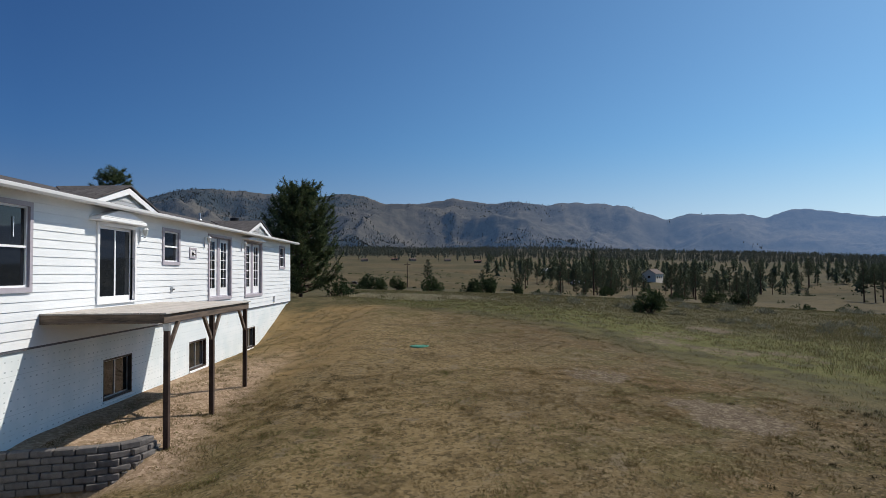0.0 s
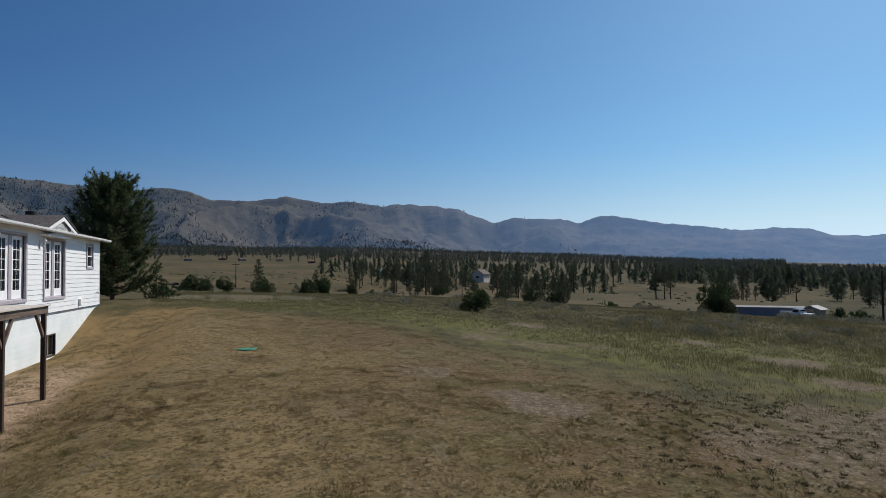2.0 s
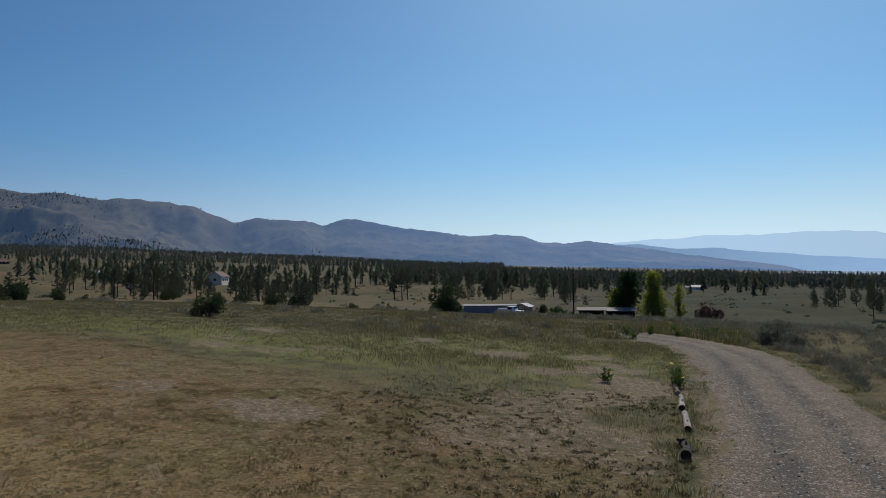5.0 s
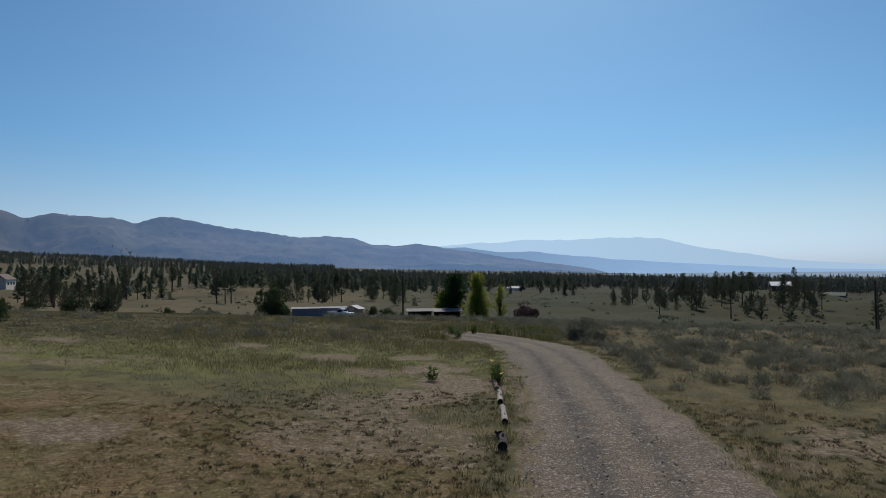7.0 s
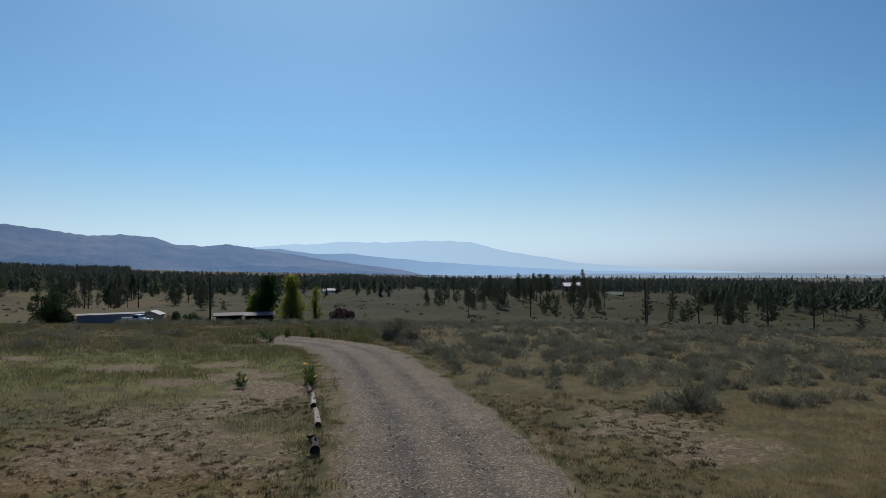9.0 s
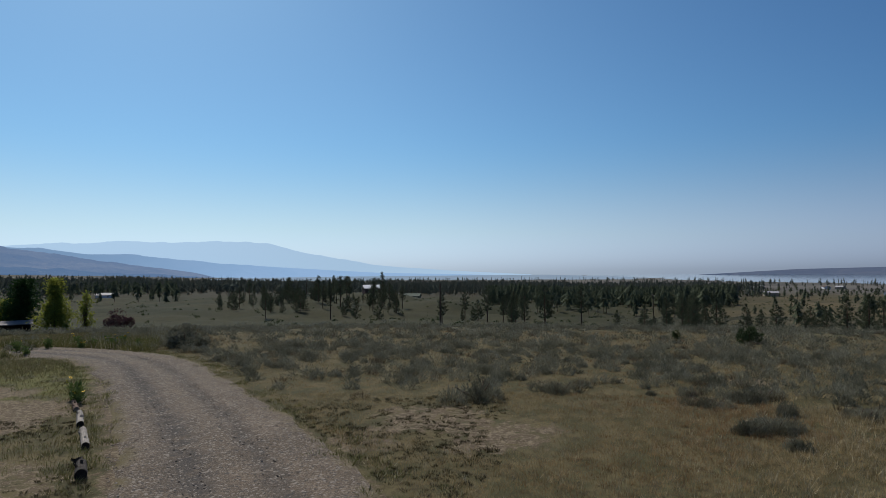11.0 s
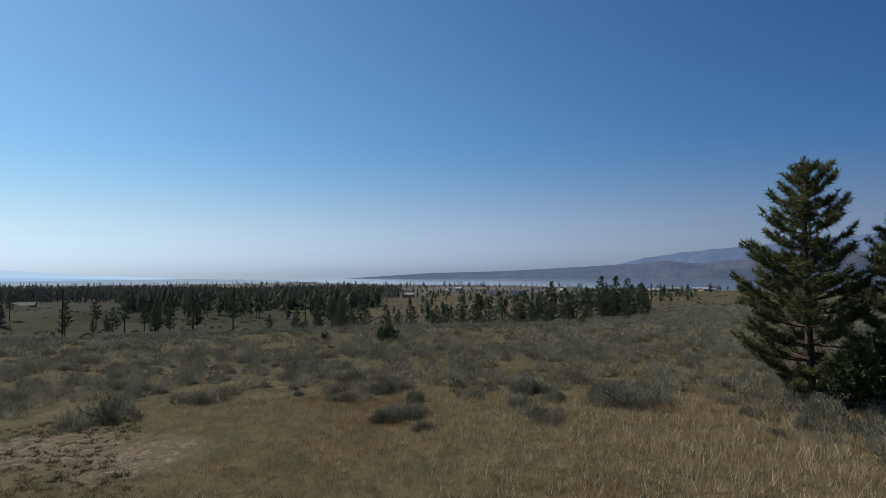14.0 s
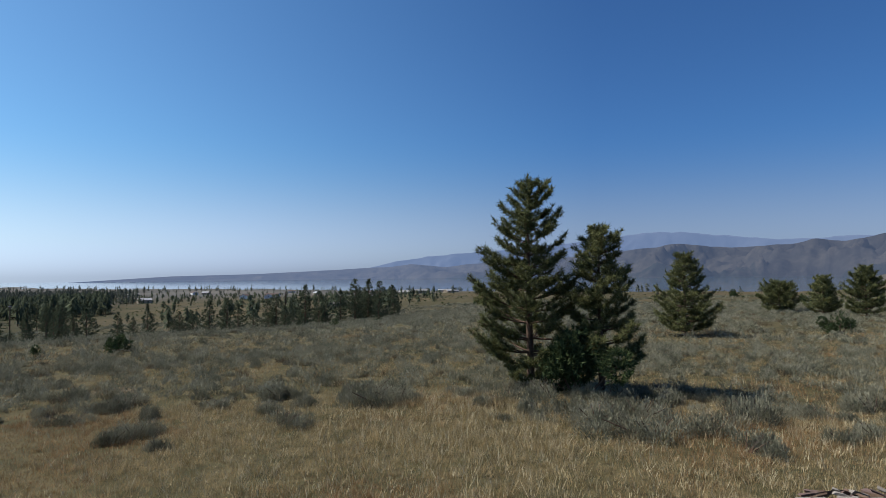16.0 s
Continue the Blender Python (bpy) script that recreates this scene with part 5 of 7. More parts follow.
def conifer(name, h, crown_r, clear, seed, whorl=0.42, per=6, tuft_n=12, tuft_len=0.30, tuft_w=0.035, leaf=None, taper=0.8, droop=0.25, step=0.30, dense=1.0, ends=0.0, label="", category="pine tree", group="", trunk_r=None, lop=0.18, lite=False):
    """A pine: tapered trunk with whorls of limbs that carry brushes of needles."""
    rng = np.random.default_rng(seed)
    tr = trunk_r or h * 0.016 + 0.03
    zs = np.linspace(-0.3, h * 0.97, 14)
    bend = np.cumsum(rng.normal(0, 0.012 * h / 8, (14, 2)), 0)
    axis = lambda z: np.stack([np.interp(z, zs, bend[:, 0]), np.interp(z, zs, bend[:, 1])], -1)
    pts = np.column_stack([bend, zs])
    rad = tr * (1 - np.clip(zs, 0, None) / h) ** 0.8 + 0.012
    wood = [tube_tris(pts[:-1], pts[1:], rad[:-1], rad[1:], 8)]
    C, D, LN = [], [], []
    z = clear
    while z < h * 0.985:
        f = (z - clear) / (h - clear)
        prof = (1 - f) ** taper * (0.55 + 0.45 * min(1, f / 0.16)) + 0.05
        for k in range(max(3, int(per * (1 - 0.35 * f) + rng.integers(0, 2)))):
            a = rng.uniform(0, 2 * np.pi)
            L = crown_r * prof * rng.uniform(0.62, 1.1) * (1 + lop * np.sin(a * 2 + seed))
            o = np.array([*axis(z), z + rng.uniform(-0.12, 0.12)])
            rise = (0.75 * f + 0.05) - droop * (1 - f) + rng.normal(0, 0.08)
            n = 1 if lite else max(2, int(L / 0.3))
            t = np.linspace(0, 1, n + 1)
            az = a + np.cumsum(rng.normal(0, 0.05, n + 1))
            p = np.column_stack([o[0] + np.cos(az) * L * t, o[1] + np.sin(az) * L * t, o[2] + L * (rise * t + 0.28 * t * t)])
            r_ = (0.010 + 0.016 * L / 2) * (1 - 0.8 * t)
            wood.append(tube_tris(p[:-1], p[1:], r_[:-1], r_[1:], 3 if lite else 4))
            m = max(2, int(dense * L / step * 1.6))
            tt = (ends + (1 - ends) * rng.uniform(0.28, 1.0, m)) ** 0.75
            tt[0] = 1.0
            c = np.column_stack([np.interp(tt, t, p[:, i]) for i in range(3)])
            off = rng.normal(0, 1, (m, 3)) * (0.10 + 0.22 * L * (1 - tt) ** 0.5 * 0.6)[:, None] * np.array([1, 1, 0.45])
            off[0] = 0
            d = np.array([np.cos(a), np.sin(a), 0.5]) + off * 1.5
            d /= np.linalg.norm(d, axis=1, keepdims=True)
            C.append(c + off)
            D.append(d)
            LN.append(tuft_len * (1 - 0.25 * f) * rng.uniform(0.75, 1.15, m))
            far = np.linalg.norm(off, axis=1) > 0.16
            if far.any() and not lite:
                wood.append(tube_tris(c[far], (c + off)[far], 0.008, 0.005, 3))
        z += whorl * rng.uniform(0.75, 1.2) * (1 - 0.35 * f)
    tipn = 5
    C.append(np.column_stack([np.tile(axis(h * 0.97), (tipn, 1)), h * 0.97 + np.linspace(-0.3, 0.12, tipn)]))
    D.append(np.tile([0.0, 0, 1], (tipn, 1)))
    LN.append(np.full(tipn, tuft_len * 0.8))
    e = thing(name, label=label, category=category, group=group)
    v, fc = merge(wood)
    mesh_ob("trunk", v, fc, BARK, e, smooth=True)
    v, fc = tufts(np.vstack(C), np.vstack(D), tuft_n, np.concatenate(LN), tuft_w, rng)
    mesh_ob("crown", v, fc, leaf or NEEDLE, e)
    return e


def ponderosa(h, shape, clear, seed, whorl=0.42, per=5, leaf=None, needle=0.21, width=0.02, brush=20, gap=0.17, upturn=0.42, label="", group=""):
    """A young pine seen close: whorls of limbs that turn up at the tips, side twigs, and needle brushes on the outer twigs alone. shape: half-widths in metres at even heights, from the lowest limb to the top."""
    rng = np.random.default_rng(seed)
    zs = np.linspace(-0.3, h * 0.985, 16)
    bend = np.cumsum(rng.normal(0, 0.010 * h / 8, (16, 2)), 0)
    axis = lambda z: np.array([np.interp(z, zs, bend[:, 0]), np.interp(z, zs, bend[:, 1])])
    pts = np.column_stack([bend, zs])
    rad = (h * 0.015 + 0.02) * (1 - np.clip(zs, 0, None) / h) ** 0.8 + 0.012
    wood = [tube_tris(pts[:-1], pts[1:], rad[:-1], rad[1:], 8)]
    C, D = [], []

    def brushes(p, lo):
        """Brushes along a twig given by its points, from the share lo to its tip."""
        step_ = np.linalg.norm(np.diff(p, axis=0), axis=1)
        q = np.concatenate([[0], np.cumsum(step_)])
        m = max(2, int(q[-1] * (1 - lo) / gap) + 1)
        at = np.linspace(lo * q[-1], q[-1], m) + rng.normal(0, 0.02, m)
        C.append(np.column_stack([np.interp(at, q, p[:, i]) for i in range(3)]))
        d = np.column_stack([np.interp(at, 0.5 * (q[1:] + q[:-1]), np.diff(p, axis=0)[:, i] / step_) for i in range(3)]) + np.array([0, 0, 0.25])
        D.append(d / np.linalg.norm(d, axis=1, keepdims=True))

    z = clear
    while z < h * 0.96:
        f = (z - clear) / (h - clear)
        half = np.interp(f, np.linspace(0, 1, len(shape)), shape)
        a0 = rng.uniform(0, 2 * np.pi)
        count = per + int(rng.integers(0, 2))
        for k in range(count):
            a = a0 + 2 * np.pi * k / count + rng.normal(0, 0.22)
            L = max(0.22, half * rng.uniform(0.52, 1.12))
            o = np.array([*axis(z), z + rng.uniform(-0.08, 0.08)])
            rise = -0.06 + 0.38 * f + rng.normal(0, 0.10)
            t = np.linspace(0, 1, 7)
            az_ = a + np.cumsum(rng.normal(0, 0.045, 7))
            p = np.column_stack([o[0] + np.cos(az_) * L * t, o[1] + np.sin(az_) * L * t, o[2] + L * (rise * t + upturn * t ** 2.4)])
            r_ = (0.010 + 0.013 * L) * (1 - 0.75 * t)
            wood.append(tube_tris(p[:-1], p[1:], r_[:-1], r_[1:], 4))
            brushes(p, 0.42 if L > 0.7 else 0.2)
            for j in range(int(L / 0.19) + 1):
                u = rng.uniform(0.25, 0.95)
                b = np.array([np.interp(u, t, p[:, i]) for i in range(3)])
                side_ = a + (1 if j % 2 else -1) * rng.uniform(0.45, 1.0)
                l = min(0.75, (0.20 + 0.36 * L * (1.05 - u)) * rng.uniform(0.7, 1.15))
                e_ = b + l * np.array([np.cos(side_), np.sin(side_), 0.18 + rise * 0.4 + rng.normal(0, 0.12)])
                m_ = (b + e_) / 2 - np.array([0, 0, 0.04 * l])
                e_ = e_ + np.array([0, 0, 0.16 * l])
                w = np.array([b, m_, e_])
                wood.append(tube_tris(w[:-1], w[1:], 0.009, 0.006, 3))
                brushes(w, 0.3)
        z += whorl * rng.uniform(0.8, 1.2) * (1 - 0.3 * f)
    brushes(np.column_stack([np.tile(axis(h), (3, 1)), [h - 0.75, h - 0.35, h]]), 0.2)
    e = thing("pine_tree", label=label, category="pine tree", group=group)
    v, fc = merge(wood)
    mesh_ob("trunk", v, fc, BARK, e, smooth=True)
    C, D = np.vstack(C), np.vstack(D)
    v, fc = tufts(C, D, brush, needle * rng.uniform(0.8, 1.15, len(C)), width, rng, 0.62)
    mesh_ob("crown", v, fc, leaf or NEEDLE, e)
    return e


def juniper(name, h, r, seed, leaf=None, n=900, label="", category="juniper", group="", size=0.22, lobes=9):
    """A bushy evergreen: several leaning stems under an uneven mass of sprays."""
    rng = np.random.default_rng(seed)
    lob = np.column_stack([rng.normal(0, r * 0.42, lobes), rng.normal(0, r * 0.42, lobes), rng.uniform(0.15, 0.62, lobes) * h])
    lob[0] = (0, 0, h * 0.6)
    w = rng.integers(0, lobes, n)
    q = rng.normal(0, 1, (n, 3))
    q /= np.linalg.norm(q, axis=1, keepdims=True)
    rad = np.where(w == 0, h * 0.38, rng.uniform(0.3, 0.5) * min(r, h * 0.7))
    c = lob[w] + q * (rad * rng.uniform(0.55, 1.0, n) ** 0.5)[:, None] * np.array([1, 1, 1.15])
    c[:, 2] = np.clip(c[:, 2], 0.05, h)
    d = q + np.array([0, 0, 0.8])
    d /= np.linalg.norm(d, axis=1, keepdims=True)
    e = thing(name, label=label, category=category, group=group)
    v, f = tube_tris(np.tile([[0, 0, -0.2]], (lobes, 1)) + rng.normal(0, 0.06, (lobes, 3)) * [1, 1, 0], lob, 0.05 * r, 0.015 * r, 5)
    mesh_ob("stem", v, f, BARK, e)
    v, f = tufts(c, d, 5, size, size * 0.28, rng, 0.6)
    mesh_ob("crown", v, f, leaf or JUNIPER, e)
    return e


def broadleaf(name, h, r, seed, leaf, n=1400, label="", category="tree", group="", size=0.3, clear=0.15, narrow=1.0, cone=False):
    """A leafy tree with forked limbs and clumped leaves."""
    rng = np.random.default_rng(seed)
    m = 34 if cone else 16
    zc = rng.uniform(clear + (0.02 if cone else 0.12), 0.95, m) * h
    a = rng.uniform(0, 2 * np.pi, m)
    rr = r * narrow * np.sin(np.clip((zc / h - clear) / (1 - clear), 0.08, 0.97) * np.pi) ** 0.7 * rng.uniform(0.25, 0.75, m)
    if cone:
        rr = r * np.clip(1.02 - zc / h, 0.03, 1) ** 0.7 * rng.uniform(0.35, 0.9, m)
    cl = np.column_stack([np.cos(a) * rr, np.sin(a) * rr, zc])
    cl[0] = (0, 0, h * 0.9)
    w = rng.integers(0, m, n)
    q = rng.normal(0, 1, (n, 3))
    c = cl[w] + q * r * (0.15 if cone else 0.26) * np.array([1, 1, 1.2])
    c[:, 2] = np.clip(c[:, 2], clear * h, h * 1.02)
    e = thing(name, label=label, category=category, group=group)
    b = np.column_stack([cl[:, 0] * 0.15, cl[:, 1] * 0.15, cl[:, 2] * 0.45])
    v, f = merge([tube_tris([[0, 0, -0.3]], [[0, 0, h * 0.5]], h * 0.018, h * 0.012, 8), tube_tris(b, cl, h * 0.009, h * 0.003, 4)])
    mesh_ob("trunk", v, f, BARK, e)
    d = q / np.linalg.norm(q, axis=1, keepdims=True)
    v, f = tufts(c, d, 4, size, size * 0.55, rng, 0.85)
    mesh_ob("crown", v, f, leaf, e)
    return e


def spot(az, r):
    """A place on the ground by bearing and distance."""
    x, y = r * math.sin(radians(az)), r * math.cos(radians(az))
    return x, y, float(lie(x, y))


def stand(e, az, r, turn=0.0, sink=0.05):
    x, y, z = spot(az, r)
    e.matrix_basis = pose(x, y, z - sink, 0, 0, turn)
    return e


def again(e, az, r, turn, scale=1.0, sink=0.05):
    x, y, z = spot(az, r)
    c = copy_thing(e, pose(x, y, z - sink, 0, 0, turn))
    c.scale = (scale, scale, scale)
    return c


# the two young pines with a juniper between them, and their neighbours
stand(ponderosa(8.2, (1.4, 2.4, 2.9, 2.6, 2.2, 1.9, 1.7, 1.5, 1.25, 1.0, 0.65, 0.25), 0.5, 11, whorl=0.52, per=6, brush=24, needle=0.23, width=0.026, gap=0.15, label="young ponderosa pine with open whorled limbs above dry grass"), 150.3, 25.0, 20)
stand(ponderosa(6.1, (1.7, 2.3, 1.7, 1.4, 1.25, 1.1, 0.9, 0.65, 0.22), 0.9, 62, whorl=0.48, per=6, brush=24, needle=0.23, width=0.026, gap=0.15, label="smaller ponderosa pine leaning beside a taller one"), 156.3, 24.6, 75)
stand(juniper("juniper", 2.5, 1.2, 13, n=1700, size=0.2, label="dark bushy juniper at the foot of two pines"), 154.3, 23.4)
stand(ponderosa(6.0, (2.4, 2.5, 2.2, 1.8, 1.5, 1.1, 0.8, 0.3), 0.4, 14, whorl=0.40, per=6, brush=16, needle=0.26, width=0.03, label="broad young pine standing alone in the sagebrush"), 163.2, 49.5)
stand(ponderosa(4.0, (2.5, 2.8, 2.6, 2.2, 1.5, 0.5), 0.15, 15, whorl=0.36, per=7, brush=12, needle=0.30, width=0.05, gap=0.22, label="low round young pine in the sagebrush"), 170.3, 95)
stand(ponderosa(4.6, (2.0, 2.1, 1.8, 1.3, 0.9, 0.3), 0.4, 16, whorl=0.36, per=6, brush=12, needle=0.30, width=0.05, gap=0.22, label="young pine behind a juniper bush"), 173.3, 86)
stand(ponderosa(5.4, (2.0, 2.2, 1.9, 1.4, 0.9, 0.3), 0.6, 17, whorl=0.36, per=6, brush=12, needle=0.30, width=0.05, gap=0.22, label="young pine on the open sagebrush slope"), 176.0, 78)
stand(juniper("juniper", 1.7, 1.3, 18, n=500, label="small juniper bush in dry grass"), 174.2, 56)
stand(juniper("juniper", 1.3, 1.0, 19, n=420, label="small dark juniper among the sagebrush"), 115.3, 48)
stand(juniper("juniper", 0.8, 0.3, 20, n=120, lobes=3, size=0.15, label="thin dark seedling among the sagebrush"), 109.7, 49)
stand(juniper("juniper", 1.0, 0.8, 21, n=200, label="low juniper on the sagebrush slope"), 132.5, 75)

# the dense pine at the end of the house and one behind its roof
stand(ponderosa(7.4, (2.7, 2.9, 2.8, 2.6, 2.5, 2.3, 2.1, 1.7, 1.2, 0.4), 0.3, 31, whorl=0.44, per=7, brush=16, needle=0.28, width=0.040, gap=0.20, leaf=NEEDLE_DK, upturn=0.75, label="dense dark pine close to the end of the house"), -12.9, 43.0, 40)
stand(ponderosa(9.3, (1.9, 1.9, 1.8, 1.6, 1.4, 1.1, 0.5), 2.0, 32, whorl=0.42, per=5, brush=12, needle=0.30, width=0.045, gap=0.22, leaf=NEEDLE_DK, label="dark pine rising behind the house roof"), -28.0, 48.0)
stand(juniper("juniper", 1.6, 1.5, 33, n=380, label="juniper bush beside the dense pine"), -9.6, 45)

# templates for the woods, then the trees that can be told apart
WOODS = [conifer("pine_tree", h, r, c, s, whorl=0.60, per=7, tuft_n=9, tuft_len=0.50, tuft_w=0.12, step=0.44, lite=True, leaf=FORESTLEAF, taper=t, droop=0.12, label=lb, group="pines on the valley side")
         for h, r, c, s, t, lb in ((12, 2.7, 4.0, 41, 0.75, "tall ponderosa pine with a bare lower trunk"), (10, 2.7, 2.2, 42, 0.9, "dark ponderosa pine on the valley side"), (13.5, 2.6, 5.6, 43, 0.6, "old ponderosa pine with a high crown"), (8, 2.7, 0.3, 44, 1.0, "young dark conifer branched to the ground"), (9, 3.0, 0.8, 45, 0.85, "broad dark pine on the valley side"))]
PLACES = [(-1.4, 215, 0, .8), (3.6, 120, 4, .5), (34.0, 190, 0, .86), (34.7, 192, 2, .72), (35.2, 188, 0, .84), (98.2, 150, 1, 1.0), (101.4, 158, 0, .86), (112.6, 128, 3, .75), (117.0, 122, 3, .7), (121.8, 120, 3, .74), (124.1, 118, 3, .66), (126.6, 122, 4, .62), (129.8, 118, 3, .95), (131.0, 122, 4, .7), (134.2, 122, 4, .88), (135.4, 126, 3, 1.0), (137.6, 128, 3, .8), (114.8, 128, 4, .55), (115.9, 132, 3, .5), (119.0, 126, 3, .45), (120.4, 130, 4, .5), (125.4, 126, 3, .5), (128.2, 124, 3, .42), (132.9, 126, 3, .8), (136.4, 124, 4, .8), (127.3, 120, 4, .7), (123.2, 122, 3, .8), (110.4, 130, 4, .5), (108.6, 134, 3, .6), (106.8, 138, 4, .55), (104.5, 140, 3, .5), (131.6, 124, 3, .6), (123.0, 135, 4, .5), (119.4, 128, 4, .5), (93.0, 165, 0, .8), (95.2, 172, 3, .8), (88.9, 140, 0, .6)]
WR = np.random.default_rng(5)
for az0, az1, r0, r1, n in ((6.5, 18, 165, 275, 52), (19.8, 28.5, 170, 270, 44), (29, 34, 230, 330, 6), (35, 53, 175, 300, 30), (70.5, 85.5, 210, 300, 114), (90, 96, 190, 260, 14), (91, 112, 190, 330, 12), (108, 138, 122, 150, 30)):
    for i in range(n):
        if i % 5 == 0:
            ca, cr = WR.uniform(az0, az1), WR.uniform(r0, r1)
        PLACES.append((ca + WR.normal(0, 1.1 if 66 < az0 < 90 else 0.8), cr + WR.normal(0, 24), int(WR.integers(0, 5)) if az0 < 90 else (3, 4, 1, 3, 4, 0)[int(WR.integers(0, 6))], (0.45 + 0.75 * WR.uniform(0, 1) ** 1.3) * (0.75 if az0 < 28 else 0.68 if 66 < az0 < 90 else 1.0 if az0 < 90 else 0.5 if az0 == 108 else 0.85)))
first = set()
for az_, r_, k_, s_ in PLACES:
    if k_ not in first:
        first.add(k_)
        stand(WOODS[k_], az_, r_, 0)
        WOODS[k_].scale = (s_, s_, s_)
    else:
        c_ = again(WOODS[k_], az_, r_, WR.uniform(0, 360), s_)

# dark bushes along the crest of the lawn and in the weeds
BUSH = [juniper("juniper", 2.6, 2.3, 51, n=1000, size=0.30, label="dark juniper thicket at the meadow's edge", group="junipers beyond the lawn"), juniper("juniper", 3.4, 1.9, 52, n=1000, size=0.30, label="dark upright juniper at the meadow's edge", group="junipers beyond the lawn")]
stand(BUSH[0], -6.9, 105)
stand(BUSH[1], 4.2, 100)
for az_, r_, k_, s_ in ((-5.8, 108, 0, .8), (-4.2, 104, 1, .75), (-1.1, 98, 0, 1.0), (2.8, 104, 0, 1.0), (6.8, 112, 1, .7), (8.6, 120, 0, .5), (14.6, 150, 0, .9), (18.6, 140, 0, .9), (20.4, 142, 0, .7), (23.3, 130, 0, 1.1), (25.3, 134, 0, 1.0), (30.2, 118, 0, .55), (32.6, 110, 0, .55), (33.6, 108, 0, .5), (38.9, 71, 1, 1.12), (39.7, 70, 0, .62), (38.0, 73, 0, .5), (73.6, 105, 0, .5), (47.6, 150, 0, .8), (145.5, 210, 0, .9), (150, 220, 0, .9), (158, 200, 0, .8), (167, 210, 0, .9), (172, 190, 0, .8), (178, 200, 0, .9)):
    again(BUSH[k_], az_, r_, WR.uniform(0, 360), s_)
stand(juniper("sagebrush", 1.5, 1.05, 53, leaf=JUNIPER, n=520, size=0.22, label="large dark green sagebrush at the lawn's edge", category="shrub"), 18.1, 40)
stand(juniper("sagebrush", 1.6, 1.5, 60, leaf=SAGE, n=900, size=0.2, label="large dark sagebrush beside the bend of the drive", category="shrub"), 67.2, 45)
stand(juniper("sagebrush", 0.9, 1.0, 61, leaf=SAGE, n=500, size=0.18, label="low spreading sagebrush beside the bend of the drive", category="shrub"), 68.4, 43)
stand(juniper("shrub", 3.7, 1.35, 54, leaf=PLUM, n=1100, size=0.3, label="round shrub with purple leaves", category="shrub"), 61.6, 100)
stand(broadleaf("poplar_tree", 9.0, 3.2, 55, ASPEN, 3600, label="bright yellow-green poplar beside a low barn", size=0.30, clear=0.04, cone=True), 57.2, 118)
stand(broadleaf("poplar_tree", 7.0, 1.9, 56, ASPEN, 520, label="thin yellow-green poplar beside a low barn", size=0.28, clear=0.08, cone=True), 59.3, 120)
stand(broadleaf("cottonwood_tree", 9.2, 3.0, 57, COTTON, 2600, label="dark green broadleaf tree behind a poplar", size=0.36, clear=0.05), 55.0, 130)
stand(broadleaf("poplar_tree", 6.0, 1.5, 58, ASPEN, 500, label="slim light green tree behind the barn", size=0.4, clear=0.1), 53.9, 134)
stand(juniper("shrub", 2.4, 3.0, 59, leaf=COTTON, n=600, size=0.35, label="low green shrubs beside a barn", category="shrub"), 49.0, 126)


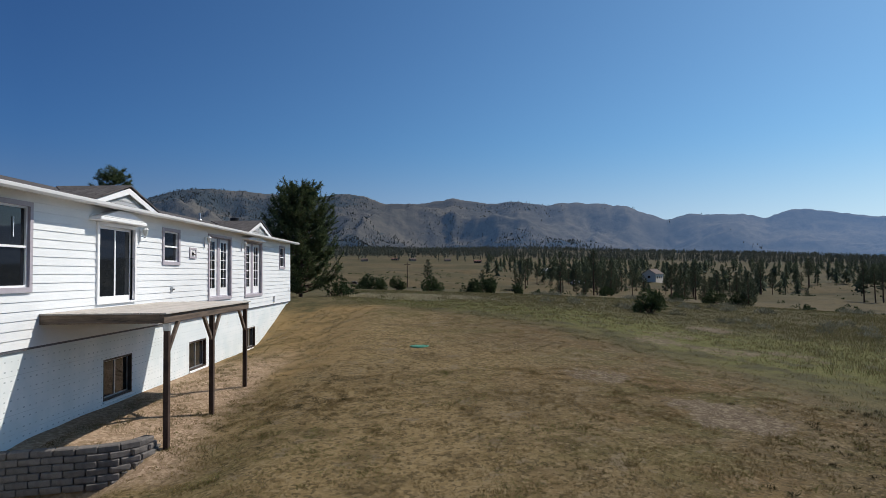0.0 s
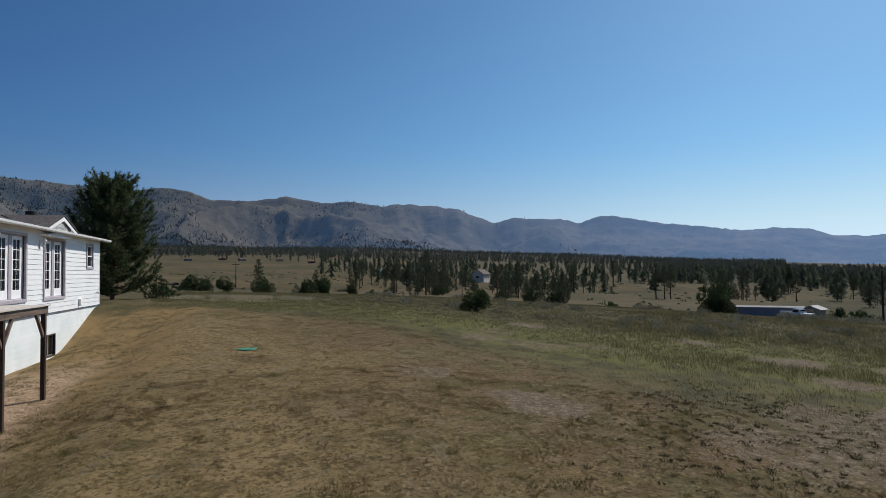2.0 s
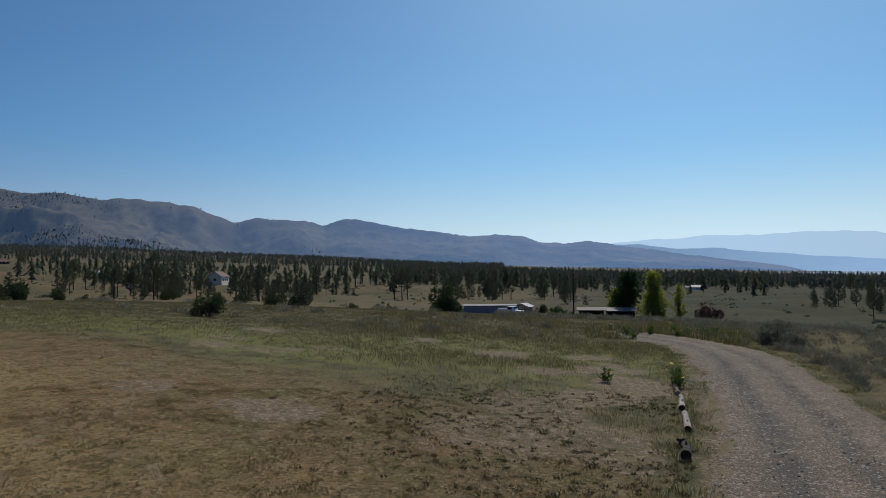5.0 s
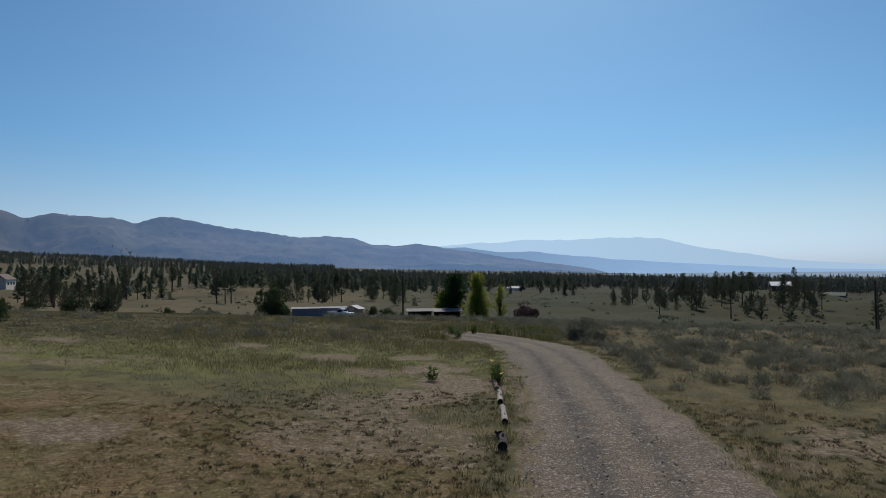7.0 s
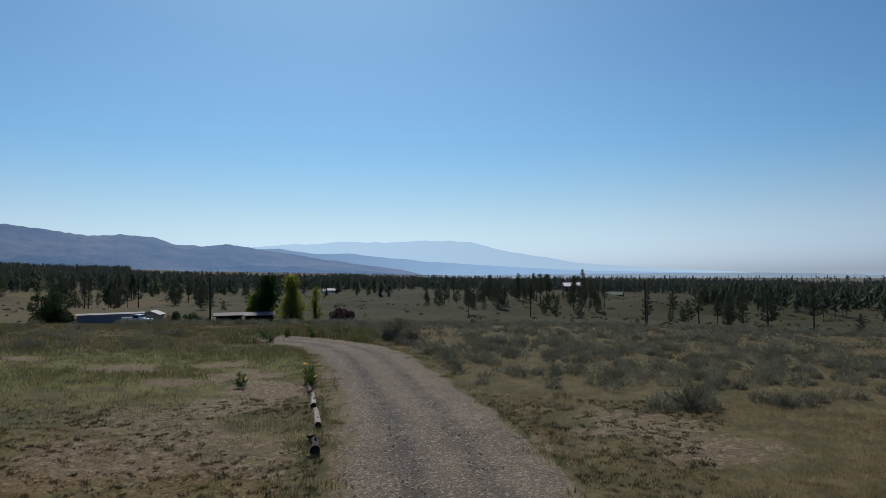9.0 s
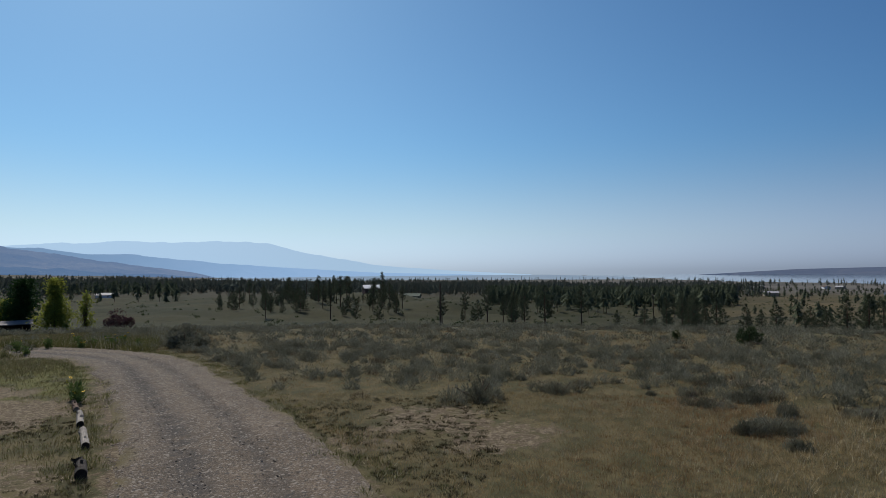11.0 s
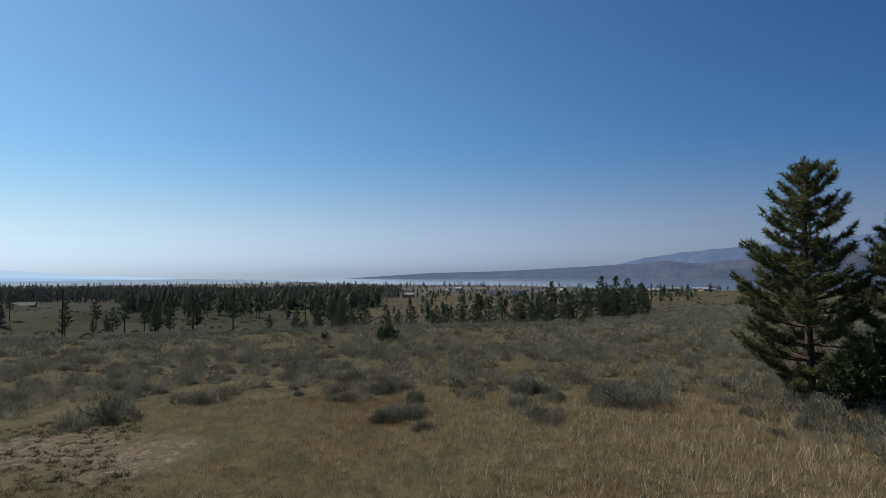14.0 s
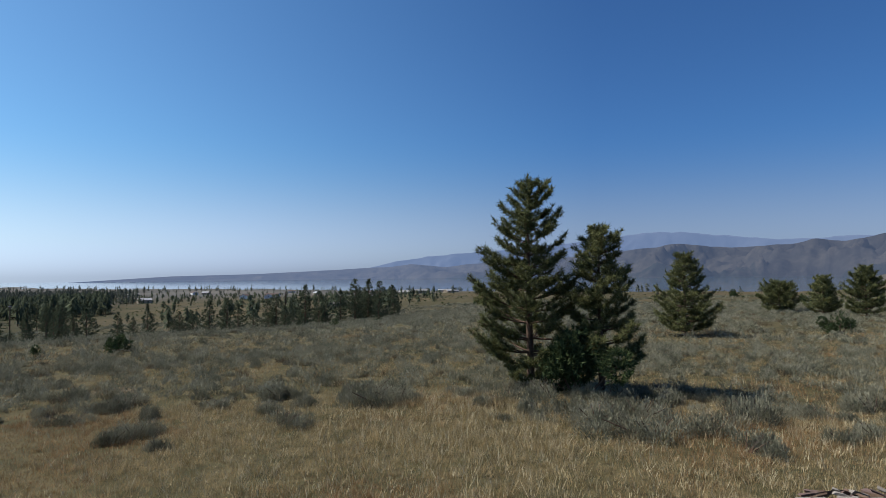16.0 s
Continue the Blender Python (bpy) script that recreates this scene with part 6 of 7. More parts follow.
# far woods: many small rough conifers in one mesh
def far_woods(name, bands, seed, label, tiers=5, k=5, leaf=HAZEDLEAF, spread=(0.42, 0.75)):
    rng = np.random.default_rng(seed)
    X, Y, H = [], [], []
    for az0, az1, r0, r1, n, h0, h1, clump in bands:
        a, r = rng.uniform(az0, az1, n * 3), np.sqrt(rng.uniform(r0 * r0, r1 * r1, n * 3))
        x, y = r * np.sin(np.radians(a)), r * np.cos(np.radians(a))
        keep = np.nonzero(vnoise(x / clump, y / clump, seed, 3) > rng.uniform(-0.75, 0.2, n * 3))[0][:n]
        X.append(x[keep])
        Y.append(y[keep])
        H.append(rng.uniform(h0, h1, len(keep)))
    x, y, h = np.concatenate(X), np.concatenate(Y), np.concatenate(H)
    z = lie(x, y)
    ok = z > LAKE + 1
    x, y, z, h = x[ok], y[ok], z[ok], h[ok]
    n = len(x)
    # skirts of drooping boughs, one above the other, narrowing to a spire
    low = rng.uniform(0.03, 0.28, (n, 1))
    u = low + (0.93 - low) * (np.arange(tiers) / tiers)[None, :] + rng.normal(0, 0.025, (n, tiers))
    v_ = (u - low) / (1 - low)
    half = h[:, None] * rng.uniform(0.15, 0.27, (n, 1)) * (1 + 0.3 * (h[:, None] < 8)) * np.clip(1.06 - v_, 0.04, 1) ** 0.6 * (0.62 + 0.38 * np.clip(v_ * 3.5, 0, 1)) * rng.uniform(0.6, 1.25, (n, tiers)) * (1.1 if tiers > 5 else 1)
    lean = np.stack([rng.normal(0, 1, (n, tiers)), rng.normal(0, 1, (n, tiers)), 0 * half], -1) * (half * 0.28)[:, :, None]
    a = rng.uniform(0, 2 * np.pi, (n, tiers, 1)) + (2 * np.pi / k) * np.arange(k)[None, None, :] + rng.normal(0, 0.25, (n, tiers, k))
    span = rng.uniform(*spread, (n, tiers, k))
    rad = half[:, :, None] * rng.uniform(0.6, 1.25, (n, tiers, k))
    c = (np.stack([x, y, z], -1)[:, None, :] + lean)[:, :, None, :]
    foot_z = (u[:, :, None] + rng.normal(0, 0.025, (n, tiers, k))) * h[:, None, None]
    def rim(b):
        return c + np.stack([np.cos(a + b) * rad, np.sin(a + b) * rad, foot_z], -1)
    peak = c + np.stack([0 * rad, 0 * rad, np.minimum(u[:, :, None] + 0.20, 1.0) * h[:, None, None] + 0 * rad], -1)
    v2 = np.stack([rim(-span), rim(span), peak], 3).reshape(-1, 3, 3)
    f = np.arange(len(v2) * 3).reshape(-1, 3)
    t, ft = tube_tris(np.stack([x, y, z - 0.5], 1), np.stack([x, y, z + h * 0.6], 1), h * 0.014, h * 0.008, 3)
    e = mesh_ob(name, v2.reshape(-1, 3), f, leaf)
    tagged(e, label, "woods", kind="stuff")
    return tagged(mesh_ob("trunks", t, ft, BARK, e), kind="stuff")


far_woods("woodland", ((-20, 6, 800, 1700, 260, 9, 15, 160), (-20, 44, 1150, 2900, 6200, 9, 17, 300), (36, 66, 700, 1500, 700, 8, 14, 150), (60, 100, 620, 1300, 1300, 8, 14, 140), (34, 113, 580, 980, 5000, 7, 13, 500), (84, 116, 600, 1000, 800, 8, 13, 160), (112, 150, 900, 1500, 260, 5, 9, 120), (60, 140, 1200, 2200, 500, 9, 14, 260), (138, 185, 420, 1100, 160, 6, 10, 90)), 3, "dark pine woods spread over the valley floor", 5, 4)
far_woods("pine_grove", ((4, 40, 360, 900, 330, 8, 13, 120), (34, 66, 380, 700, 330, 8, 13, 110), (93, 114, 360, 620, 1300, 7, 12, 160), (110, 142, 260, 900, 420, 3, 6.5, 60), (96, 112, 250, 420, 60, 7, 12, 60), (8, 34, 260, 380, 60, 6, 10, 60), (42, 58, 280, 430, 40, 7, 12, 50), (112, 138, 150, 320, 40, 4, 8, 40)), 4, "scattered groves of dark pines below the sagebrush slope", 10, 6, FORESTLEAF, (0.16, 0.42))


# ---- block retaining wall, lid, logs ----
def retaining_wall():
    w_ = thing("retaining_wall", (-7.8, 13.0, -4.3), label="curved garden wall of dark split-face concrete blocks", category="retaining wall")
    inv_ = w_.matrix_basis.inverted()
    line = np.array([(-9.95, 12.2), (-9.3, 12.45), (-8.6, 12.68), (-7.9, 12.86), (-7.3, 13.0), (-6.9, 13.18), (-6.6, 13.45), (-6.48, 13.8), (-6.5, 14.15)])
    seg = np.concatenate([[0], np.cumsum(np.hypot(*np.diff(line, axis=0).T))])
    rng = np.random.default_rng(2)
    meshes = []
    for _ in range(4):
        bm = bmesh.new()
        box(bm, -0.200, 0.200, -0.13, 0.13, 0, 0.138, bevel=0.020)
        for v in bm.verts:
            if v.co.y < -0.05:
                v.co.y += rng.normal(0, 0.008) - 0.024 * (abs(v.co.x) < 0.15)
        me = bpy.data.meshes.new("block")
        bm.to_mesh(me)
        bm.free()
        me.materials.append(BLOCK)
        meshes.append(me)
    for k in range(6):
        end = seg[-1] - (0.0 if k < 5 else 0.3)
        s0 = 0.0 if k % 2 == 0 else 0.205
        back = 0.022 * k
        for s in np.arange(s0, end, 0.412):
            p = np.array([np.interp(s, seg, line[:, 0]), np.interp(s, seg, line[:, 1])])
            q = np.array([np.interp(s + 0.05, seg, line[:, 0]), np.interp(s + 0.05, seg, line[:, 1])])
            d = (q - p) / (np.linalg.norm(q - p) + 1e-9)
            p = p + np.array([-d[1], d[0]]) * back
            zb = -4.36 + k * 0.143
            if s > end - 0.75 and zb < lie(p[0], p[1]) - 0.25:
                continue
            ob = new("block", meshes[int(rng.integers(0, 4))])
            ob.parent = w_
            ob.matrix_parent_inverse = inv_
            ob.matrix_basis = pose(p[0], p[1], zb, rng.normal(0, 0.4), rng.normal(0, 0.4), math.degrees(math.atan2(d[1], d[0])) + rng.normal(0, 1.2))


retaining_wall()

x_, y_, z_ = spot(-2.27, 22.6)
z_ -= 0.09
lid = thing("septic_lid", (x_, y_, z_), label="round green plastic lid set in the lawn", category="lid")
bm = bmesh.new()
tube(bm, (0, 0, -0.1), (0, 0, 0.07), 0.32, 0.32, 28)
part("riser", bm, PLASTIC, lid)
bm = bmesh.new()
tube(bm, (0, 0, 0.07), (0, 0, 0.10), 0.36, 0.34, 28)
for i in range(6):
    a_ = i * math.pi / 3
    tube(bm, (0.27 * math.cos(a_), 0.27 * math.sin(a_), 0.10), (0.27 * math.cos(a_), 0.27 * math.sin(a_), 0.115), 0.02, n=8)
for i in range(4):
    box(bm, -0.2 + i * 0.12, -0.18 + i * 0.12, -0.2, 0.2, 0.098, 0.108)
part("cover", bm, PLASTIC, lid)


def log(name, p, q, r, mat, label, seed, end=None):
    """A log lying on the ground, with knots, a cut face and cracks."""
    rng = np.random.default_rng(seed)
    p, q = np.array(p, float), np.array(q, float)
    n, m = 14, 12
    L = np.linalg.norm(q - p)
    bm = bmesh.new()
    ringsv = []
    for i in range(n):
        t = i / (n - 1)
        rr = r * (1 - 0.12 * t)
        ringsv.append([bm.verts.new((t * L, rr * (1 + rng.normal(0, 0.05)) * math.cos(a * 2 * math.pi / m), rr * (1 + rng.normal(0, 0.05)) * math.sin(a * 2 * math.pi / m))) for a in range(m)])
    for i in range(n - 1):
        for a in range(m):
            bm.faces.new((ringsv[i][a], ringsv[i][(a + 1) % m], ringsv[i + 1][(a + 1) % m], ringsv[i + 1][a]))
    for i in range(3):
        t = rng.uniform(0.2, 0.9) * L
        a = rng.uniform(0.3, 2.8)
        tube(bm, (t, r * 0.8 * math.cos(a), r * 0.8 * math.sin(a)), (t + 0.05, r * 1.35 * math.cos(a), r * 1.35 * math.sin(a)), 0.035, 0.025, 6)
    e = thing(name, (p[0], p[1], float(lie(p[0], p[1])) + r * 0.75), math.degrees(math.atan2(q[1] - p[1], q[0] - p[0])), label, "log", "logs along the drive")
    part("trunk", bm, mat, e)
    for x0, x1 in ((-0.004, 0.01), (L - 0.01, L + 0.004)):
        bm = bmesh.new()
        tube(bm, (x0, 0, 0), (x1, 0, 0), r * 0.93 if x0 < 0.1 else r * 0.82, n=12)
        part("cut_end", bm, end or GREYWOOD, e)


log("log", (13.6, 7.4), (14.4, 7.88), 0.125, CHAR, "short charred black log beside the gravel drive", 1, CHAR)
log("log", (16.0, 8.75), (17.7, 9.85), 0.10, GREYWOOD, "barkless pale grey log beside the gravel drive", 2, CHAR)
log("log", (18.4, 10.35), (20.0, 11.35), 0.10, GREYWOOD, "pale grey log half hidden by weeds", 3, CHAR)
log("log", (20.4, 11.7), (21.7, 12.6), 0.09, BARK, "brown log under sunflowers at the drive's edge", 4)
st = thing("stump", (14.62, 8.06, float(lie(14.62, 8.06)) - 0.03), 30, "rough dark stump beside a charred log", "stump")
bm = bmesh.new()
tube(bm, (0, 0, 0), (0.07, 0.03, 0.17), 0.12, 0.08, 10)
tube(bm, (0.02, 0, 0.06), (0.24, -0.06, 0.15), 0.04, 0.02, 7)
tube(bm, (0.0, 0, 0.06), (0.06, 0.17, 0.17), 0.035, 0.02, 7)
for v in bm.verts:
    v.co += Vector(np.random.default_rng(int(v.index)).normal(0, 0.012, 3))
part("wood", bm, CHAR, st)


def debris_pile():
    """Split wood, bark and grey sticks heaped at the edge of the grass."""
    rng = np.random.default_rng(8)
    e = thing("wood_pile", (0.3, -14.2, float(lie(0.3, -14.2))), 0, "heap of weathered split wood and bark on dry grass", "wood pile")
    for i in range(95):
        a, rr = rng.uniform(0, 2 * math.pi), math.sqrt(rng.uniform(0, 1))
        x, y = rr * math.cos(a) * 2.2, rr * math.sin(a) * 0.95
        h = 0.42 * (1 - rr ** 1.7) * rng.uniform(0.3, 1)
        L, w, t = rng.uniform(0.2, 0.7), rng.uniform(0.04, 0.12), rng.uniform(0.03, 0.08)
        bm = bmesh.new()
        vs = box(bm, -L / 2, L / 2, -w / 2, w / 2, -t / 2, t / 2)
        for v in vs:
            v.co += Vector(rng.normal(0, 0.018, 3))
        bmesh.ops.subdivide_edges(bm, edges=[d for d in bm.edges if d.calc_length() > L * 0.6], cuts=2)
        for v in bm.verts:
            v.co.z += rng.normal(0, 0.008)
        ob = part("split_log", bm, (PILEDARK, GREYWOOD, PILEDARK, BARK, GREYWOOD)[i % 5], e)
        ob.matrix_basis = pose(x, y, h + 0.05, rng.normal(0, 14), rng.normal(0, 14), rng.uniform(-50, 60))


PILEDARK = simple("old_bark", (0.06, 0.04, 0.035), (0.16, 0.11, 0.095), 6, 0.95, bump=0.5)
debris_pile()


# ---- buildings and vehicles in the valley ----
def mat_plain(name, a, rough=0.8, metal=0.0):
    return simple(name, tuple(0.9 * k for k in a), tuple(1.1 * k for k in a), 0.8, rough, metal=metal)


METALROOF, BROWNROOF, TANWALL, DARKWALL, BLUEWALL, WHITEWALL = mat_plain("pale_metal_roof", (0.30, 0.30, 0.31), 0.7), mat_plain("brown_roof", (0.085, 0.06, 0.05)), mat_plain("tan_wall", (0.32, 0.27, 0.21)), mat_plain("dark_board_wall", (0.04, 0.035, 0.032)), mat_plain("blue_grey_wall", (0.22, 0.23, 0.25)), mat_plain("white_wall", (0.66, 0.66, 0.65))


def building(name, az, r, turn, L, W, H, rise, wallm, roofm, label, windows=2, category="house", over=0.4, open_front=False):
    """A gabled building; its long side runs along its own x."""
    x, y, z = spot(az, r)
    e = thing(name, (x, y, z - 0.2), turn, label, category)
    bm = bmesh.new()
    if open_front:
        box(bm, -L / 2, L / 2, W / 2 - 0.15, W / 2, 0, H)
        box(bm, -L / 2, -L / 2 + 0.15, -W / 2, W / 2 - 0.15, 0, H)
        box(bm, L / 2 - 0.15, L / 2, -W / 2, W / 2 - 0.15, 0, H)
        for i in range(1, 4):
            box(bm, -L / 2 + L * i / 4 - 0.1, -L / 2 + L * i / 4 + 0.1, -W / 2, -W / 2 + 0.2, 0, H)
    else:
        box(bm, -L / 2, L / 2, -W / 2, W / 2, 0, H)
    for sx in (-L / 2, L / 2 - 0.1):
        f1 = [bm.verts.new((sx, -W / 2, H)), bm.verts.new((sx, W / 2, H)), bm.verts.new((sx, 0, H + rise))]
        f2 = [bm.verts.new((v.co.x + 0.1, v.co.y, v.co.z)) for v in f1]
        bm.faces.new(f1)
        bm.faces.new(f2[::-1])
    wl = part("wall", bm, wallm, e)
    bm = bmesh.new()
    k = rise / (W / 2)
    for s in (1, -1):
        f_ = [bm.verts.new(c) for c in ((-L / 2 - over, s * (W / 2 + over), H - k * over), (L / 2 + over, s * (W / 2 + over), H - k * over), (L / 2 + over, 0, H + rise), (-L / 2 - over, 0, H + rise))]
        bm.faces.new(f_ if s < 0 else f_[::-1])
    bmesh.ops.remove_doubles(bm, verts=bm.verts, dist=0.001)
    bmesh.ops.solidify(bm, geom=bm.faces[:], thickness=0.12)
    part("roof", bm, roofm, e)
    for i in range(windows):
        for s in (1, -1):
            u = -L / 2 + L * (i + 0.7) / (windows + 0.4)
            w = part("window", bm_box(u - 0.55, u + 0.55, s * W / 2 - 0.04, s * W / 2 + 0.04, H * 0.45, H * 0.45 + 1.1), TRIM, wl)
            part("pane", bm_box(u - 0.47, u + 0.47, s * (W / 2 + 0.01) - 0.05, s * (W / 2 + 0.01) + 0.05, H * 0.45 + 0.08, H * 0.45 + 1.02), GLASS, wl)
    for s in (-1, 1):
        if not open_front:
            part("window", bm_box(s * L / 2 - 0.05, s * L / 2 + 0.05, -0.6, 0.6, H * 0.5, H * 0.5 + 1.1), GLASS, wl)
    return e


building("house", 18.6, 290, 48, 8, 6, 4.2, 2.0, mat_plain("cream_wall", (0.62, 0.57, 0.49)), BROWNROOF, "two-storey cream house with a brown roof among pines", 3)
building("shed", 42.8, 134, -42, 11.0, 4.0, 2.0, 0.18, BLUEWALL, mat_plain("dull_metal_roof", (0.2, 0.205, 0.215), 0.8), "long low blue-grey shed with a pale roof edge", 0, "shed", 0.25)
building("shed", 45.9, 134, 25, 3.0, 3.0, 2.1, 0.6, TANWALL, METALROOF, "small tan shed with a metal roof", 0, "shed")
building("barn", 51.9, 126, -50, 4.6, 5.0, 2.2, 0.35, DARKWALL, mat_plain("grey_barn_roof", (0.12, 0.11, 0.11)), "low dark barn with a weathered grey roof", 0, "barn", 0.5, True)
building("barn", 54.4, 126, -50, 5.0, 5.0, 2.2, 0.4, DARKWALL, mat_plain("grey_barn_roof", (0.15, 0.14, 0.14)), "low open-fronted dark barn beside a poplar", 0, "barn", 0.5, True)
building("building", 60.3, 500, -60, 11, 7, 3.0, 1.4, WHITEWALL, METALROOF, "far white building on the edge of a green field", 2, "building")
building("house", 82.3, 320, -70, 8, 6, 3.2, 1.5, mat_plain("red_brown_wall", (0.13, 0.075, 0.06)), mat_plain("bright_metal_roof", (0.66, 0.67, 0.68), 0.5), "red-brown house with a bright metal roof among pines", 2)
building("house", 86.0, 390, -95, 10, 7, 3.0, 1.5, mat_plain("sage_green_wall", (0.07, 0.085, 0.07)), mat_plain("green_metal_roof", (0.05, 0.075, 0.055)), "low house with a green roof among pines", 2)
for az_, r_, t_, k_ in ((-7.2, 800, 10, 0), (-4.4, 830, -20, 1), (-2.8, 820, 30, 0), (0.4, 850, 5, 0), (3.2, 800, -15, 1), (9.6, 420, 40, 2)):
    building("house", az_, r_, t_, 8.5, 5.5, 2.6, 1.2, (TANWALL, DARKWALL, WHITEWALL)[k_], (BROWNROOF, mat_plain("rust_roof", (0.14, 0.07, 0.055)), METALROOF)[k_], ("far tan house with a brown roof on the meadow", "far dark house with a rusty roof", "far white house with a pale roof")[k_], 2)
HR = np.random.default_rng(12)
for i in range(22):
    building("house", HR.uniform(113, 146), HR.uniform(520, 1050), HR.uniform(0, 180), HR.uniform(9, 15), 8, 3.2, 1.6, (TANWALL, WHITEWALL, TANWALL)[i % 3], (METALROOF, BROWNROOF, mat_plain("grey_roof", (0.2, 0.2, 0.2)))[i % 3], ("far tan house with a pale roof near the lake", "far white house with a brown roof near the lake", "far tan house with a grey roof near the lake")[i % 3], 2)
building("building", 133.2, 290, 50, 15, 6, 2.4, 0.8, mat_plain("brown_board_wall", (0.10, 0.075, 0.06)), mat_plain("grey_flat_roof", (0.07, 0.066, 0.064)), "long brown low building on the sagebrush rise", 3, "building")


def pickup(az, r, turn, paint, label):
    x, y, z = spot(az, r)
    e = thing("pickup_truck", (x, y, z), turn, label, "pickup truck")
    bm = bmesh.new()
    box(bm, -2.6, 2.6, -0.95, 0.95, 0.45, 1.05, bevel=0.08)
    box(bm, -2.55, -0.55, -0.95, -0.87, 1.05, 1.3)
    box(bm, -2.55, -0.55, 0.87, 0.95, 1.05, 1.3)
    box(bm, -2.6, -2.52, -0.95, 0.95, 1.05, 1.3)
    part("body", bm, paint, e)
    bm = bmesh.new()
    vs = box(bm, -0.55, 1.2, -0.88, 0.88, 1.05, 1.80)
    for v in vs:
        if v.co.z > 1.5:
            v.co.x = v.co.x * 0.72 + 0.05
            v.co.y *= 0.86
    part("cab", bm, paint, e)
    for n_, b_ in (("windscreen", (0.88, 1.08, -0.68, 0.68, 1.18, 1.66)), ("side_window", (-0.3, 0.75, -0.875, -0.80, 1.2, 1.66)), ("side_window", (-0.3, 0.75, 0.80, 0.875, 1.2, 1.66))):
        part(n_, bm_box(*b_), GLASS, e)
    for wx in (-1.65, 1.65):
        for wy in (-0.92, 0.72):
            bm = bmesh.new()
            tube(bm, (wx, wy, 0.38), (wx, wy + 0.2, 0.38), 0.38, n=18)
            w_ = part("wheel", bm, BLACK, e)
            bm = bmesh.new()
            tube(bm, (wx, wy - 0.005, 0.38), (wx, wy + 0.205, 0.38), 0.2, n=12)
            part("rim", bm, GALV, w_)
    for wy in (-0.75, 0.55):
        part("headlight", bm_box(2.57, 2.615, wy, wy + 0.22, 0.75, 0.92), TRIM, e)
    part("bumper", bm_box(2.6, 2.7, -0.92, 0.92, 0.42, 0.62), GALV, e)


pickup(44.75, 127, -78, mat_plain("white_car_paint", (0.72, 0.74, 0.76), 0.3), "white pickup truck parked by a long shed")
pickup(-8.2, 200, 5, mat_plain("black_car_paint", (0.02, 0.02, 0.022), 0.3), "black pickup truck on the meadow track")
x_, y_, z_ = spot(12.2, 238)
rv = thing("camper_trailer", (x_, y_, z_), 20, "white camper trailer parked under pines", "trailer")
bm = bm_box(-2.6, 2.6, -1.1, 1.1, 0.5, 2.7, bevel=0.25)
part("body", bm, WHITEWALL, rv)
part("stripe", bm_box(-2.62, 2.62, -1.115, 1.115, 1.2, 1.32), DARKTRIM, rv)
for wx in (-1.3, 0.4):
    part("window", bm_box(wx, wx + 0.9, -1.12, 1.12, 1.6, 2.15), GLASS, rv)
for wy in (-1.0, 0.85):
    bm = bmesh.new()
    tube(bm, (0, wy, 0.35), (0, wy + 0.15, 0.35), 0.35, n=14)
    part("wheel", bm, BLACK, rv)


def utility_pole(az, r, h, arm=True, turn=0.0):
    x, y, z = spot(az, r)
    e = thing("utility_pole", (x, y, z), turn, "dark wooden utility pole with a crossarm" if arm else "bare dark wooden utility pole", "utility pole")
    bm = bmesh.new()
    tube(bm, (0, 0, -0.6), (0, 0, h), 0.16, 0.11, 8)
    part("pole", bm, DARKWOOD, e)
    if arm:
        part("crossarm", bm_box(-1.1, 1.1, -0.06, 0.06, h - 0.7, h - 0.57), DARKWOOD, e)
        for u in (-1.0, -0.4, 0.4, 1.0):
            bm = bmesh.new()
            tube(bm, (u, 0, h - 0.57), (u, 0, h - 0.42), 0.05, 0.035, 7)
            part("insulator", bm, GALV, e)


utility_pole(50.4, 116, 9.2, True, 40)
utility_pole(-3.3, 205, 8.6, True)
utility_pole(88.8, 112, 8.5, False)
utility_pole(76.5, 360, 9, True)
utility_pole(128.0, 180, 8.5, True)
utility_pole(107.5, 190, 8.5, True)


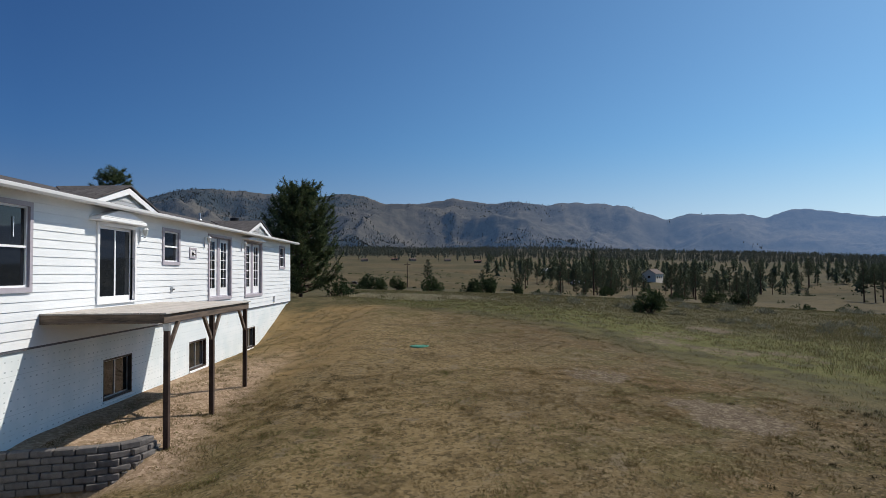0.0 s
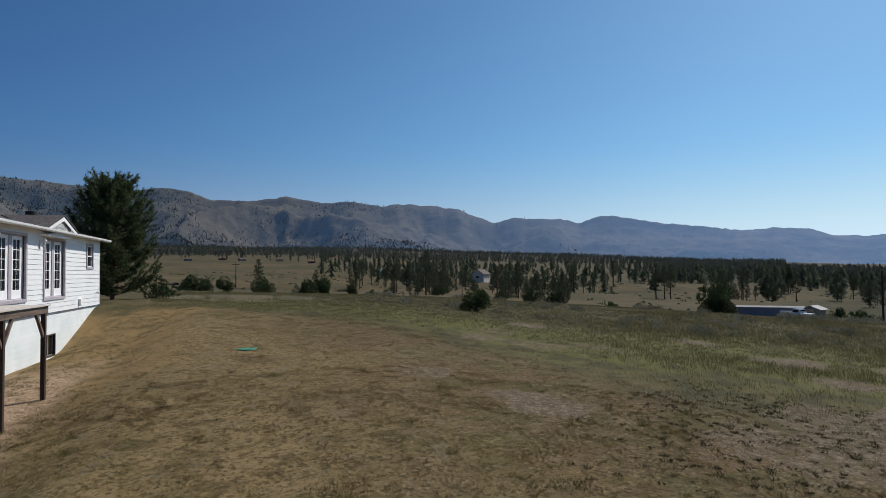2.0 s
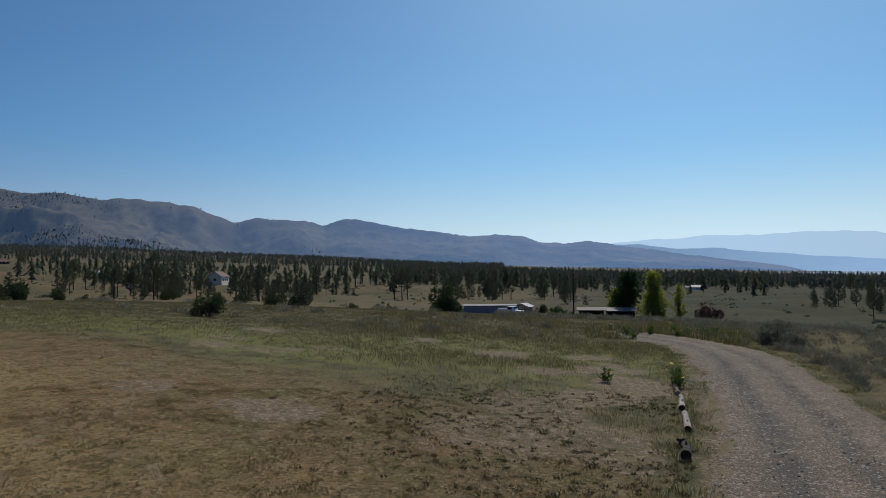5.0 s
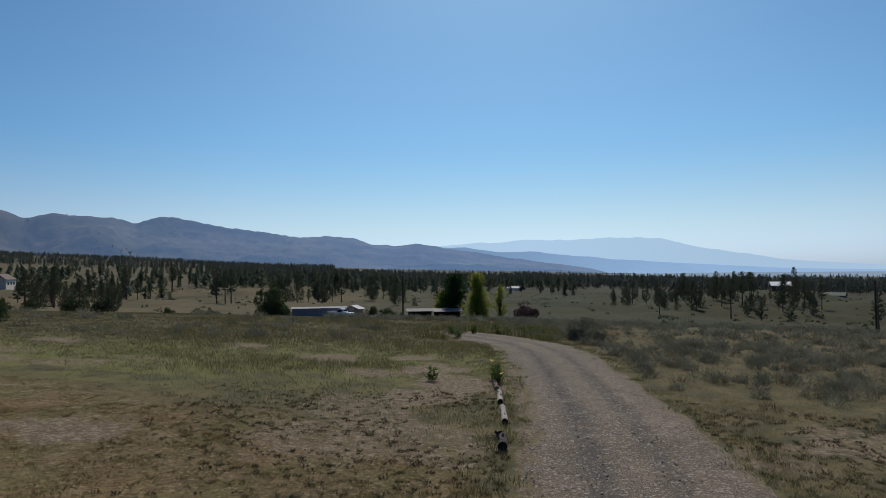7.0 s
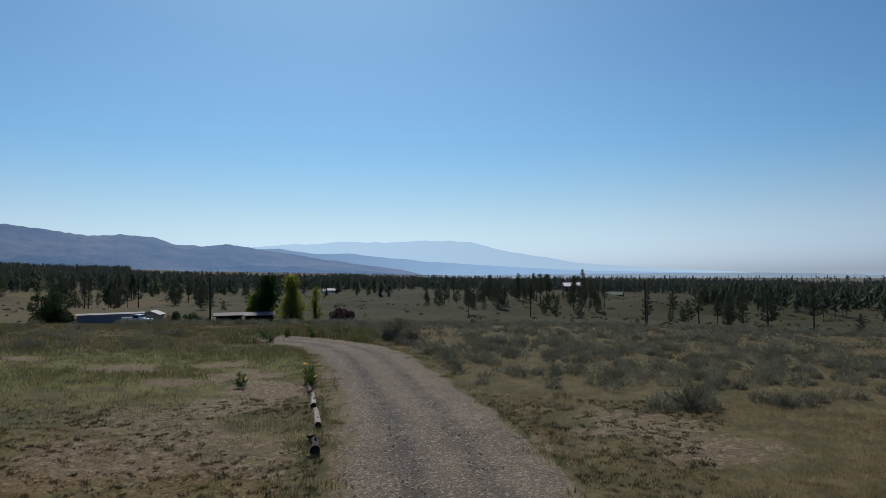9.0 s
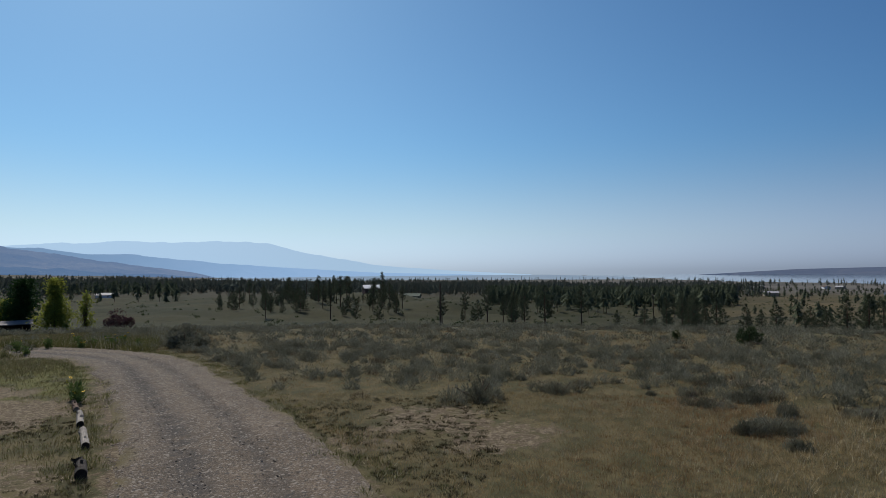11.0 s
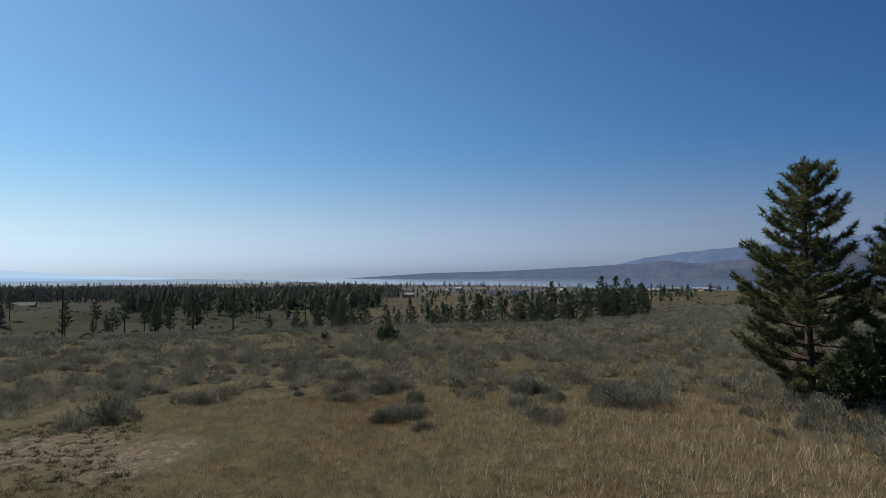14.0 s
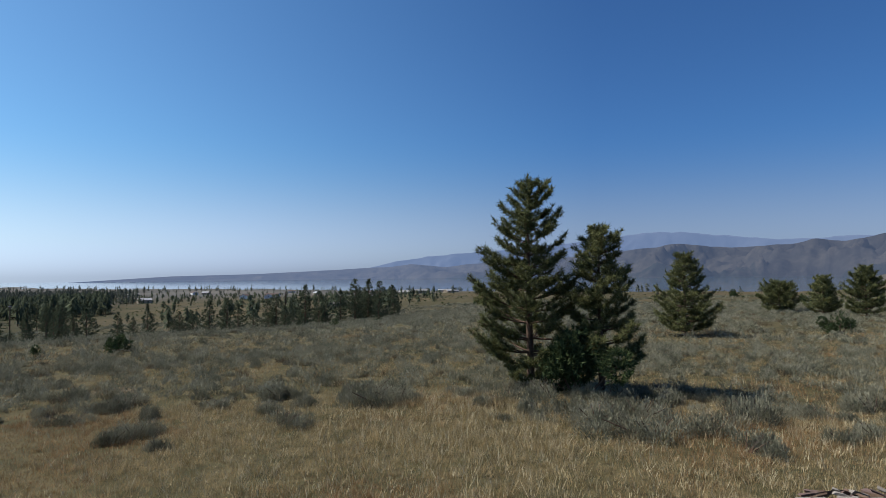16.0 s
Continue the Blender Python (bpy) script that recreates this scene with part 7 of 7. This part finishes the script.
# ---- sunflowers by the drive ----
def sunflower(seed, h):
    rng = np.random.default_rng(seed)
    e = thing("sunflower", label="wild sunflower with small yellow heads beside the drive", category="sunflower", group="sunflowers along the drive")
    stems, heads = [], []
    for i in range(7):
        a = rng.uniform(0, 2 * math.pi)
        top = np.array([math.cos(a) * h * rng.uniform(0.1, 0.4), math.sin(a) * h * rng.uniform(0.1, 0.4), h * rng.uniform(0.6, 1.0)])
        stems.append(tube_tris([[0, 0, -0.05]], [top], 0.012, 0.006, 4))
        if i < 2:
            heads.append(top)
    lv = [sprigs(np.column_stack([rng.normal(0, 0.14 * h, 26), rng.normal(0, 0.14 * h, 26), rng.uniform(0.05, 0.75, 26) * h]), 3, 0.1, 0.22, 0.11, 1.2, 0, rng)]
    v, f = merge(stems + lv)
    mesh_ob("foliage", v, f, STEM, e)
    for p in heads:
        n = Vector((rng.normal(0, 0.6), rng.normal(0, 0.6), 0.7)).normalized()
        m = Matrix.Translation(p) @ n.to_track_quat("Z", "Y").to_matrix().to_4x4()
        bm = bmesh.new()
        for k in range(13):
            a = k * 2 * math.pi / 13
            c, s = math.cos(a), math.sin(a)
            q = [(0.02, -0.012), (0.048, -0.014), (0.072, 0), (0.048, 0.014), (0.02, 0.012)]
            bm.faces.new([bm.verts.new((u * c - w * s, u * s + w * c, 0.01 + 0.15 * u * (0.11 - u))) for u, w in q])
        bm.transform(m)
        fl = part("petals", bm, PETAL, e)
        bm = bmesh.new()
        tube(bm, (0, 0, 0), (0, 0, 0.018), 0.026, 0.02, 10)
        bm.transform(m)
        part("disc", bm, SEED, e)
    return e


SUNF = [sunflower(1, 0.85), sunflower(2, 0.62)]
SPLACES = ((22.3, 12.9, 0), (21.8, 12.5, 1), (20.6, 14.9, 1), (37.6, 26.0, 0), (38.6, 26.6, 1), (39.6, 25.4, 0), (40.2, 23.6, 1), (40.6, 21.8, 0), (41.2, 23.4, 1), (42.0, 25.0, 0), (41.6, 20.6, 1), (42.6, 22.2, 0), (43.4, 23.8, 1), (36.4, 24.6, 1))
for i, (x, y, k_) in enumerate(SPLACES):
    m_ = pose(x, y, float(lie(x, y)), 0, 0, i * 77)
    if i < 2:
        SUNF[k_].matrix_basis = m_
    else:
        copy_thing(SUNF[k_], m_)


# ---- sagebrush, weeds and grasses ----
def scatter(n, az0, az1, r0, r1, rng):
    a, r = np.radians(rng.uniform(az0, az1, n)), np.sqrt(rng.uniform(r0 * r0, r1 * r1, n))
    return r * np.sin(a), r * np.cos(a)


def domes(base, n, rad, hgt, leaf, width, rng, up=0.9):
    """Feathery bushes: n upright sprays over an uneven dome at each base point."""
    k = len(base)
    q = rng.normal(0, 1, (k, n, 3))
    q[:, :, 2] = np.abs(q[:, :, 2]) * 0.9 + 0.02
    q /= np.linalg.norm(q, axis=2, keepdims=True)
    ph = rng.uniform(0, 2 * np.pi, (k, 1))
    a = np.arctan2(q[:, :, 1], q[:, :, 0])
    lump = 1 + 0.22 * np.sin(3 * a + ph) + 0.14 * np.sin(7 * a + 2.3 * ph)
    t = rng.uniform(0.35, 1.0, (k, n)) ** 0.6 * lump
    rad, hgt = np.broadcast_to(rad, (k,)), np.broadcast_to(hgt, (k,))
    c = np.stack([q[:, :, 0] * t * rad[:, None], q[:, :, 1] * t * rad[:, None], q[:, :, 2] * t * hgt[:, None] * 0.8], -1) + np.asarray(base)[:, None, :]
    g = q * np.array([0.75, 0.75, 0.35]) + np.array([0, 0, up]) + rng.normal(0, 0.22, q.shape)
    g /= np.linalg.norm(g, axis=2, keepdims=True)
    b = rng.uniform(0, 2 * np.pi, (k, n))
    s = np.cross(g, np.stack([np.cos(b), np.sin(b), 0 * b], -1))
    s /= np.linalg.norm(s, axis=2, keepdims=True) + 1e-9
    L = leaf * rng.uniform(0.6, 1.2, (k, n, 1))
    v = np.stack([c - g * L * 0.5, c + s * width / 2, c - s * width / 2, c + g * L * 0.5], 2)[:, :, (0, 1, 3, 0, 3, 2)] if n > 400 else np.stack([c - g * L * 0.4 - s * width / 2, c - g * L * 0.4 + s * width / 2, c + g * L * 0.6], 2)
    v = v.reshape(-1, 3)
    return v, np.arange(len(v)).reshape(-1, 3)


SR = np.random.default_rng(21)
SAGE_THINGS = []
for i in range(5):
    rng_ = np.random.default_rng(60 + i)
    e_ = thing("sagebrush", label="rounded grey-green sagebrush in dry grass", category="shrub", group="sagebrush on the slope")
    lob = np.column_stack([rng_.normal(0, 0.24, 5), rng_.normal(0, 0.24, 5), np.zeros(5)])
    v, f = domes(lob * rng_.uniform(0.6, 1.5), 640, rng_.uniform(0.26, 0.38), rng_.uniform(0.42, 0.60), 0.075, 0.017, rng_, 0.9)
    mesh_ob("foliage", v, f, SAGE, e_)
    tw = sprigs(lob, 20, 0.3, 0.40, 0.008, 0.5, 0.1, rng_)
    v, f = merge([tube_tris(np.tile([[0, 0, -0.05]], (5, 1)), lob + [0, 0, 0.35], 0.02, 0.008, 4), tw])
    mesh_ob("stem", v, f, BARK, e_)
    SAGE_THINGS.append(e_)


def sage_ok(x, y, rng):
    az, r = polar(x, y)
    edge = np.interp(az, [60, 75, 90, 105, 120, 140, 160, 185], [30, 25, 24, 23, 22, 22.5, 23, 23])
    d = drive_dist(x, y)
    p = sstep(-6, 7, r - edge + vnoise(x / 5, y / 5, 14, 3) * 10)
    gaps = sstep(-0.35, 0.3, vnoise(x / 3.2, y / 3.2, 17, 3))
    return (rng.uniform(0, 1, len(x)) < p * (0.34 + 0.66 * gaps)) & (d > 3.4)


x, y = scatter(2700, 62, 184, 17, 44, SR)
ok = sage_ok(x, y, SR)
x, y = x[ok], y[ok]
count = 0
near_sage = np.argsort(np.hypot(x, y))[:95]
for j in near_sage:
    s_ = float(np.clip(SR.lognormal(-0.05, 0.33), 0.45, 1.7))
    m_ = pose(x[j], y[j], float(lie(x[j], y[j])) - 0.02, 0, 0, SR.uniform(0, 360))
    if count < 5:
        e_ = SAGE_THINGS[count]
        e_.matrix_basis = m_
    else:
        e_ = copy_thing(SAGE_THINGS[count % 5], m_)
    e_.scale = (s_, s_, s_ * SR.uniform(0.75, 1.1))
    count += 1
rest = np.setdiff1d(np.arange(len(x)), near_sage)
PARTS = []
bx, by = x[rest], y[rest]
b = np.column_stack([bx, by, lie(bx, by)])
sz = np.clip(SR.lognormal(-0.05, 0.35, len(b)), 0.4, 1.8)
PARTS.append(domes(b, 260, 0.44 * sz, 0.50 * sz, 0.13, 0.026, SR, 0.6))
x, y = scatter(11500, 60, 184, 44, 128, SR)
ok = sage_ok(x, y, SR)
b = np.column_stack([x[ok], y[ok], lie(x[ok], y[ok])])
sz = np.clip(SR.lognormal(0.0, 0.35, len(b)), 0.45, 2.0)
PARTS.append(domes(b, 84, 0.56 * sz, 0.54 * sz, 0.19, 0.060, SR, 0.5))
x, y = scatter(5200, 104, 184, 128, 250, SR)
keep = vnoise(x / 9, y / 9, 18, 3) > SR.uniform(-0.7, 0.4, len(x))
b = np.column_stack([x[keep], y[keep], lie(x[keep], y[keep])])
PARTS.append(domes(b, 20, 0.75, 0.55, 0.36, 0.20, SR, 0.4))
x, y = scatter(200, 8, 62, 38, 68, SR)
keep = vnoise(x / 7, y / 7, 19, 2) > 0.0
b = np.column_stack([x[keep], y[keep], lie(x[keep], y[keep])])
PARTS.append(domes(b, 150, 0.55, 0.52, 0.17, 0.05, SR, 0.5))
x, y = scatter(230, 44, 62, 62, 92, SR)
b = np.column_stack([x, y, lie(x, y)])
PARTS.append(domes(b, 110, 0.75, 0.65, 0.22, 0.08, SR, 0.5))
v, f = merge(PARTS)
tagged(mesh_ob("sagebrush_cover", v, f, SAGE), "grey-green sagebrush spread over the slope", "sagebrush", kind="stuff")

# small dark shrubs dotted over the valley side
x, y = (np.concatenate(k) for k in zip(scatter(3000, -9, 112, 105, 420, SR), scatter(3400, 108, 184, 170, 620, SR)))
keep = vnoise(x / 22, y / 22, 57, 3) > SR.uniform(-0.4, 0.6, len(x))
b = np.column_stack([x[keep], y[keep], lie(x[keep], y[keep])])
sz = np.clip(SR.lognormal(-0.1, 0.45, len(b)), 0.35, 2.2)
v, f = domes(b, 26, 0.6 * sz, 0.7 * sz, 0.42, 0.2, SR, 0.5)
tagged(mesh_ob("meadow_shrubs", v, f, JUNIPER), "small dark shrubs dotted over the dry valley side", "shrubs", kind="stuff")

# dry brown brush mixed into it
x, y = scatter(1700, 66, 184, 20, 90, SR)
ok = sage_ok(x, y, SR)
b = np.column_stack([x[ok], y[ok], lie(x[ok], y[ok])])
v, f = sprigs(b, 64, 0.32, 0.36, 0.022, 0.5, 0.5, SR)
tagged(mesh_ob("dry_brush", v, f, SAGEDRY), "brown dry brush among the sagebrush", "brush", kind="stuff")

# dry grass in front of and between the sagebrush
x, y = scatter(52000, 62, 184, 24, 56, SR)
xn, yn = scatter(80000, 62, 184, 8.5, 24, SR)
x, y = np.concatenate([x, xn]), np.concatenate([y, yn])
az_, r_ = polar(x, y)
d = drive_dist(x, y)
bare = np.maximum(1 - sstep(1.4, 3.2, np.hypot(x - 19.4, y - 0.2)), 1 - sstep(1.2, 3.0, np.hypot(x - 17.4, y + 1.8)))
keep = (d > 2.9) & (SR.uniform(0, 1, len(x)) > bare) & (vnoise(x / 3, y / 3, 27, 3) > SR.uniform(-0.9, 0.35, len(x)) - 0.25 * sstep(100, 140, az_))
x, y, az_ = x[keep], y[keep], az_[keep]
tall = (0.6 + 0.7 * sstep(-0.3, 0.4, vnoise(x / 0.55, y / 0.55, 77, 2))) * (0.13 + 0.20 * sstep(95, 135, az_) * (0.6 + 0.5 * vnoise(x / 4, y / 4, 33, 2)))
b = np.column_stack([x, y, lie(x, y)])
wide = np.where(np.hypot(x, y) < 24, 0.0075, 0.013)
v, f = sprigs(b, 5, 0.12, tall, wide, 0.6, 0, SR)
red = np.repeat(vnoise(x / 4.5, y / 4.5, 71, 2) + 0.5 * sstep(92, 104, az_) * (1 - sstep(112, 122, az_)) > SR.uniform(-0.1, 0.8, len(x)), 5)
tagged(mesh_ob("dry_grass", v, f[~red], DRYGRASS), "tall dry golden grass", "grass", kind="stuff")
tagged(mesh_ob("reddish_grass", v, f[red], REDGRASS), "reddish dry grass in drifts", "grass", kind="stuff")
k = SR.uniform(0, 1, len(b)) < 0.05 + 0.13 * sstep(100, 130, az_)
v, f = sprigs(b[k], 3, 0.1, tall[k] * 1.6, 0.012, 0.6, 0, SR)
tagged(mesh_ob("seed_grass", v, f, PALEGRASS), "pale seed stalks above the dry grass", "grass", kind="stuff")

# parched lawn
x, y = scatter(130000, -36, 64, 9, 36, SR)
xn, yn = scatter(70000, -36, 64, 8.5, 19, SR)
x, y = np.concatenate([x, xn]), np.concatenate([y, yn])
lawn_ = lawn_mask(x, y)
d = drive_dist(x, y)
keep = (lawn_ > 0.3) & (x > -8.6) & (d > 2.9) & (SR.uniform(0, 1, len(x)) > bare_at(x, y)) & (vnoise(x / 0.34, y / 0.34, 41, 3) > SR.uniform(-0.45, 0.55, len(x))) & (vnoise(x / 4.0, y / 4.0, 43, 3) > SR.uniform(-1.4, 0.1, len(x)))
x, y = x[keep], y[keep]
b = np.column_stack([x, y, lie(x, y)])
tall = 0.035 + 0.05 * sstep(-0.2, 0.7, vnoise(x / 0.5, y / 0.5, 44, 2))
v, f = sprigs(b, 5, 0.07, tall, 0.011, 1.1, 0, SR)
live = np.repeat(vnoise(x / 2.6, y / 2.6, 45, 4) > SR.uniform(-0.25, 0.6, len(x)), 5)
tagged(mesh_ob("lawn_grass", v, f[~live], LAWNGRASS), "short parched lawn grass in patches", "grass", kind="stuff")
tagged(mesh_ob("green_grass", v, f[live], LAWNGREEN), "patches of lawn grass that is still green", "grass", kind="stuff")

# green weeds round the lawn and along the drive
x, y = scatter(50000, -10, 66, 16, 64, SR)
lawn_ = lawn_mask(x, y)
d = drive_dist(x, y)
az_, r_ = polar(x, y)
keep = (lawn_ < 0.62) & (d > 2.7) & (SR.uniform(0, 1, len(x)) > 1.15 * bare_at(x, y)) & (vnoise(x / 3.0, y / 3.0, 47, 4) > SR.uniform(-0.75, 0.32, len(x)) - 0.35 * sstep(0, 9, r_ - np.interp(az_, [0, 30, 45, 60], [30, 24, 23, 22])))
x, y, az_ = x[keep], y[keep], az_[keep]
b = np.column_stack([x, y, lie(x, y)])
hh = (0.35 + 0.65 * sstep(21, 30, np.hypot(x, y))) * (0.18 + 0.36 * sstep(15, 40, az_) * sstep(-0.5, 0.5, vnoise(x / 5, y / 5, 49, 2)))
v, f = sprigs(b, 9, 0.24, hh * 0.72, 0.016, 0.5, 0.2, SR)
half = SR.uniform(0, 1, len(f)) < 0.5
tagged(mesh_ob("green_weeds", v, f[half], WEED), "green weeds edging the lawn", "weeds", kind="stuff")
tagged(mesh_ob("meadow_grass", v, f[~half], MEADOW), "dry meadow grass among green weeds", "grass", kind="stuff")
a_, r_ = np.radians(SR.normal(-2.8, 2.3, 6000)), SR.normal(43.5, 1.3, 6000)
x, y = r_ * np.sin(a_), r_ * np.cos(a_)
keep = vnoise(x / 1.8, y / 0.9, 67, 3) > SR.uniform(-0.2, 0.5, len(x))
b = np.column_stack([x[keep], y[keep], lie(x[keep], y[keep])])
v, f = sprigs(b, 7, 0.25, 0.34, 0.045, 0.5, 0.1, SR)
tagged(mesh_ob("pale_grass", v, f, PALEGRASS), "pale seeding grass beyond the lawn", "grass", kind="stuff")

# tall weeds where the drive bends out of sight
a_ = np.radians(SR.uniform(52, 65, 1500))
r_ = SR.uniform(42.5, 51, 1500)
x, y = r_ * np.sin(a_), r_ * np.cos(a_)
keep = (drive_dist(x, y) > 2.4) & (vnoise(x / 2.0, y / 2.0, 83, 3) > SR.uniform(-0.7, 0.3, 1500))
b = np.column_stack([x[keep], y[keep], lie(x[keep], y[keep])])
v, f = sprigs(b, 16, 0.25, SR.uniform(0.3, 0.75, len(b)), 0.035, 0.5, 0.3, SR)
tagged(mesh_ob("tall_weeds", v, f, WEED), "tall green weeds where the drive bends", "weeds", kind="stuff")

# weedy clumps by the drive and on the bare ground
xs, ys = [], []
for c0 in np.linspace(0.36, 0.93, 330):
    i = c0 * (len(_DL) - 1)
    p = _DL[int(i)] + SR.normal(0, 0.3, 2)
    t = _DL[min(int(i) + 1, len(_DL) - 1)] - _DL[int(i)]
    t /= np.hypot(*t)
    s = SR.choice([-1, 1])
    o = s * (2.5 + abs(SR.normal(0, 0.45)))
    xs.append(p[0] + t[1] * o)
    ys.append(p[1] - t[0] * o)
x, y = np.array(xs), np.array(ys)
b = np.column_stack([x, y, lie(x, y)])
v, f = sprigs(b, 40, 0.26, SR.uniform(0.08, 0.22, len(b)), 0.016, 0.8, 0.2, SR)
tagged(mesh_ob("verge_weeds", v, f, WEED), "green weeds along the edges of the drive", "weeds", kind="stuff")
x, y = scatter(3600, 22, 96, 11.5, 23, SR)
az_, r_ = polar(x, y)
keep = (drive_dist(x, y) > 2.7) & (SR.uniform(0, 1, len(x)) < sstep(24, 50, az_)) & (vnoise(x / 2.2, y / 2.2, 61, 3) > SR.uniform(-0.5, 0.3, len(x)))
b = np.column_stack([x[keep], y[keep], lie(x[keep], y[keep])])
v, f = sprigs(b, 26, SR.uniform(0.06, 0.15, len(b)), SR.uniform(0.04, 0.11, len(b)), 0.017, 1.0, 0.3, SR)
tagged(mesh_ob("dark_weeds", v, f, ROSETTE), "low brown weeds scattered on bare earth", "weeds", kind="stuff")

# dead and green weeds in a patch of the lawn
x, y = SR.normal(-3.3, 0.9, 260), SR.normal(17.0, 1.5, 260)
keep = vnoise(x / 0.9, y / 0.9, 95, 3) > -0.1
b = np.column_stack([x[keep], y[keep], lie(x[keep], y[keep])])
v, f = sprigs(b, 26, 0.13, SR.uniform(0.03, 0.08, len(b)), 0.012, 1.1, 0.3, SR)
tagged(mesh_ob("lawn_weeds", v, f, ROSETTE), "dark low weeds in the parched lawn", "weeds", kind="stuff")

# green weeds at the foot of the block wall
x, y = SR.uniform(-10.4, -7.6, 240), SR.normal(11.75, 0.35, 240)
b = np.column_stack([x, y, lie(x, y)])
v, f = sprigs(b, 24, 0.12, SR.uniform(0.04, 0.14, len(b)), 0.012, 0.9, 0.2, SR)
tagged(mesh_ob("wall_weeds", v, f, WEED), "green weeds at the foot of the block wall", "weeds", kind="stuff")

# straw tufts on the soil beside the basement
x, y = SR.uniform(-8.6, -4.6, 2600), SR.uniform(13.2, 34, 2600)
keep = vnoise(x / 1.1, y / 1.1, 97, 3) > SR.uniform(-0.4, 0.5, 2600)
b = np.column_stack([x[keep], y[keep], lie(x[keep], y[keep])])
v, f = sprigs(b, 14, 0.14, SR.uniform(0.05, 0.16, len(b)), 0.012, 0.9, 0.1, SR)
tagged(mesh_ob("straw_tufts", v, f, MEADOW), "straw-coloured tufts on the soil beside the basement", "grass", kind="stuff")

# stones of the drive and pebbles on the bare ground
n = 7000
i = SR.integers(int(0.34 * 160), int(0.86 * 160), n)
p, q = _DL[i], _DL[np.minimum(i + 1, 159)]
t = (q - p) / np.linalg.norm(q - p, axis=1, keepdims=True)
o = SR.uniform(-2.4, 2.4, n)
along = SR.uniform(0, 1, n)[:, None]
c2 = p + (q - p) * along + np.stack([t[:, 1], -t[:, 0]], 1) * o[:, None]
s = 0.012 + 0.032 * SR.uniform(0, 1, n) ** 3
c3 = np.column_stack([c2, lie(c2[:, 0], c2[:, 1]) + 0.03 + 0 * s])
oct_ = np.array([(1, 0, 0), (-1, 0, 0), (0, 1, 0), (0, -1, 0), (0, 0, 0.4), (0, 0, -0.4)])
v = (c3[:, None, :] + oct_[None] * s[:, None, None] * SR.uniform(0.6, 1.3, (n, 6, 1))).reshape(-1, 3)
of = np.array([(0, 2, 4), (2, 1, 4), (1, 3, 4), (3, 0, 4), (2, 0, 5), (1, 2, 5), (3, 1, 5), (0, 3, 5)])
f = (of[None] + (np.arange(n) * 6)[:, None, None]).reshape(-1, 3)
st_ = Mat("gravel_stone", 0.9, 0.2)
st_.colour(st_.ramp(st_.island(), [(0.0, (0.06, 0.054, 0.048)), (0.6, (0.115, 0.094, 0.074)), (1.0, (0.26, 0.23, 0.2))]))
tagged(mesh_ob("gravel", v, f, st_.m), "loose grey and tan gravel stones on the drive", "gravel", kind="stuff")
